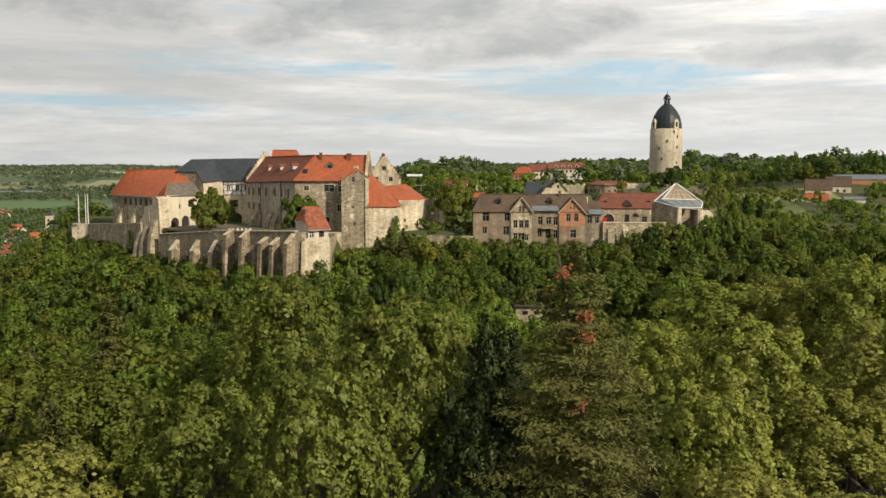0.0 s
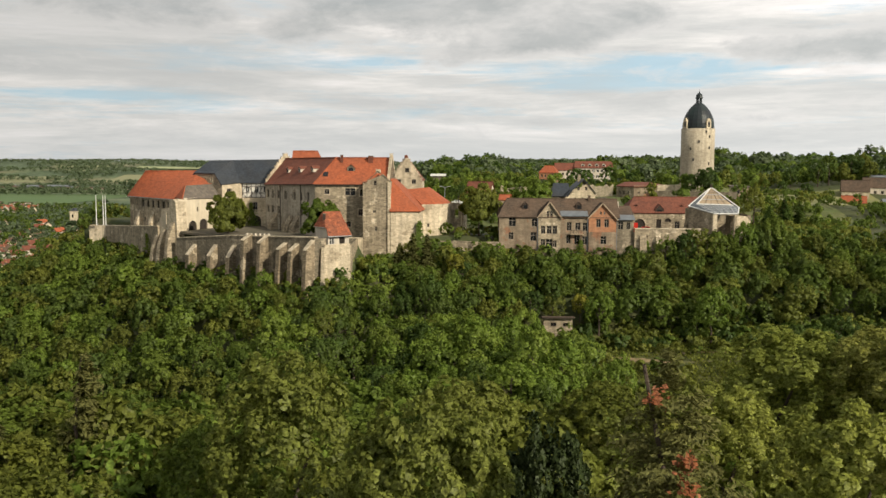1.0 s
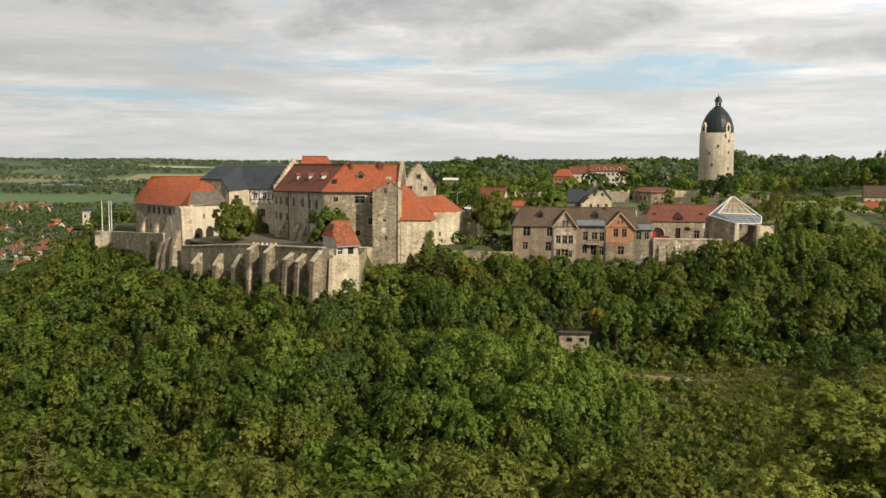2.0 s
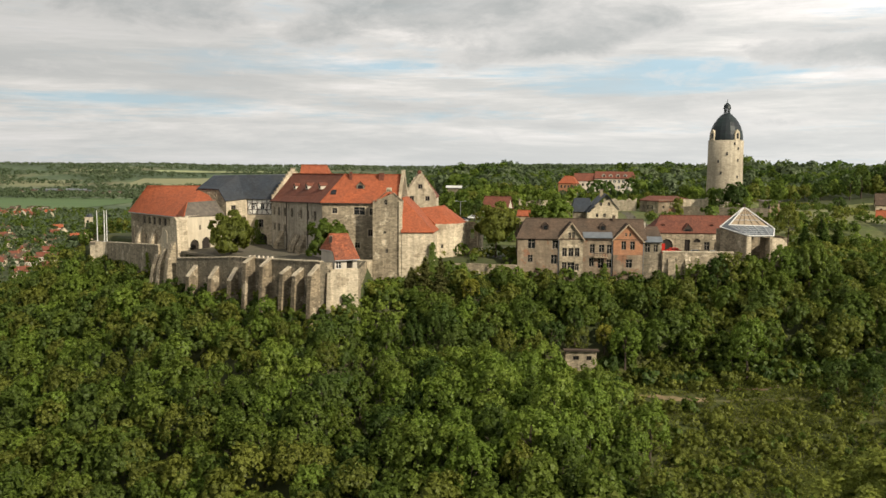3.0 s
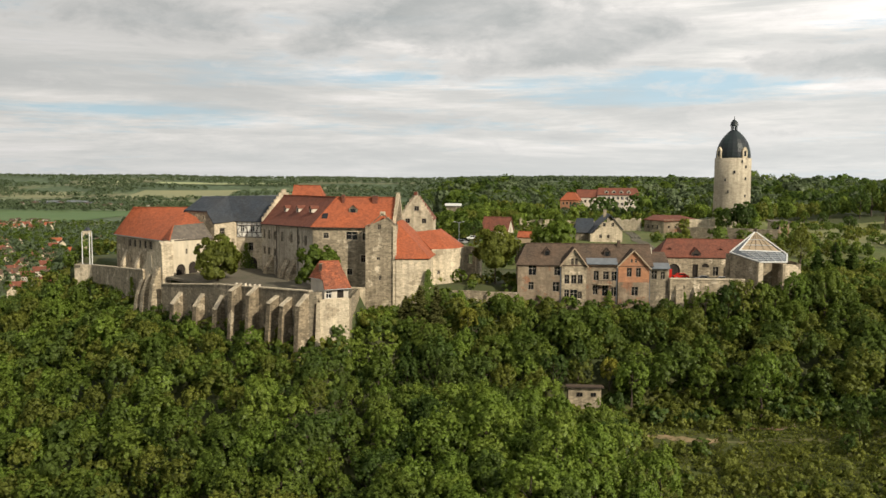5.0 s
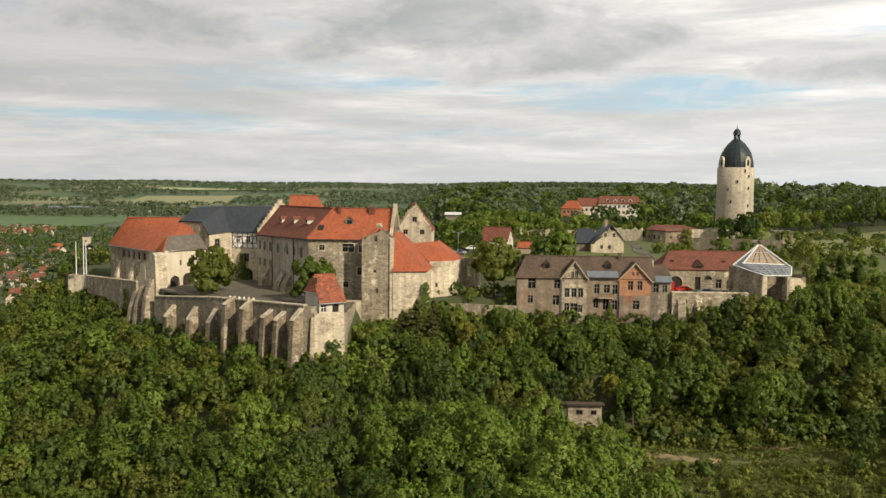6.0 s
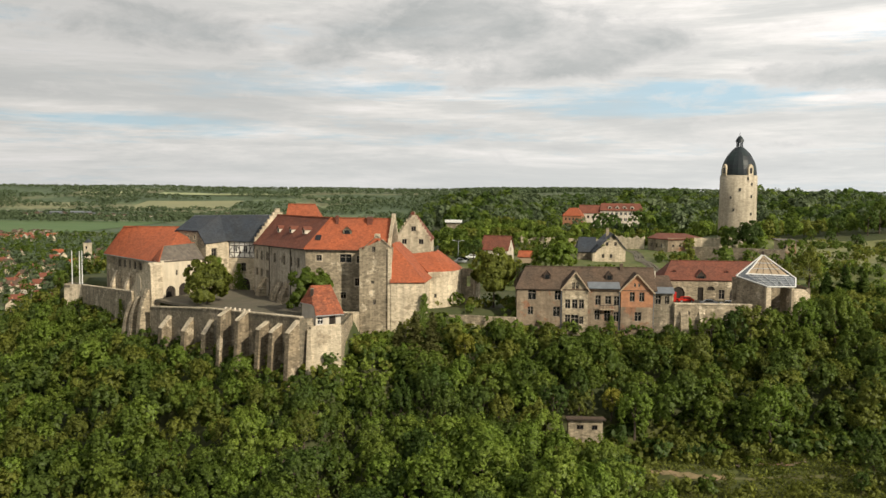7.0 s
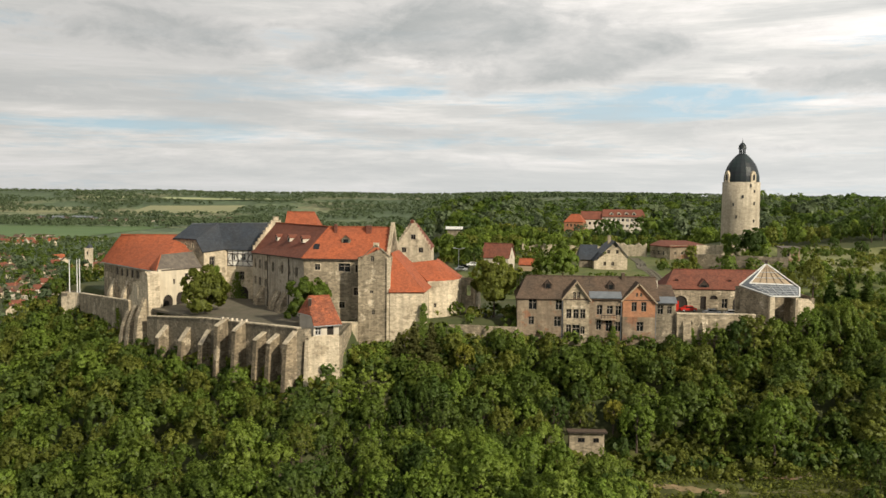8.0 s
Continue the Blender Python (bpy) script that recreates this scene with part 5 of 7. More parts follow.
def palas_gable():
    a, b = (-24.2, 282.0), (-14.4, 282.0)
    root, w = thing("gable_house", (-19, 284, 0), "pale stone house with a stepped gable and small dark windows", "castle building"), None
    w = Wall(a, b, 0, 16, [(0, 15.6), (4.9, 22.4), (9.8, 15.6)], 0.8)
    for u, z in ((2.0, 14.4), (6.6, 14.4), (4.5, 17.9), (6.6, 10.6)):
        w.hole(u, z, 1.3, 1.4, "two")
    w.build(root, STONE_LIGHT)
    step_gable(root, (a[0], 282.82), (b[0], 282.82), 15.4, 22.9, 8, STONE_LIGHT, base=12.0, thick=0.5)
    Wall(b, (-14.4, 296), 0, 15.6).build(root, STONE_LIGHT)
    Wall((-24.2, 296), a, 0, 15.6).build(root, STONE_LIGHT)
    Wall((-14.4, 296), (-24.2, 296), 0, 15.6, [(0, 15.6), (4.9, 22), (9.8, 15.6)]).build(root, STONE_LIGHT)
    m = Mesh().slab([(-24.5, 282.6, 15.3), (-19.3, 282.6, 22.0), (-19.3, 296.3, 22.0), (-24.5, 296.3, 15.3)]).slab([(-14.1, 282.6, 15.3), (-14.1, 296.3, 15.3), (-19.3, 296.3, 22.0), (-19.3, 282.6, 22.0)])
    part("roof", m, TILE_OLD, root)
    part("gable_stone", Mesh().prism([(-19.9, 281.9, 22.4), (-18.7, 281.9, 22.4), (-19.0, 281.9, 23.3), (-19.6, 281.9, 23.3)], (0, 0.6, 0)), TILE_OLD, root)
    keep_place(root)


def slate_wing():
    root = thing("slate_roofed_wing", (-74, 284, -1), "castle wing with dark slate roof and half-timbered storey", "castle building")
    A, K, M, E = (-88.2, 287.4), (-76.2, 280.0), (-71.6, 286.2), (-62.2, 284.6)
    w1 = Wall(A, K, -2, 14.3, [(0, 14.0), (1.8, 17.2), (11.2, 17.2), (14.1, 14.0)], 0.8)
    w1.hole(7.4, 9.8, 1.5, 2.3, "cross").hole(6.2, 14.9, 0.75, 1.1, "two").hole(9.0, 14.9, 0.75, 1.1, "two").hole(9.2, 3.5, 1.0, 1.4, "two")
    w1.build(root, STONE, surround=STONE_LIGHT)
    w2 = Wall(K, M, -2, 14.3, None, 0.8)
    w2.hole(1.9, 9.9, 1.6, 2.5, "cross")
    w2.build(root, STONE_LIGHT, surround=STONE_GREY)
    w3 = Wall(M, E, -2, 9.6, None, 0.8)
    w3.hole(2.9, -0.6, 3.4, 4.6, "gate").hole(3.6, 5.9, 1.5, 2.3, "cross")
    w3.build(root, STONE_LIGHT)
    h = Wall(M, E, 9.6, 14.6, None, 0.5)
    for u in (1.1, 4.2, 7.2):
        h.hole(u, 11.3, 1.3, 1.7, "cross")
    h.build(root, PLASTER_BRIGHT, FRAME_WHITE, name="half_timbered_wall", label="white infill between dark timbers")
    for u in np.linspace(0.1, h.w - 0.1, 7):
        part("post", Mesh().beam(h.p(u, 9.7, 0.03), h.p(u, 14.5, 0.03), 0.15), TIMBER, root)
    for z in (9.75, 11.15, 13.15, 14.4):
        part("rail", Mesh().beam(h.p(0, z, 0.05), h.p(h.w, z, 0.05), 0.12, 0.18), TIMBER, root)
    for u0, u1 in ((0.1, 1.2), (3.6, 2.5), (5.9, 7.0), (h.w - 0.1, h.w - 1.2)):
        part("brace", Mesh().beam(h.p(u0, 11.2, 0.04), h.p(u1, 13.2, 0.04), 0.15), TIMBER, root)
        part("brace", Mesh().beam(h.p(u1, 9.9, 0.04), h.p(u0, 11.1, 0.04), 0.15), TIMBER, root)
    Wall((-85.6, 297), A, -2, 14.3).build(root, STONE)
    Wall((-60, 297), (-85.6, 297), -2, 14.3).build(root, STONE)
    P0, P1, PK = (-83.2, 291.0, 21.2), (-57.5, 291.0, 21.7), (-75.5, 290.6, 21.4)
    ea, ek, em, ee = (-88.8, 287.0, 13.7), (-76.2, 279.2, 13.9), (-71.9, 285.4, 14.3), (-61.2, 283.8, 14.3)
    t1, t2 = w1.p(1.7, 17.3, 0.35), w1.p(11.3, 17.3, 0.35)
    for slope in ([t1, t2, PK, P0], [ea, t1, P0], [t2, ek, PK], [ek, em, PK], [em, ee, P1, PK], [(-86.6, 298, 14), P0, P1, (-59.5, 298, 14)], [ea, P0, (-86.6, 298, 14)]):
        part("roof_slope", Mesh().slab(slope, 0.3), SLATE, root)
    part("ridge_cap", Mesh().beam(P0, P1, 0.35, 0.2), ZINC, root)
    keep_place(root)


def ruled(a, b, c, d, n, thick):
    """A gently warped roof slope between the eave a-b and the ridge c-d."""
    m = Mesh()
    for dz in (0.0, -thick):
        vs = [lerp(lerp(Vector(a), Vector(b), i / n), lerp(Vector(c), Vector(d), i / n), j / n) + Vector((0, 0, dz)) for j in range(n + 1) for i in range(n + 1)]
        fs = [(j * (n + 1) + i, j * (n + 1) + i + 1, (j + 1) * (n + 1) + i + 1, (j + 1) * (n + 1) + i) for j in range(n) for i in range(n)]
        m.add(vs, fs if dz == 0 else [f[::-1] for f in fs])
    return m


def west_house():
    a, b = (-110.8, 294.6), (-84.3, 268.0)
    root = thing("west_house", (-97, 285, -3), "long stone castle house with a bright orange hipped roof", "castle building")
    w = Wall(a, b, -4, 10.0, None, 0.8)
    for i in range(7):
        w.hole(9.0 + 3.6 * i, 6.5, 1.7, 2.2, "two")
    for i in range(4):
        w.hole(0.8 + 1.5 * i, 6.9, 0.75, 1.8, "two")
    for u in (10.5, 15.0, 20.0):
        w.hole(u, 1.9, 0.9, 1.3, "two")
    w.build(root, STONE)
    Wall((-106.0, 303.5), a, -4, 10.0, None, 0.8).build(root, STONE)
    Wall((-82.0, 300.0), (-106.0, 303.5), -4, 10.0, None, 0.8).build(root, STONE)
    r0, r1 = (-104.4, 292.0, 17.8), (-86.6, 289.5, 18.0)
    e0, e1, k0, k1 = (-111.7, 294.6, 9.6), (-83.9, 266.9, 9.6), (-106.2, 304.3, 9.8), (-81.5, 300.8, 9.8)
    part("roof", ruled(e0, e1, r0, r1, 10, 0.3).slab([k0, e0, r0], 0.3).slab([k1, k0, r0, r1], 0.3).slab([e1, (-80.2, 280.6, 13.9), r1], 0.3), TILE, root)
    part("ridge_cap", Mesh().beam(r0, r1, 0.4, 0.25), TILE, root)
    part("gutter", Mesh().beam((e0[0], e0[1], 9.45), (e1[0], e1[1], 9.45), 0.2), METAL, root)
    for u in (6.6, 16.5):
        part("buttress", Mesh().prism([w.p(u, -4, -0.1), w.p(u, -4, 2.4), w.p(u, 1.5, 1.6), w.p(u, 5.6, -0.1)], w.d * 1.6), STONE_LIGHT, root)
    keep_place(root)
    t = thing("square_tower", (-82, 272, -2), "square stone tower with a grey shingled roof and arcaded foot", "castle tower")
    A, B, Cc, D = (-87.4, 271.0), (-83.6, 266.0), (-76.8, 278.6), (-82.0, 283.0)
    w1 = Wall(A, B, -6, 10.2, None, 0.8)
    w1.hole(2.0, 5.0, 0.5, 1.0, "two")
    w1.build(t, CREAM)
    w2 = Wall(B, Cc, -6, 10.2, None, 0.9)
    w2.hole(1.6, -1.6, 3.3, 5.0, "arch").hole(6.0, -1.2, 3.3, 5.0, "arch").hole(5.0, 6.0, 0.7, 1.4, "two").hole(9.0, 6.6, 1.2, 2.0, "two")
    w2.build(t, CREAM, label="sunlit plastered wall with two arches")
    Wall(Cc, D, -6, 10.2).build(t, STONE)
    part("roof", Mesh().slab([(-83.9, 265.2, 9.9), (-76.2, 278.6, 9.9), (-79.8, 281.0, 14.2), (-84.6, 270.6, 14.0)], 0.25).slab([(-76.2, 278.6, 9.9), (-82, 283.4, 10), (-79.8, 281.0, 14.2)], 0.25), SHINGLE, t, "grey wooden shingles")
    part("roof_back", Mesh().slab([(-83.9, 265.2, 9.9), (-84.6, 270.6, 14.0), (-88.0, 271.4, 10.2)], 0.25).slab([(-84.6, 270.6, 14.0), (-79.8, 281, 14.2), (-82, 283.4, 10.2), (-88, 271.4, 10.2)], 0.25), TILE, t)
    keep_place(t)
    lump = thing("latrine_turret", (-88, 266, -4), "weathered stone turret stump with sloping buttresses", "castle tower")
    w3 = Wall((-93.6, 270.4), (-84.4, 261.6), -12, 5.0, None, 3.2)
    body = [(0, -12), (12.7, -12), (12.7, 2.0), (12.2, 9.2), (10.8, 10.0), (8.4, 9.6), (8.0, 7.4), (3.6, 6.8), (3.2, 4.6), (0, 1.6)]
    part("wall", Mesh().prism([w3.p(u, z) for u, z in body], -w3.n * 3.2), STONE_LIGHT, lump)
    part("coat_of_arms", Mesh().prism([w3.p(u, z, -0.1) for u, z in ((4.8, 2.6), (6.6, 2.6), (6.6, 5.6), (5.7, 6.1), (4.8, 5.6))], w3.n * 0.2), CREAM, lump, "pale carved stone panel")
    for u, wid, zt in ((0.6, 1.8, 0.0), (4.4, 1.9, 1.2), (9.6, 1.9, 3.6)):
        part("buttress", Mesh().prism([w3.p(u, -12, -0.2), w3.p(u, -12, 3.4), w3.p(u, zt - 5.0, 2.2), w3.p(u, zt - 1.2, 0.7), w3.p(u, zt, -0.2)], w3.d * wid), STONE, lump, "pale sloping buttress")
    keep_place(lump)


def back_roof():
    root, w = gable_house("rear_range", (-58.0, 296.0), (-47.5, 296.0), 12, 0, 17.5, 24.4, STONE, TILE, "orange tiled roof of a rear castle range", "castle building", hip1=3.0)
    keep_place(root)


def terrace():
    root = thing("terrace_wall", (-55, 240, -9), "long retaining wall of grey rubble with sloping buttresses", "retaining wall")
    a, b = (-84.0, 259.5), (-37.2, 221.2)
    w = Wall(a, b, -14, 3.0, [(0, -1.0), (26, 1.2), (60.48, 2.8)], 1.0)
    w.build(root, STONE_GREY, label="stained grey rubble wall")
    cope = Mesh().prism([w.p(0, -1.0, 0.15), w.p(26, 1.2, 0.15), w.p(26, 1.2, -1.1), w.p(0, -1.0, -1.1)], (0, 0, 0.25)).prism([w.p(26, 1.2, 0.15), w.p(w.w, 2.8, 0.15), w.p(w.w, 2.8, -1.1), w.p(26, 1.2, -1.1)], (0, 0, 0.25))
    part("coping", cope, STONE_LIGHT, root)
    for u, wid, zw, zf, dep in ((8.6, 1.7, -2.2, -5.0, 2.6), (18.6, 1.6, -1.6, -4.6, 2.4), (27.0, 1.6, -1.2, -4.4, 2.2),
                                (34.4, 1.3, 2.2, 0.7, 2.6), (41.2, 1.3, 2.3, 0.4, 2.6), (48.7, 1.3, 0.8, -0.7, 2.5), (53.3, 1.3, 0.9, -0.8, 2.5), (59.1, 1.35, 2.2, -0.2, 2.6)):
        m = Mesh().prism([w.p(u, -14, -0.2), w.p(u, -14, dep + 0.9), w.p(u, zf - 4.5, dep + 0.35), w.p(u, zf - 0.1, dep), w.p(u, zf + 0.15, dep - 0.2), w.p(u, zw, -0.2)], w.d * wid)
        b_ = part("buttress", m, STONE_BROWN, root, "pale weathered sloping buttress")
        part("capping", Mesh().prism([w.p(u - 0.08, zf + 0.05, dep + 0.1), w.p(u - 0.08, zf + 0.3, dep - 0.1), w.p(u - 0.08, zw + 0.16, -0.05), w.p(u - 0.08, zw - 0.05, -0.05)], w.d * (wid + 0.16)), STONE_LIGHT, b_)
    c, d = (-37.2, 221.2), (-34.6, 222.6)
    Wall(b, d, -14, 2.6, None, 1.0).build(root, STONE_GREY)
    pw = Wall((-34.8, 221.0), (-28.9, 223.4), -12, 1.0, [(0, 1.0), (6.37, 1.3)], 1.2)
    pw.build(root, STONE_LIGHT, label="sunlit corner bastion")
    Wall((-28.9, 223.4), (-29.5, 243.5), -12, 0.9, None, 1.0).build(root, STONE)
    part("pier", Mesh().prism([(-35.9, 220.2, -12), (-34.7, 220.0, -12), (-34.8, 221.0, 0.5), (-35.6, 221.2, 0.5)], (0.4, 1.6, 0)), STONE_LIGHT, root)
    for i in range(6):
        p = w.p(w.w * (0.54 + 0.03 * i), 1.2 + 1.6 * (w.w * (0.54 + 0.03 * i) - 26) / 34.48 + 0.2, -0.2)
        part("capstone", Mesh().prism([p, p + w.d * 0.5, p + w.d * 0.45 + Vector((0, 0, 0.6)), p + w.d * 0.1 + Vector((0, 0, 0.5))], -w.n * 0.5), PLASTER_WHITE, root)
    part("paving", Mesh().prism([(-83.5, 261.5, 0.75), (-37, 222.6, 0.75), (-30, 225, 0.75), (-29.9, 244, 0.75), (-41.5, 248.6, 0.75), (-63, 279.5, 0.75), (-64, 284.0, 0.75), (-71.5, 285.5, 0.75), (-76.5, 279.5, 0.75)], (0, 0, -0.6)), GRAVEL, root)
    keep_place(root)
    wl = thing("curtain_wall", (-110, 295, -6), "low stone curtain wall on the slope with a square corner block", "castle wall")
    Wall((-129.6, 306), (-123.2, 304.5), -10, -1.0, None, 1.0).build(wl, STONE_LIGHT)
    Wall((-129.6, 312), (-129.6, 306), -10, -1.0, None, 1.0).build(wl, STONE)
    part("platform", Mesh().box(-129.4, 305.5, -2.0, -123.4, 312, -1.15), GRAVEL, wl)
    w4 = Wall((-123.2, 304.5), (-92.5, 268.5), -12, 1.9, [(0, -1.1), (47.3, 1.6)], 1.0)
    w4.build(wl, STONE)
    part("coping", Mesh().beam(w4.p(0, -1.0, -0.5), w4.p(47.3, 1.7, -0.5), 1.3, 0.25), STONE_LIGHT, wl)
    keep_place(wl)
    for x in (-127.3, -124.9, -124.1):
        f = thing("flagpole", (x, 306.8, -1.15), "slender white metal flagpole on the wall corner", "flagpole", "flagpoles")
        part("pole", Mesh().lathe(x, 306.8, [(0.16, -1.15), (0.14, 4), (0.10, 9.2), (0.0, 9.3)], 8), FRAME_WHITE, f)
        part("foot", Mesh().lathe(x, 306.8, [(0.3, -1.15), (0.3, -0.85), (0.12, -0.8)], 8), METAL, f)
        keep_place(f)


def turret():
    root = thing("corner_turret", (-34.6, 229, 0.8), "small plastered turret with a red hipped roof at the terrace corner", "turret")
    A, B, Cc, D = (-38.4, 228.9), (-35.2, 225.6), (-30.4, 228.6), (-33.6, 232.4)
    w1 = Wall(A, B, 0.2, 5.2, None, 0.4)
    w1.build(root, PLASTER_WHITE)
    F0, F1 = (-34.5, 224.5), (-29.7, 227.5)
    w2 = Wall(F0, F1, 0.2, 3.3, None, 0.4)
    w2.hole(0.4, 0.9, 1.3, 1.6, "cross").hole(3.0, 0.3, 1.5, 2.3, "door")
    w2.build(root, PLASTER_WHITE, FRAME_WHITE)
    Wall(B, F0, 0.2, 4.9, [(0, 4.9), (1.304, 3.5)], 0.3).build(root, PLASTER_WHITE)
    Wall(F1, Cc, 0.2, 4.9, [(0, 3.5), (1.304, 4.9)], 0.3).build(root, PLASTER_WHITE)
    part("gutter", Mesh().beam((-38.8, 229, 4.95), (-35.5, 225.3, 4.95), 0.15).beam((-34.3, 223.6, 2.9), (-29.0, 227.0, 2.9), 0.15), METAL, root)
    Wall(Cc, D, 0.2, 5.2, None, 0.4).build(root, PLASTER_WHITE)
    Wall(D, A, 0.2, 5.2, None, 0.4).build(root, PLASTER_WHITE)
    e = [(-38.9, 229.0, 4.9), (-35.2, 225.0, 4.9), (-29.9, 228.6, 4.9), (-33.5, 233.0, 4.9)]
    r0, r1 = (-36.4, 228.4, 8.8), (-32.4, 230.6, 8.8)
    low0, low1 = (-34.3, 223.6, 3.0), (-28.9, 227.1, 3.0)
    part("roof", Mesh().slab([e[0], e[1], r0]).slab([low0, low1, r1, r0]).slab([low1, e[3], r1]).slab([e[3], e[0], r0, r1]), TILE_RED, root)
    chimney(root, -35.8, 227.0, 6.5, 8.2, 0.6, TIMBER)
    keep_place(root)


main_house(), bastion(), chapel(), palas_gable(), slate_wing(), west_house(), back_roof(), terrace(), turret()


# ---- outer ward ----
def long_house():
    root = thing("long_house", (26, 251, -3), "long derelict stone house with brown tiled roof and two front gables", "house")
    y = 248.5
    zE, zR = 6.9, 11.3
    segs = [((8.4, y), (19.0, y), -4, zE, None, PLASTER_OLD, [(2.6, 3.9, 1.9, 2.6), (8.8, 3.9, 1.5, 2.2), (14.6, 3.9, 1.6, 2.6)][:2] + [(2.6, 0.4, 1.3, 1.9), (8.5, 0.0, 1.6, 2.4)]),
            ((19.0, y - 0.35), (25.0, y - 0.35), -5, zE, [(0, 6.7), (3.0, 10.6), (6.0, 6.5)], STONE, [(0.7, 2.0, 1.2, 2.2), (2.3, 2.0, 1.3, 2.2), (3.9, 2.0, 1.2, 2.2), (2.2, 6.4, 0.7, 1.8), (3.1, 6.4, 0.7, 1.8), (0.7, -1.6, 1.2, 2.2), (2.1, -2.0, 1.8, 2.6), (4.0, -1.6, 1.0, 1.8)]),
            ((25.0, y), (32.6, y), -6, zE, None, PLASTER_OLD, [(1.7, 2.9, 1.3, 2.3), (4.0, 3.1, 1.4, 2.0), (6.0, 2.8, 1.4, 2.3), (1.6, -0.6, 1.2, 2.3), (3.8, -0.9, 1.5, 2.8), (6.0, -0.9, 1.3, 2.3)]),
            ((32.6, y - 0.5), (40.0, y - 0.5), -6, 2.6, None, PLASTER_OLD, [(3.2, -0.7, 1.6, 2.2)]),
            ((32.6, y - 0.4), (40.0, y - 0.4), 2.6, zE, [(0, 6.6), (3.6, 10.3), (7.4, 6.2)], BRICK, [(2.0, 3.9, 1.2, 2.2), (4.2, 3.9, 1.2, 2.2), (2.9, 7.3, 0.5, 0.9), (3.9, 7.3, 0.5, 0.9)]),
            ((40.0, y), (44.8, y), -5, 6.2, None, STONE_GREY, [(0.6, 3.3, 1.3, 2.1), (2.8, 3.4, 1.0, 1.8)])]
    for i, (a, b, z0, z1, top, mat, wins) in enumerate(segs):
        w = Wall(a, b, z0, z1, top, 0.5)
        for h in wins:
            w.hole(*h, "cross")
        if i == 0:
            w.hole(7.7 + 0.0, 4.2, 0.02, 0.02, "open")
        w.build(root, mat, label=("bare orange brick gable" if mat is BRICK else "stained patchy plaster wall"))
    Wall((8.4, 260), (8.4, y), -4, zE, [(0, zE), (5.7, zR), (11.5, zE)]).build(root, PLASTER_OLD)
    Wall((44.8, 260), (8.4, 260), -4, zE).build(root, PLASTER_OLD)
    Wall((44.8, y), (44.8, 260), -4, 6.2).build(root, PLASTER_OLD)
    r = Mesh().slab([(7.9, y - 0.5, zE - 0.4), (41.0, y - 0.5, zE - 0.4), (41.0, 254.2, zR), (10.6, 254.2, zR)])
    r.slab([(7.9, y - 0.5, zE - 0.4), (10.6, 254.2, zR), (7.9, 260.4, zE)]).slab([(7.9, 260.4, zE), (10.6, 254.2, zR), (41.0, 254.2, zR), (41.0, 260.4, zE)])
    part("roof", r, TILE_BROWN, root, "faded brown tiles")
    part("ridge_cap", Mesh().beam((10.6, 254.2, zR + 0.05), (41.0, 254.2, zR + 0.05), 0.4, 0.2), TILE_BROWN, root)
    for x0, x1, zl, zp, zr in ((19.0, 25.0, 6.7, 10.6, 6.5), (32.6, 40.0, 6.6, 10.3, 6.2)):
        xm = x0 + (3.0 if x0 < 20 else 3.6)
        g = Mesh().slab([(x0 - 0.4, y - 0.9, zl - 0.3), (xm, y - 0.9, zp + 0.15), (xm, 253.6, zp + 0.15), (x0 - 0.4, y + 1.0, zl - 0.3)], 0.2)
        g.slab([(x1 + 0.4, y - 0.9, zr - 0.3), (x1 + 0.4, y + 1.0, zr - 0.3), (xm, 253.6, zp + 0.15), (xm, y - 0.9, zp + 0.15)], 0.2)
        part("gable_roof", g, TILE_BROWN, root)
        part("verge_board", Mesh().beam((x0 - 0.4, y - 0.95, zl - 0.4), (xm, y - 0.95, zp + 0.05), 0.1, 0.3).beam((xm, y - 0.95, zp + 0.05), (x1 + 0.4, y - 0.95, zr - 0.4), 0.1, 0.3), TIMBER_GREY, root)
    part("sheet_metal_roof", Mesh().slab([(25.0, y - 0.7, 6.9), (32.4, y - 0.7, 6.9), (32.4, y + 1.6, 8.2), (25.0, y + 1.6, 8.2)], 0.15), ZINC, root, "grey sheet metal strip over the eaves")
    part("sheet_metal_roof", Mesh().slab([(40.0, y - 0.7, 6.0), (45.0, y - 0.7, 6.0), (45.0, y + 1.8, 7.2), (40.0, y + 1.8, 7.2)], 0.15), ZINC, root)
    part("lean_to_roof", Mesh().slab([(40.5, y + 1.8, 7.2), (45.0, y + 1.8, 7.2), (45.0, 256, 9.4), (40.5, 256, 9.4)], 0.2), TILE_BROWN, root)
    for x in (15.6, 30.2):
        dormer(root, (x, y + 2.2, 8.5), (1, 0, 0), (0, -1, 0), 1.6, 2.0, 2.6, TILE_BROWN, TIMBER)
    bal = part("balcony", Mesh().box(27.6, y - 1.3, 1.9, 31.2, y - 0.01, 2.1), TIMBER_GREY, root, "small weathered wooden balcony")
    for bx in (27.7, 28.4, 29.1, 29.8, 30.5, 31.1):
        part("baluster", Mesh().beam((bx, y - 1.25, 2.1), (bx, y - 1.25, 3.0), 0.09), TIMBER, bal)
    part("handrail", Mesh().beam((27.6, y - 1.25, 3.0), (31.2, y - 1.25, 3.0), 0.12), TIMBER, bal)
    for bx in (28.0, 30.8):
        part("bracket", Mesh().beam((bx, y - 1.2, 1.9), (bx, y - 0.05, 0.9), 0.14), TIMBER, bal)
    for px_, zt in ((18.8, 6.6), (32.3, 6.6), (40.2, 6.0)):
        part("downpipe", Mesh().beam((px_, y - 0.12, -3.0), (px_, y - 0.12, zt), 0.13), ZINC, root)
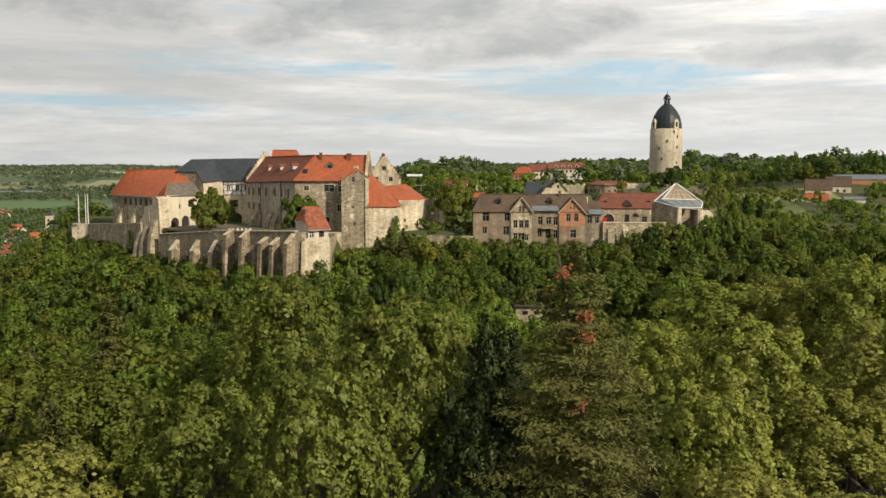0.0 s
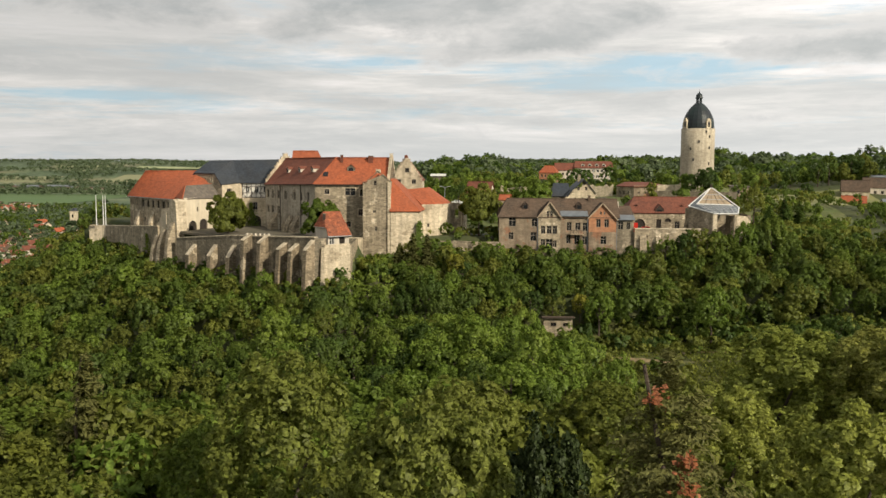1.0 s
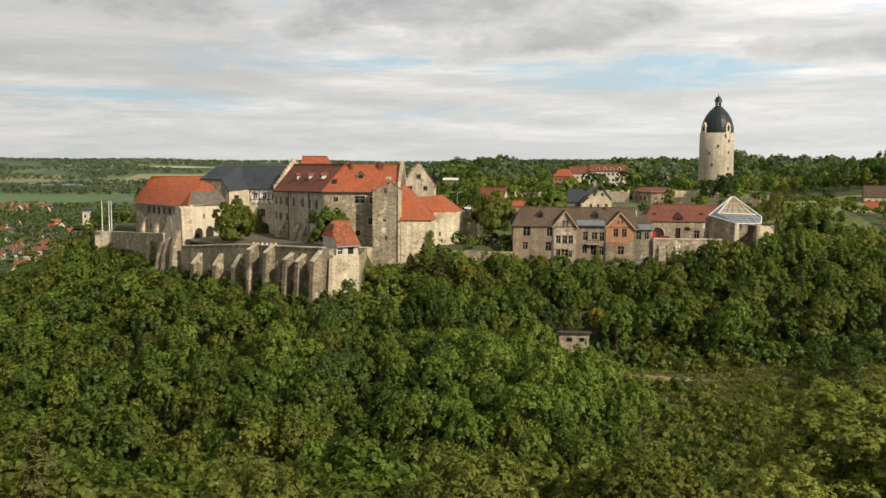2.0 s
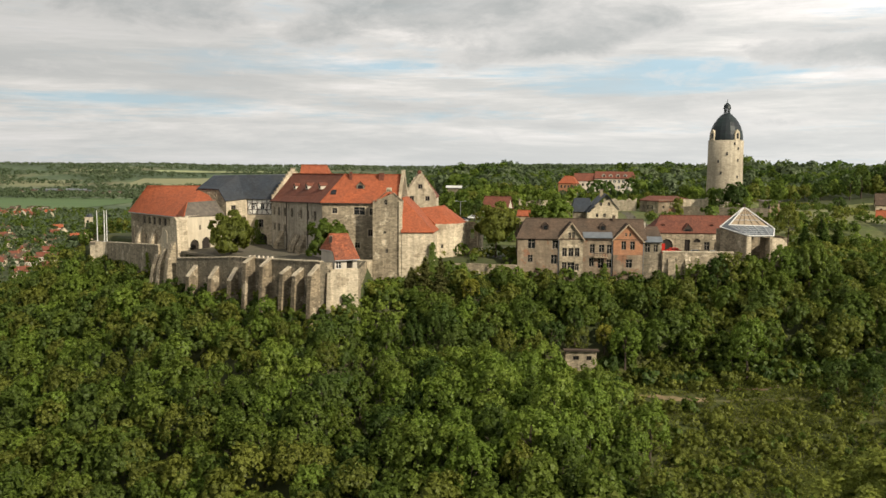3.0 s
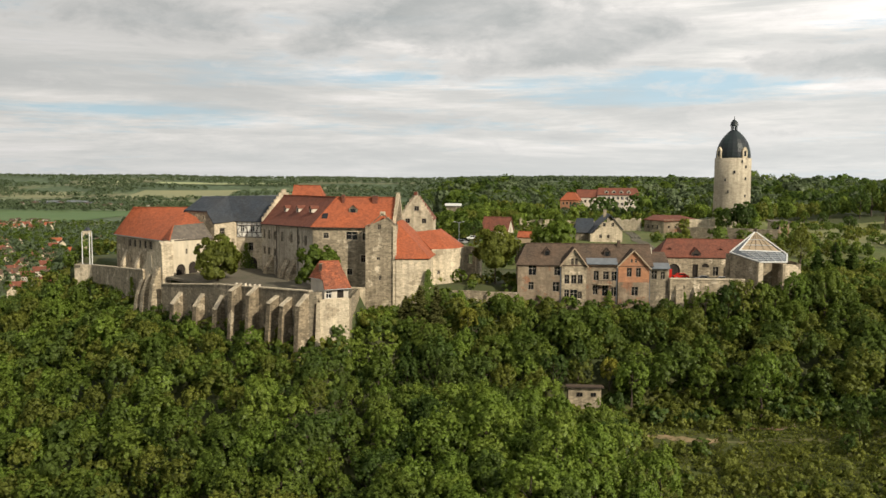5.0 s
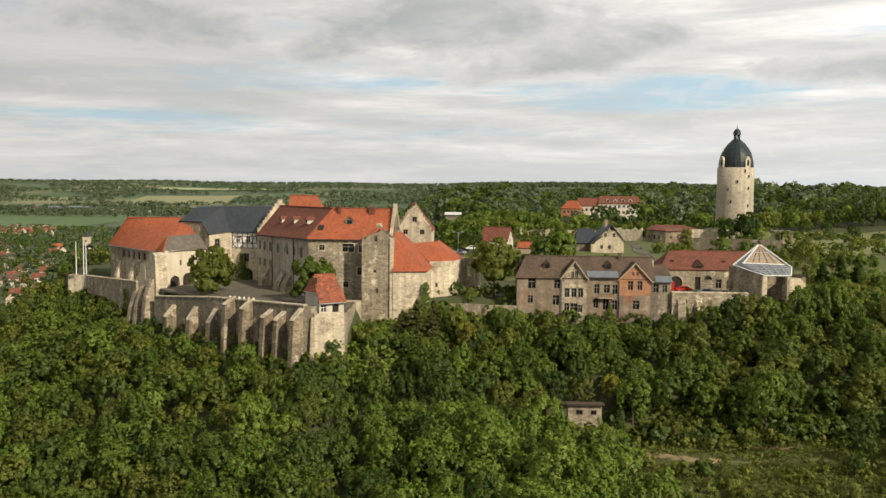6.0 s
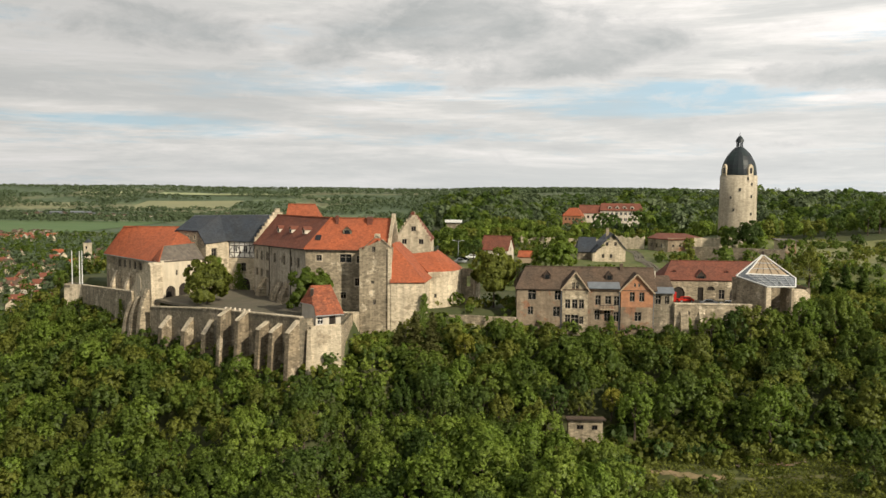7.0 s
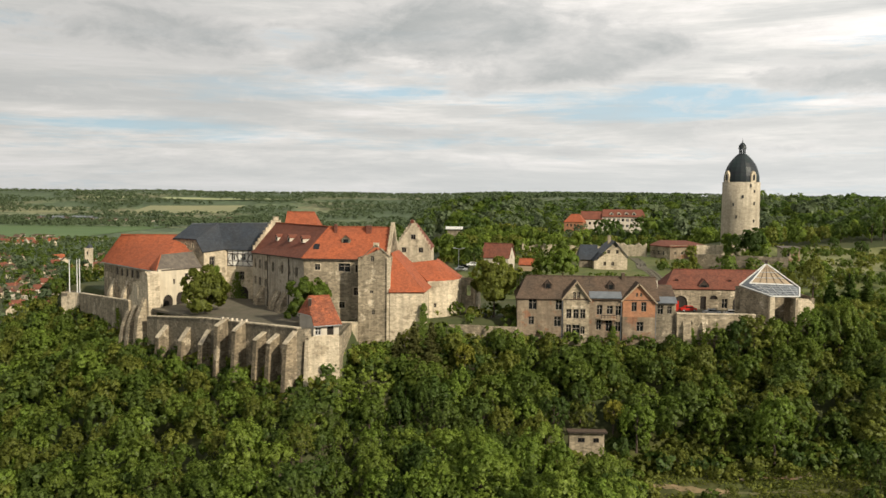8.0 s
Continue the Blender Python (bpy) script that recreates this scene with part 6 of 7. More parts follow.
    chimney(root, 33.3, 253.6, 10.5, 12.2, 0.7, TILE_BROWN)
    chimney(root, 41.2, 254.5, 8.0, 10.6, 0.7, PLASTER_WHITE)
    keep_place(root)


def barn():
    wins = [(2.4, 0.8, 3.4, 3.7, "arch"), (9.1, 0.8, 1.5, 3.6, "door"), (11.5, 3.6, 2.1, 1.1, "arch"), (14.6, 1.3, 1.5, 2.5, "cross"), (17.4, 0.9, 2.8, 3.4, "arch")]
    root, w = gable_house("coach_house", (47.6, 276.0), (72.5, 276.0), 12, -1, 6.4, 10.7, STONE, TILE_OLD, "coach house with arched doors and a red tiled roof", "house", wins, over=0.4, hip0=3.6)
    dormer(root, (57.6, 276.2, 5.2), (1, 0, 0), (0, -1, 0), 2.6, 3.6, 4.0, TILE_OLD, TIMBER)
    for x in (50.8, 64.5):
        dormer(root, (x, 278.2, 8.0), (1, 0, 0), (0, -1, 0), 1.3, 0.7, 1.6, TILE_OLD, TILE_OLD)
    keep_place(root)
    cw = thing("court_wall", (53, 248, -3), "tall stone retaining wall below the coach house yard", "retaining wall")
    w = Wall((44.9, 247.6), (62.6, 247.6), -7, 3.5, None, 1.0)
    w.hole(3.0, 1.2, 0.5, 0.7, "open").hole(14.2, 1.0, 0.6, 0.8, "open")
    w.build(cw, STONE)
    part("coping", Mesh().box(44.9, 247.4, 3.5, 62.6, 248.8, 3.75), STONE_LIGHT, cw)
    Wall((62.6, 247.7), (77.0, 250.6), -7, 1.3, [(0, 1.9), (14.69, 1.1)], 1.0).build(cw, STONE)
    for x, k in ((46.2, 1.8), (50.5, 1.3)):
        part("buttress", Mesh().prism([(x, 247.6, 2.0), (x, 246.8, 1.0), (x, 245.5, -7), (x, 247.6, -7)], (k, 0, 0)), STONE, cw)
    keep_place(cw)
    yard = new("yard", Mesh().prism([(44.9, 248.6, 1.0), (62.6, 248.6, 1.0), (76.0, 251.4, 1.0), (76, 276, 1.0), (44.9, 276, 1.0)], (0, 0, -0.5)).data("yard", GRAVEL))
    tagged(yard, "pale gravel yard in front of the coach house", "yard", kind="structure")


def glass_pyramid():
    root = thing("ruin_with_pyramid_roof", (68, 256, 0), "stone ruin under a modern pyramid roof of glass, boards and metal ribs", "ruin")
    N, Lf, Rr, Bk, T = Vector((66.6, 249.6, 7.6)), Vector((61.6, 258, 9.2)), Vector((75.6, 257.6, 8.9)), Vector((70, 267, 9.2)), Vector((67.8, 258.2, 14.5))
    N2 = Vector((73.2, 250.4, 7.6))
    Wall((61.8, 258), (66.6, 250.2), -4, 9.0, [(0, 9.0), (9.16, 7.5)], 0.7).build(root, STONE)
    Wall((72.2, 250.0), (77.0, 251.6), -3, 7.3, [(0, 7.3), (3.6, 7.0), (5.06, 5.6)], 0.9).build(root, STONE_LIGHT)
    Wall((77.0, 251.6), (77.4, 260), -3, 7.2, None, 0.9).build(root, STONE)
    Wall((77, 263), (62, 263), -3, 8.6, None, 0.7).build(root, STONE)
    Wall((71.4, 255.5), (72.2, 250.0), -3, 7.0, None, 0.6).build(root, STONE)
    part("corner_pier", Mesh().box(66.3, 249.6, -4, 67.4, 250.6, 7.5), STONE_LIGHT, root)
    mid_l, mid_r = Lf.lerp(T, 0.13), Rr.lerp(T, 0.13)
    part("boarding", Mesh().slab([mid_l + Vector((1.2, -1.2, -0.2)), mid_r + Vector((-1.0, -1.2, 0)), T], 0.15), TIMBER_GREY, root, "weathered boards under the front slope")
    part("roof_glazing", Mesh().slab([Lf, N, N2, Rr, mid_r + Vector((-1.0, -1.5, 0)), mid_l + Vector((1.0, -1.5, 0))], 0.1), ZINC, root, "grey glass and metal apron")
    part("roof_left", Mesh().slab([Lf, mid_l + Vector((1.2, -1.2, -0.2)), T], 0.12), ZINC, root)
    part("roof_back", Mesh().slab([Bk, Lf, T], 0.12).slab([Rr, Bk, T], 0.12), ZINC, root)
    for a, b in ((Lf, T), (Rr, T), (Bk, T), (mid_l + Vector((1.2, -1.2, -0.2)), T), (Lf, N), (N, N2), (N2, Rr), (Rr, Bk), (mid_l + Vector((1, -1.5, 0)), mid_r + Vector((-1, -1.5, 0)))):
        part("rib", Mesh().beam(a + Vector((0, 0, 0.15)), b + Vector((0, 0, 0.15)), 0.3, 0.25), FRAME_WHITE, root)
    for q in (0.33, 0.6):
        a, b = (mid_l + Vector((1.2, -1.2, -0.2))).lerp(T, q), (mid_r + Vector((-1.0, -1.2, 0))).lerp(T, q)
        part("batten", Mesh().beam(a, b, 0.15, 0.15), METAL, root)
    fore, aft = (N, N2), (mid_l + Vector((1.0, -1.5, 0)), mid_r + Vector((-1.0, -1.5, 0)))
    for q in (0.2, 0.4, 0.6, 0.8):
        part("glazing_bar", Mesh().beam(fore[0].lerp(aft[0], q) + Vector((-0.4 * q, 0, 0.14)), fore[1].lerp(aft[1], q) + Vector((0.3 * q, 0, 0.14)), 0.14, 0.1), METAL, root)
    for q in (0.12, 0.37, 0.62, 0.87):
        part("glazing_bar", Mesh().beam(fore[0].lerp(fore[1], q) + Vector((0, 0, 0.14)), aft[0].lerp(aft[1], q) + Vector((0, 0, 0.14)), 0.14, 0.1), METAL, root)
    foot = (mid_l + Vector((1.2, -1.3, -0.2)), mid_r + Vector((-1.0, -1.3, 0)))
    for q in (0.22, 0.4, 0.62, 0.82):
        part("board_joint", Mesh().beam(foot[0].lerp(foot[1], q), T.lerp(foot[0].lerp(foot[1], q), 0.15), 0.09, 0.08), TIMBER, root)
    part("finial", Mesh().beam(T, T + Vector((0, 0, 0.9)), 0.5), TIMBER, root)
    keep_place(root)


def keep_tower():
    x, y, r = 95.0, 380.0, 6.75
    root = thing("round_keep", (x, y, 8), "massive round stone keep with a dark domed roof and lantern", "tower")
    part("drum", Mesh().lathe(x, y, [(r + 0.2, 6), (r + 0.1, 16), (r, 26), (r, 35.3), (r - 0.6, 35.4)], 48), STONE_KEEP, root, "pale weathered limestone drum", smooth=True)
    dome = [(6.35, 35.2), (6.4, 36.2), (6.3, 37.6), (5.95, 39.2), (5.35, 40.9), (4.5, 42.5), (3.4, 44.0), (2.2, 45.2), (1.4, 45.9), (0.05, 46.1)]
    part("dome", Mesh().lathe(x, y, dome, 20), COPPER, root, "dark slated dome with mossy green patches")
    for k in range(4):
        a = radians(-60 + 90 * k - 6)
        c, s = math.cos(a), math.sin(a)
        f = lambda u, q, z: (x + c * q - s * u, y + s * q + c * u, z)
        g = part("dormer", Mesh().prism([f(-1.1, 6.75, 35.3), f(1.1, 6.75, 35.3), f(1.1, 6.75, 38.0), f(0.75, 6.75, 38.9), f(0, 6.75, 39.5), f(-0.75, 6.75, 38.9), f(-1.1, 6.75, 38.0)], (-c * 3, -s * 3, 0)), STONE_LIGHT, root, "rounded stone dormer")
        part("dormer_window", Mesh().prism([f(-0.5, 6.8, 36.0), f(0.5, 6.8, 36.0), f(0.5, 6.8, 37.8), f(0, 6.8, 38.3), f(-0.5, 6.8, 37.8)], (-c * 0.1, -s * 0.1, 0)), GLASS, g)
    lan = part("lantern", Mesh().lathe(x, y, [(1.5, 45.3), (1.5, 45.8), (1.2, 45.9)], 12), COPPER, root)
    for k in range(8):
        a = 6.283 * k / 8
        part("lantern_post", Mesh().beam((x + 1.05 * math.cos(a), y + 1.05 * math.sin(a), 45.7), (x + 1.05 * math.cos(a), y + 1.05 * math.sin(a), 47.9), 0.28), COPPER, root)
    part("lantern_dome", Mesh().lathe(x, y, [(1.6, 47.8), (1.45, 48.2), (1.3, 49.0), (0.8, 49.7), (0.2, 50.1), (0.12, 50.6), (0.0, 51.8)], 12), COPPER, root)
    for k, (a, z) in enumerate(((-100, 29.5), (-62, 31.5), (-62, 27.0), (-62, 20.5), (-128, 26.5), (-118, 22.0), (-76, 33.5))):
        a = radians(a)
        c, s = math.cos(a), math.sin(a)
        part("slit_window", Mesh().beam((x + c * (r + 0.02), y + s * (r + 0.02), z), (x + c * (r + 0.02), y + s * (r + 0.02), z + 1.1), 0.5), GLASS, root)
    keep_place(root)


def ward_houses():
    r = thing("gabled_house", (41, 340, 5), "pale plastered house with steep dark roof and asymmetric gable", "house")
    w = Wall((36.0, 336), (46.8, 336), 3, 10, [(0, 8.6), (1.9, 9.8), (6.6, 15.0), (10.8, 10.0)], 0.5)
    for u, z in ((3.0, 7.0), (5.6, 7.0), (4.2, 11.0), (7.0, 11.0)):
        w.hole(u, z, 0.9, 1.3, "two")
    w.build(r, STONE_LIGHT)
    Wall((46.8, 336), (46.8, 350), 3, 10).build(r, STONE_LIGHT)
    Wall((36, 350), (36, 336), 3, 8.6).build(r, STONE_LIGHT)
    Wall((46.8, 350), (36, 350), 3, 10).build(r, STONE_LIGHT)
    part("roof", Mesh().slab([(47.1, 335.6, 9.9), (47.1, 350.3, 9.9), (42.6, 350.3, 15.2), (42.6, 335.6, 15.2)]).slab([(35.6, 335.6, 8.6), (42.6, 335.6, 15.2), (42.6, 350.3, 15.2), (35.6, 350.3, 8.6)]), SLATE, r)
    chimney(r, 41.5, 342, 13.5, 16.6, 1.0, STONE)
    Wall((31.5, 341), (36, 341), 3, 9).build(r, STONE_GREY)
    part("wing_roof", Mesh().slab([(31.0, 340.4, 8.6), (38, 340.4, 8.6), (38, 345, 13.4), (32.2, 345, 13.4)]).slab([(31.0, 340.4, 8.6), (32.2, 345, 13.4), (31, 350, 8.6)]), SLATE, r)
    keep_place(r)
    r, w = gable_house("cottage", (-1.0, 333), (7.6, 330.5), 8, 4, 9.6, 13.8, PLASTER_WHITE, TILE_OLD, "white cottage with a dark red roof half hidden by trees", "house", end_wins=((3.4, 9.0, 1.2, 1.3, "two"), (2.0, 5.8, 1.2, 1.3, "two"), (5.0, 5.8, 1.2, 1.3, "two")))
    keep_place(r)
    r, w = gable_house("garden_shed", (11.2, 329), (16.6, 328), 5, 4, 7.6, 9.2, TIMBER_GREY, TILE, "small shed with an orange roof", "shed")
    keep_place(r)
    r = thing("flat_roofed_store", (70, 372, 5), "two-storey store house with a flat reddish roof", "house")
    w0 = Wall((61.4, 377), (67.2, 369), 3, 11.6)
    w0.row((1.8, 4.2, 6.6), 8.3, 0.9, 1.5, "two").row((2.5, 6.0), 5.0, 0.9, 1.5, "two")
    w0.build(r, STONE)
    w1 = Wall((67.2, 369), (80.0, 371), 3, 12.0)
    w1.row((2.0, 4.6, 8.0), 8.6, 0.8, 1.0, "two").row((3.0, 9.0), 5.2, 1.1, 1.6, "two")
    w1.build(r, PLASTER_OLD)
    Wall((80, 371), (76, 381), 3, 12).build(r, PLASTER_OLD)
    part("roof", Mesh().slab([(61.0, 377.2, 11.7), (67.1, 368.4, 11.6), (80.6, 370.5, 12.1), (76, 381.5, 13.2), (66, 383, 13.2)], 0.3), TILE_OLD, r)
    keep_place(r)
    r = thing("pump_house", (107, 363, 6), "small plastered outbuilding with a flat dark roof", "outbuilding")
    w1 = Wall((104.9, 361), (110.8, 361), 5, 12.0)
    w1.hole(0.7, 9.2, 1.7, 1.5, "two").hole(0.8, 6.6, 1.5, 1.5, "two")
    w1.build(r, PLASTER_OLD)
    Wall((104.9, 367), (104.9, 361), 5, 12).build(r, PLASTER_WHITE)
    Wall((110.8, 361), (110.8, 367), 5, 12).build(r, PLASTER_OLD)
    part("roof", Mesh().slab([(104.3, 360.5, 12.1), (111.3, 360.5, 12.1), (111.3, 367.5, 12.5), (104.3, 367.5, 12.5)], 0.3), SHINGLE, r)
    keep_place(r)
    for (a, b, z0, z1, mat, words) in (((70, 341), (97, 331), 2, 11.0, STONE_GREY, "grey retaining wall behind the coach house"), ((76, 366), (91, 364), 5, 12.6, STONE_LIGHT, "pale stone wall below the keep"),
                                       ((14, 392), (48, 384), 6, 11.2, STONE_LIGHT, "ruined stone wall with a jagged crest"), ((48, 384), (60, 378), 6, 12.2, STONE_LIGHT, "ruined stone wall on the lawn"),
                                       ((-12, 252), (8.4, 248.6), -6, -0.3, STONE, "low overgrown stone wall along the slope"), ((-28, 244.5), (-20, 243.0), -8, -3, STONE, "rough stone footing on the slope")):
        o = thing("ruined_wall" if "ruined" in words else "stone_wall", (*a, z0), words, "stone wall")
        ww = Wall(a, b, z0, z1, None, 0.9)
        n = 9
        tops = [(ww.w * i / n, z1 - random.Random(i + int(a[0])).uniform(0, 1.2 if "ruined" in words else 0.25)) for i in range(n + 1)]
        m = Mesh()
        for (u0, a0), (u1, b0) in zip(tops, tops[1:]):
            m.prism([ww.p(u0, z0), ww.p(u1, z0), ww.p(u1, b0), ww.p(u0, a0)], -ww.n * 0.9)
        part("masonry", m, mat, o)
        keep_place(o)


long_house(), barn(), glass_pyramid(), keep_tower(), ward_houses()


def hut():
    root = thing("hillside_hut", (21, 212, -18.5), "small flat-roofed stone hut half sunk in the overgrown slope", "hut")
    w = Wall((17.6, 211), (24.2, 211), -20, -14.5, None, 0.3)
    w.hole(1.6, -16.4, 1.3, 0.9, "two").hole(4.5, -16.4, 1.1, 0.9, "two")
    w.build(root, STONE, TIMBER)
    for a, b in (((24.2, 211), (24.2, 213.4)), ((17.6, 213.4), (17.6, 211)), ((24.2, 213.4), (17.6, 213.4))):
        Wall(a, b, -20, -14.5, None, 0.3).build(root, PLASTER_OLD)
    part("roof", Mesh().slab([(17.2, 210.3, -14.1), (24.7, 210.3, -14.1), (24.7, 213.9, -14.5), (17.2, 213.9, -14.5)], 0.2), TILE_BROWN, root, "dark felted flat roof")
    part("fascia", Mesh().box(17.2, 210.22, -14.4, 24.7, 210.3, -14.12), TIMBER, root)
    keep_place(root)


hut()


def clinic():
    root = thing("white_institution", (65, 522, 10), "long white building with red roofs among the forest trees", "building")
    w = Wall((61, 520), (83, 520), 9, 18.2)
    for z in (15.4, 12.2):
        w.row([1.4 + 2.4 * i for i in range(9)], z, 1.4, 1.7, "two")
    w.build(root, PLASTER_WHITE, FRAME_WHITE)
    Wall((83, 520), (84, 532), 9, 18.2).build(root, PLASTER_WHITE)
    Wall((61, 532), (61, 520), 9, 18.2).build(root, PLASTER_WHITE)
    part("roof", Mesh().slab([(60.6, 519.4, 18.0), (84, 519.4, 18.0), (83, 526, 21.8), (62, 526, 21.8)]).slab([(62, 526, 21.8), (83, 526, 21.8), (84.4, 532.6, 18), (60.6, 532.6, 18)]).slab([(60.6, 519.4, 18), (62, 526, 21.8), (60.6, 532.6, 18)]).slab([(84, 519.4, 18.0), (84.4, 532.6, 18), (83, 526, 21.8)]), TILE_OLD, root)
    for x in (66, 70, 74, 78):
        dormer(root, (x, 521, 18.8), (1, 0, 0), (0, -1, 0), 2.0, 1.8, 3, TILE_OLD, PLASTER_WHITE)
    keep_place(root)
    r, w = gable_house("red_roofed_annexe", (50, 521), (61.5, 520), 10, 9, 16.5, 20.5, PLASTER_WHITE, TILE_OLD, "low white wing with a red roof in the forest", "house", [(1.5 + 2.4 * i, 13.6, 1.2, 1.5, "two") for i in range(4)])
    keep_place(r)
    r, w = gable_house("red_house", (40.5, 517), (50, 514), 9, 9, 15.2, 19.0, BRICK, TILE, "brick house with a bright orange hipped roof in the forest", "house", [(1.2 + 2.0 * i, 12.6, 1.0, 1.5, "two") for i in range(4)], hip0=3, hip1=3)
    keep_place(r)


clinic()


# ---- valley town and fields ----
patch("field_green", FIELD_GREEN, -1500, 1850, -950, 2600, "wide green field on the valley floor", 16, 1.0)
patch("field_pale", FIELD_PALE, -1800, 3790, -1560, 3850, "pale ripe field on the far hillside", 12, 2.5)
patch("field_pale", FIELD_PALE, -1440, 3770, -860, 3840, "long pale ripe field on the far hillside", 16, 2.5)
patch("field_tan", FIELD_TAN, -1400, 3330, -1010, 3560, "tan stubble field on the far hillside", 14, 2.0, 30)
patch("field_tan", FIELD_TAN, -2050, 3330, -1620, 3500, "dry field on the far hillside", 14, 2.0)


def town_house(a, w, d, h, rise, wall_mat, roof_mat, label, group, name="town_house"):
    """A small gabled house: walls with both gables, and a roof of two slopes."""
    root = new(name)
    tagged(root, label, "house", group)
    m = Mesh().box(-w / 2, -d / 2, -3, w / 2, d / 2, h)
    m.prism([(-w / 2, -d / 2, h), (-w / 2, d / 2, h), (-w / 2, 0, h + rise)], (w, 0, 0))
    part("wall", m, wall_mat, root)
    o = 0.5
    part("roof", Mesh().slab([(-w / 2 - o, -d / 2 - o, h - 0.3), (w / 2 + o, -d / 2 - o, h - 0.3), (w / 2 + o, 0, h + rise + 0.3), (-w / 2 - o, 0, h + rise + 0.3)], 0.3)
         .slab([(w / 2 + o, d / 2 + o, h - 0.3), (-w / 2 - o, d / 2 + o, h - 0.3), (-w / 2 - o, 0, h + rise + 0.3), (w / 2 + o, 0, h + rise + 0.3)], 0.3), roof_mat, root)
    part("chimney", Mesh().box(w * 0.2, -0.5, h + rise * 0.5, w * 0.2 + 0.9, 0.5, h + rise + 1.4), BRICK, root)
    for x in np.arange(-w / 2 + 1.5, w / 2 - 1, 2.6):
        part("window", Mesh().box(x - 0.5, -d / 2 - 0.06, h * 0.45, x + 0.5, -d / 2 + 0.02, h * 0.45 + 1.4), GLASS, root)
    return root


BASE_HOUSES = [town_house(0, 13, 9, 5.5, 4.6, PLASTER_WHITE, TILE_OLD, "white house with a red roof in the valley town", "town houses"),
               town_house(0, 17, 10, 6.0, 5.0, PLASTER_WHITE, TILE, "long white house with an orange roof in the valley town", "town houses"),
               town_house(0, 11, 9, 6.5, 4.2, STONE_LIGHT, TILE_BROWN, "pale house with a brown roof in the valley town", "town houses")]
rng = random.Random(12)
placed = []
for x0, x1, y0, y1, n in ((-0.58, -0.45, 800, 900, 9), (-0.60, -0.45, 900, 1090, 22), (-0.58, -0.44, 1110, 1420, 24), (-0.60, -0.49, 1700, 1850, 22)):
    k = 0
    while k < n:
        y = rng.uniform(y0, y1)
        x = y * rng.uniform(x0, x1)
        if all((x - a) ** 2 + (y - b) ** 2 > 300 for a, b in placed):
            placed.append((x, y))
            k += 1
for i, (x, y) in enumerate(placed):
    m = pose(x, y, gz(x, y), 0, 0, rng.choice((20, 110, 35, 125, 70)))
    if i < 3:
        BASE_HOUSES[i].matrix_basis = m
    else:
        copy_thing(BASE_HOUSES[rng.choice((0, 0, 0, 1, 2, 2))], m)


def far_village(name, rows, label):
    wall, roof = Mesh(), Mesh()
    for x, y, s in rows:
        z = gz(x, y)
        wall.box(x - 7 * s, y - 5 * s, z - 2, x + 7 * s, y + 5 * s, z + 6 * s)
        roof.prism([(x - 7.5 * s, y - 6 * s, z + 6 * s), (x - 7.5 * s, y + 6 * s, z + 6 * s), (x - 7.5 * s, y, z + 10 * s)], (15 * s, 0, 0))
    o = new(name, wall.data(name, PLASTER_WHITE))
    tagged(o, label, "village", kind="stuff")
    o = new(name + "_roofs", roof.data(name + "_roofs", TILE_BROWN))
    tagged(o, "small brown roofs of the far village houses", "roofs", kind="stuff")


far_village("far_village", [(y * rng.uniform(-0.54, -0.20), y, rng.uniform(0.7, 1.3)) for y in [rng.choice((2780, 2860, 2960, 3060)) + rng.uniform(-30, 30) for _ in range(110)]], "white houses of a far village at the foot of the hills")
far_village("garden_houses", [(y * rng.uniform(-0.62, -0.50), y, rng.uniform(0.4, 0.7)) for y in [rng.uniform(1880, 2050) for _ in range(60)]], "tiny garden houses on the valley floor")
joined("valley_trees", scatter(8, -1100, -130, 560, 1880, 15, lambda x, y, r: -0.62 * y < x < -0.32 * y and r.random() < (0.9 if y < 1500 else 0.6) and all((x - a) ** 2 + (y - b) ** 2 > 130 for a, b in placed)), [crown(75 + i, r, 0.5, h, 10, 56, 1.4) for i, (r, h) in enumerate(((5.2, 12.0), (4.6, 13.5), (5.8, 10.5)))], [LEAF_FAR_HAZED, LEAF[0]], "trees between the houses of the valley town", "trees")
joined("hill_woods", [(x, y, s * 1.3, t, q) for x, y, s, t, q in scatter(9, -2300, 600, 2500, 3950, 27, lambda x, y, r: noise.noise((x * 0.0032, y * 0.006, 3)) > -0.10 and x > -0.64 * y and not (-1420 < x < -990 and 3310 < y < 3600))], TINY, [LEAF_FAR_HAZED], "far woods and hedges on the valley hills")


def church():
    x, y = -503, 1115
    z = gz(x, y)
    root = thing("church_tower", (x, y, z), "square pale stone church tower in the valley town", "church")
    w = 7.4
    part("tower", Mesh().box(x - w / 2, y - w / 2, z - 2, x + w / 2, y + w / 2, z + 39), STONE_LIGHT, root)
    part("cornice", Mesh().box(x - w / 2 - 0.5, y - w / 2 - 0.5, z + 39, x + w / 2 + 0.5, y + w / 2 + 0.5, z + 40), STONE_LIGHT, root)
    part("roof", Mesh().prism([(x - w / 2, y - w / 2, z + 40), (x + w / 2, y - w / 2, z + 40), (x + 0.6, y, z + 44), (x - 0.6, y, z + 44)], (0, w, 0)), SLATE, root)
    for q in (22, 32):
        part("belfry_window", Mesh().box(x - 1, y - w / 2 - 0.1, z + q, x + 1, y - w / 2 + 0.05, z + q + 4), GLASS, root)
    keep_place(root)


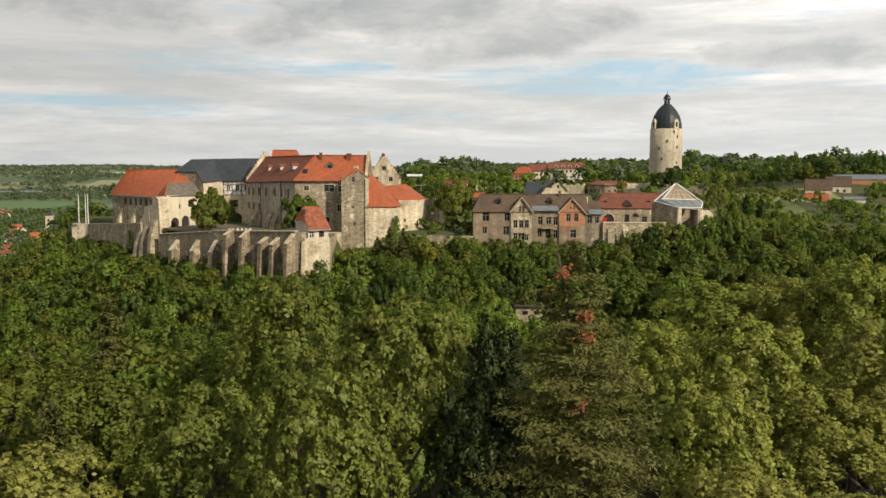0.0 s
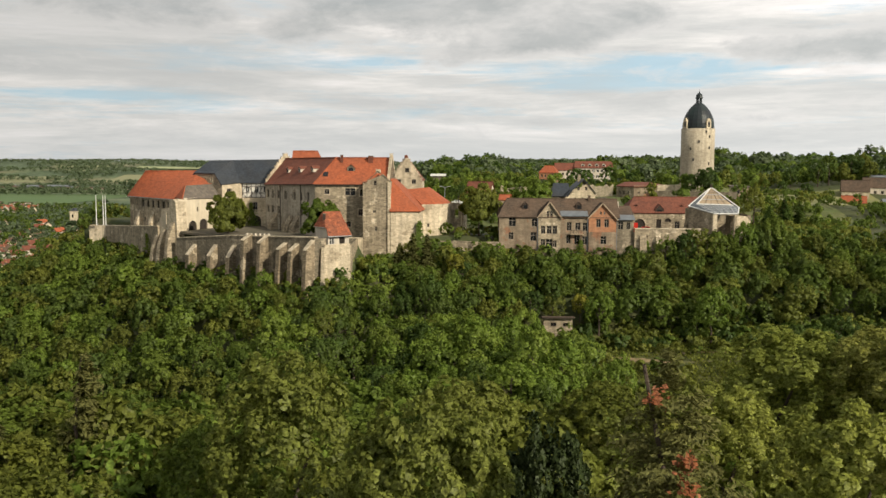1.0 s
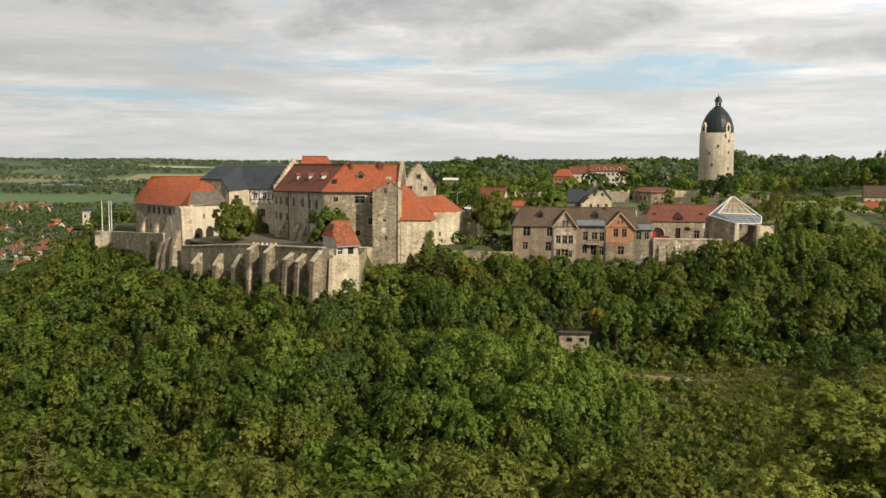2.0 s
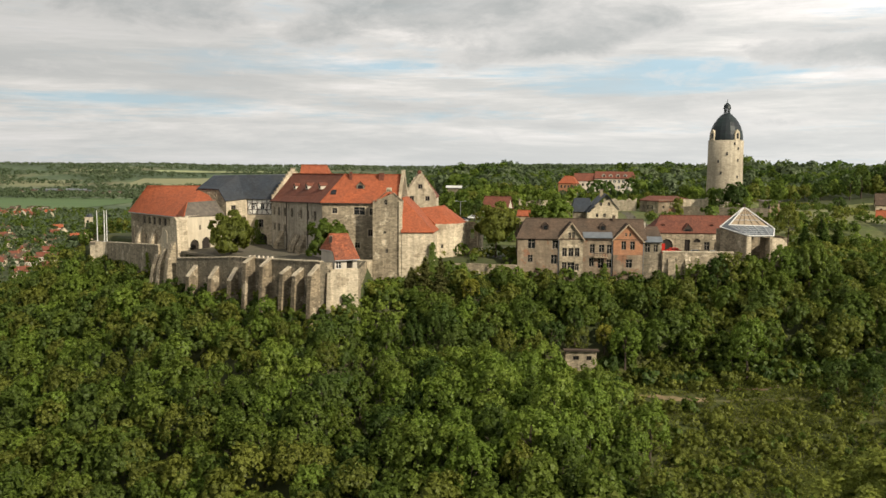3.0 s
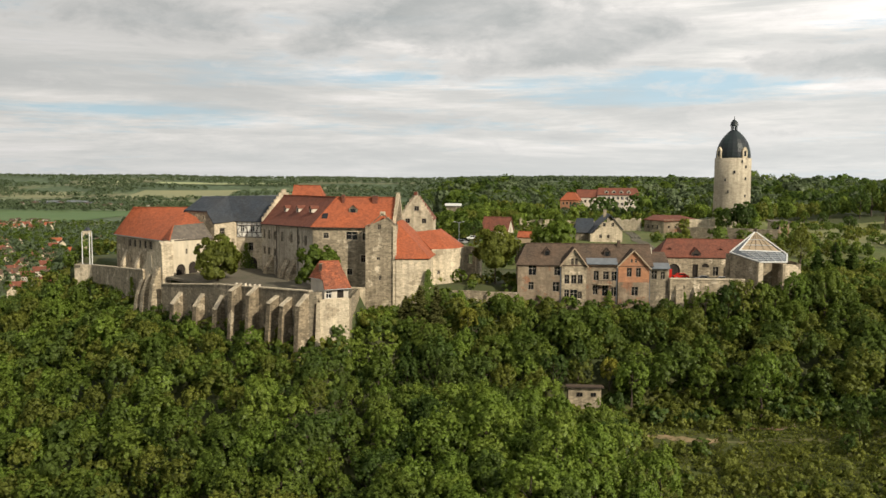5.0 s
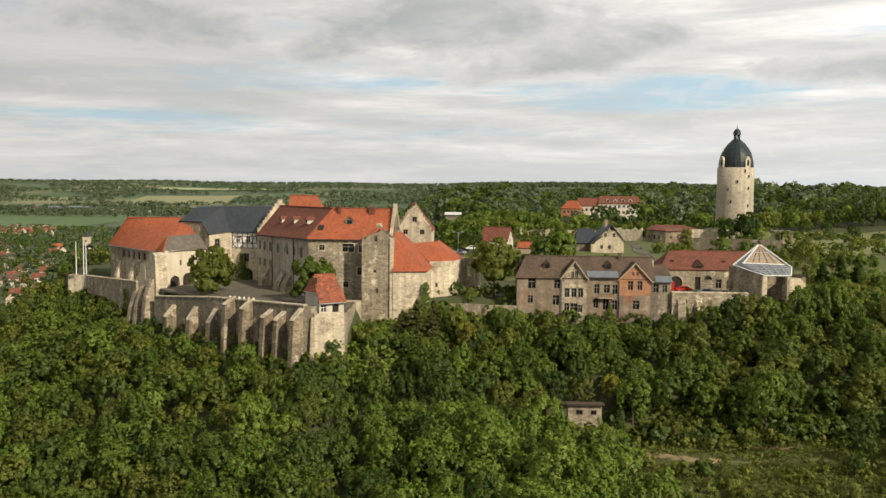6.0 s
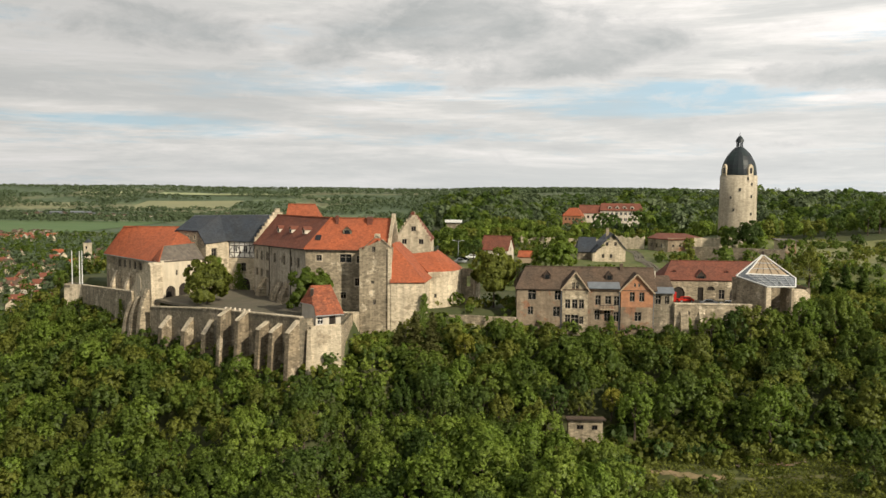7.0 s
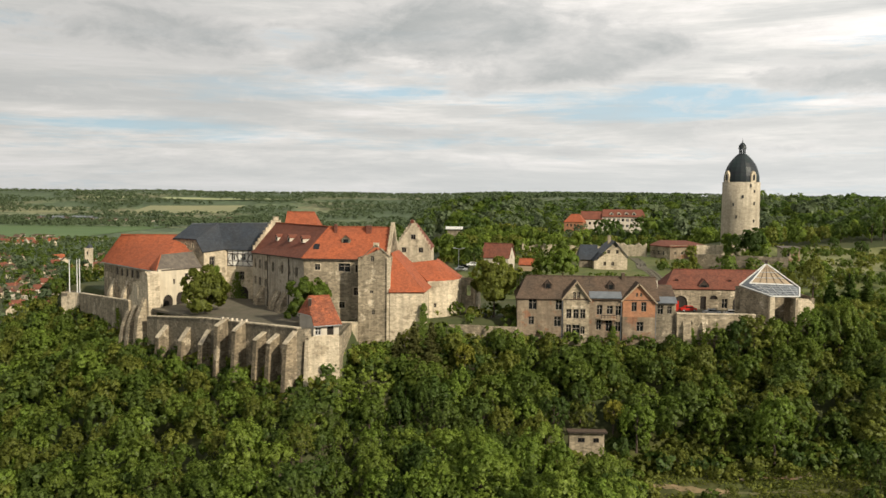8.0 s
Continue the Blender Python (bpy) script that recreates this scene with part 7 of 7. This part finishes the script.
church()
hall = thing("industrial_hall", (-1650, 3080, -80), "long low pale industrial halls on the far valley floor", "hall")
for i in range(4):
    x, y = -1780 + 95 * i, 3040 + 22 * (i % 2)
    z = gz(x, y)
    h = part("hall_body", Mesh().box(x, y, z - 2, x + 80, y + 60, z + 9), ZINC, hall)
    part("hall_roof", Mesh().prism([(x - 1, y - 1, z + 9), (x + 81, y - 1, z + 9), (x + 81, y + 30, z + 13), (x - 1, y + 30, z + 13)], (0, 0, 0.5)), ZINC, hall)
keep_place(hall)

# ---- farmhouses beyond the outer ward ----
for (a, b, dep, z0, ze, zr, wm, rm, nm, words) in (
        ((173.5, 424), (184.5, 420), 9, 2, 8.6, 13.4, STONE_LIGHT, TILE_BROWN, "barn", "stone barn with a brown tiled roof beyond the lawn"),
        ((186.0, 430), (196.5, 426), 9, 4, 10.2, 14.6, PLASTER_WHITE, TILE_BROWN, "farmhouse", "white farmhouse with a brown roof beyond the lawn"),
        ((164.0, 401), (173.0, 397), 7, -2, 4.2, 7.0, PLASTER_WHITE, TILE, "cottage", "low cottage with a bright orange roof in the trees"),
        ((181.0, 398), (190.0, 396), 5, -2, 4.8, 5.8, PLASTER_WHITE, ZINC, "garage", "small white flat-roofed garage among trees"),
        ((196.0, 446), (222.0, 440), 10, 4, 13.2, 15.4, BRICK, ZINC, "hall", "long hall with grey sheet roof and red wall")):
    r, w = gable_house(nm, a, b, dep, z0, ze, zr, wm, rm, words, "house", [(1.6 + 3.0 * i, ze - 3.0, 1.2, 1.4, "two") for i in range(3)])
    keep_place(r)
sig = thing("white_sign_board", (6, 420, 8), "white flat-roofed kiosk on the wooded slope", "kiosk")
part("kiosk_body", Mesh().box(-17.5, 430, 6, -11.5, 434, 14.3), STONE_GREY, sig)
part("kiosk_roof", Mesh().box(-18.2, 429.2, 14.3, -10.8, 434.5, 15.3), FRAME_WHITE, sig)
keep_place(sig)


# ---- cars and bins in the yard ----
def car(x, y, z, turn, paint, label, group="parked cars"):
    root = new("car")
    tagged(root, label, "car", group)
    prof = [(-2.1, 0.35), (-2.15, 0.85), (-1.35, 0.95), (-0.75, 1.42), (0.85, 1.45), (1.55, 0.95), (2.1, 0.85), (2.1, 0.35)]
    body = part("body", Mesh().prism([(u, -0.85, w) for u, w in prof], (0, 1.7, 0)), paint, root)
    for s in (-0.87, 0.83):
        part("side_window", Mesh().prism([(-1.1, s, 0.98), (1.3, s, 0.98), (0.75, s, 1.36), (-0.7, s, 1.36)], (0, 0.04, 0)), GLASS, body)
    part("windscreen", Mesh().prism([(1.5, -0.7, 1.0), (1.5, 0.7, 1.0), (0.92, 0.65, 1.42), (0.92, -0.65, 1.42)], (0.05, 0, 0.04)), GLASS, body)
    for u in (-1.35, 1.35):
        for s in (-0.9, 0.7):
            m = Mesh()
            ring = [(u + 0.33 * math.cos(q), s, 0.33 + 0.33 * math.sin(q)) for q in [6.283 * k / 12 for k in range(12)]]
            w = part("wheel", m.prism(ring, (0, 0.2, 0)), RUBBER, root)
            part("rim", Mesh().prism([(u + 0.2 * math.cos(6.283 * k / 8), s - 0.01, 0.33 + 0.2 * math.sin(6.283 * k / 8)) for k in range(8)], (0, 0.22, 0)), METAL, w)
    root.matrix_basis = pose(x, y, z, 0, 0, turn)
    return root


car(52.6, 271.5, 1.0, 8, CAR_PAINT[0], "red delivery car parked in the coach house yard")
car(57.2, 266.0, 1.0, -6, CAR_PAINT[3], "silver car parked in the coach house yard")
car(61.8, 264.5, 1.0, 170, CAR_PAINT[1], "white car parked in the coach house yard")
for x, y, c, words in ((-7.5, 345, 2, "dark car on the car park behind the chapel"), (-8.0, 336, 3, "silver car on the car park behind the chapel"), (-4.5, 352, 1, "white car on the car park behind the chapel")):
    car(x, y, gz(x, y) + 0.2, 10, CAR_PAINT[c], words)
b = thing("waste_container", (66.4, 271.5, 1.0), "dark teal waste container beside the coach house", "container")
part("bin", Mesh().prism([(65.4, 271, 1.1), (67.6, 271, 1.1), (67.8, 270.9, 2.5), (65.2, 270.9, 2.5)], (0, 1.4, 0)), CAR_PAINT[4], b)
part("lid", Mesh().prism([(65.1, 270.8, 2.5), (67.9, 270.8, 2.5), (67.9, 271.6, 2.8), (65.1, 271.6, 2.8)], (0, 0.9, 0)), CAR_PAINT[4], b)
keep_place(b)
v = thing("fire_cabinet", (49.6, 272, 1.0), "red cabinet beside the arched coach house door", "cabinet")
part("body", Mesh().box(48.9, 271.2, 1.0, 50.2, 272.2, 3.6), CAR_PAINT[0], v)
part("door", Mesh().box(49.0, 271.12, 1.2, 50.1, 271.2, 3.4), CAR_PAINT[0], v)
keep_place(v)
lamp = thing("street_lamp", (-8.8, 338, 6), "double-armed metal street lamp on the car park", "street lamp")
z = gz(-8.8, 338)
part("pole", Mesh().beam((-8.8, 338, z - 0.3), (-8.8, 338, z + 7.6), 0.16), METAL, lamp)
for s in (-1, 1):
    part("arm", Mesh().beam((-8.8, 338, z + 7.5), (-8.8 + 1.6 * s, 338, z + 7.8), 0.1), METAL, lamp)
    part("lamp_head", Mesh().box(-8.8 + 1.6 * s - 0.4, 337.8, z + 7.7, -8.8 + 1.6 * s + 0.4, 338.2, z + 7.9), METAL, lamp)
keep_place(lamp)
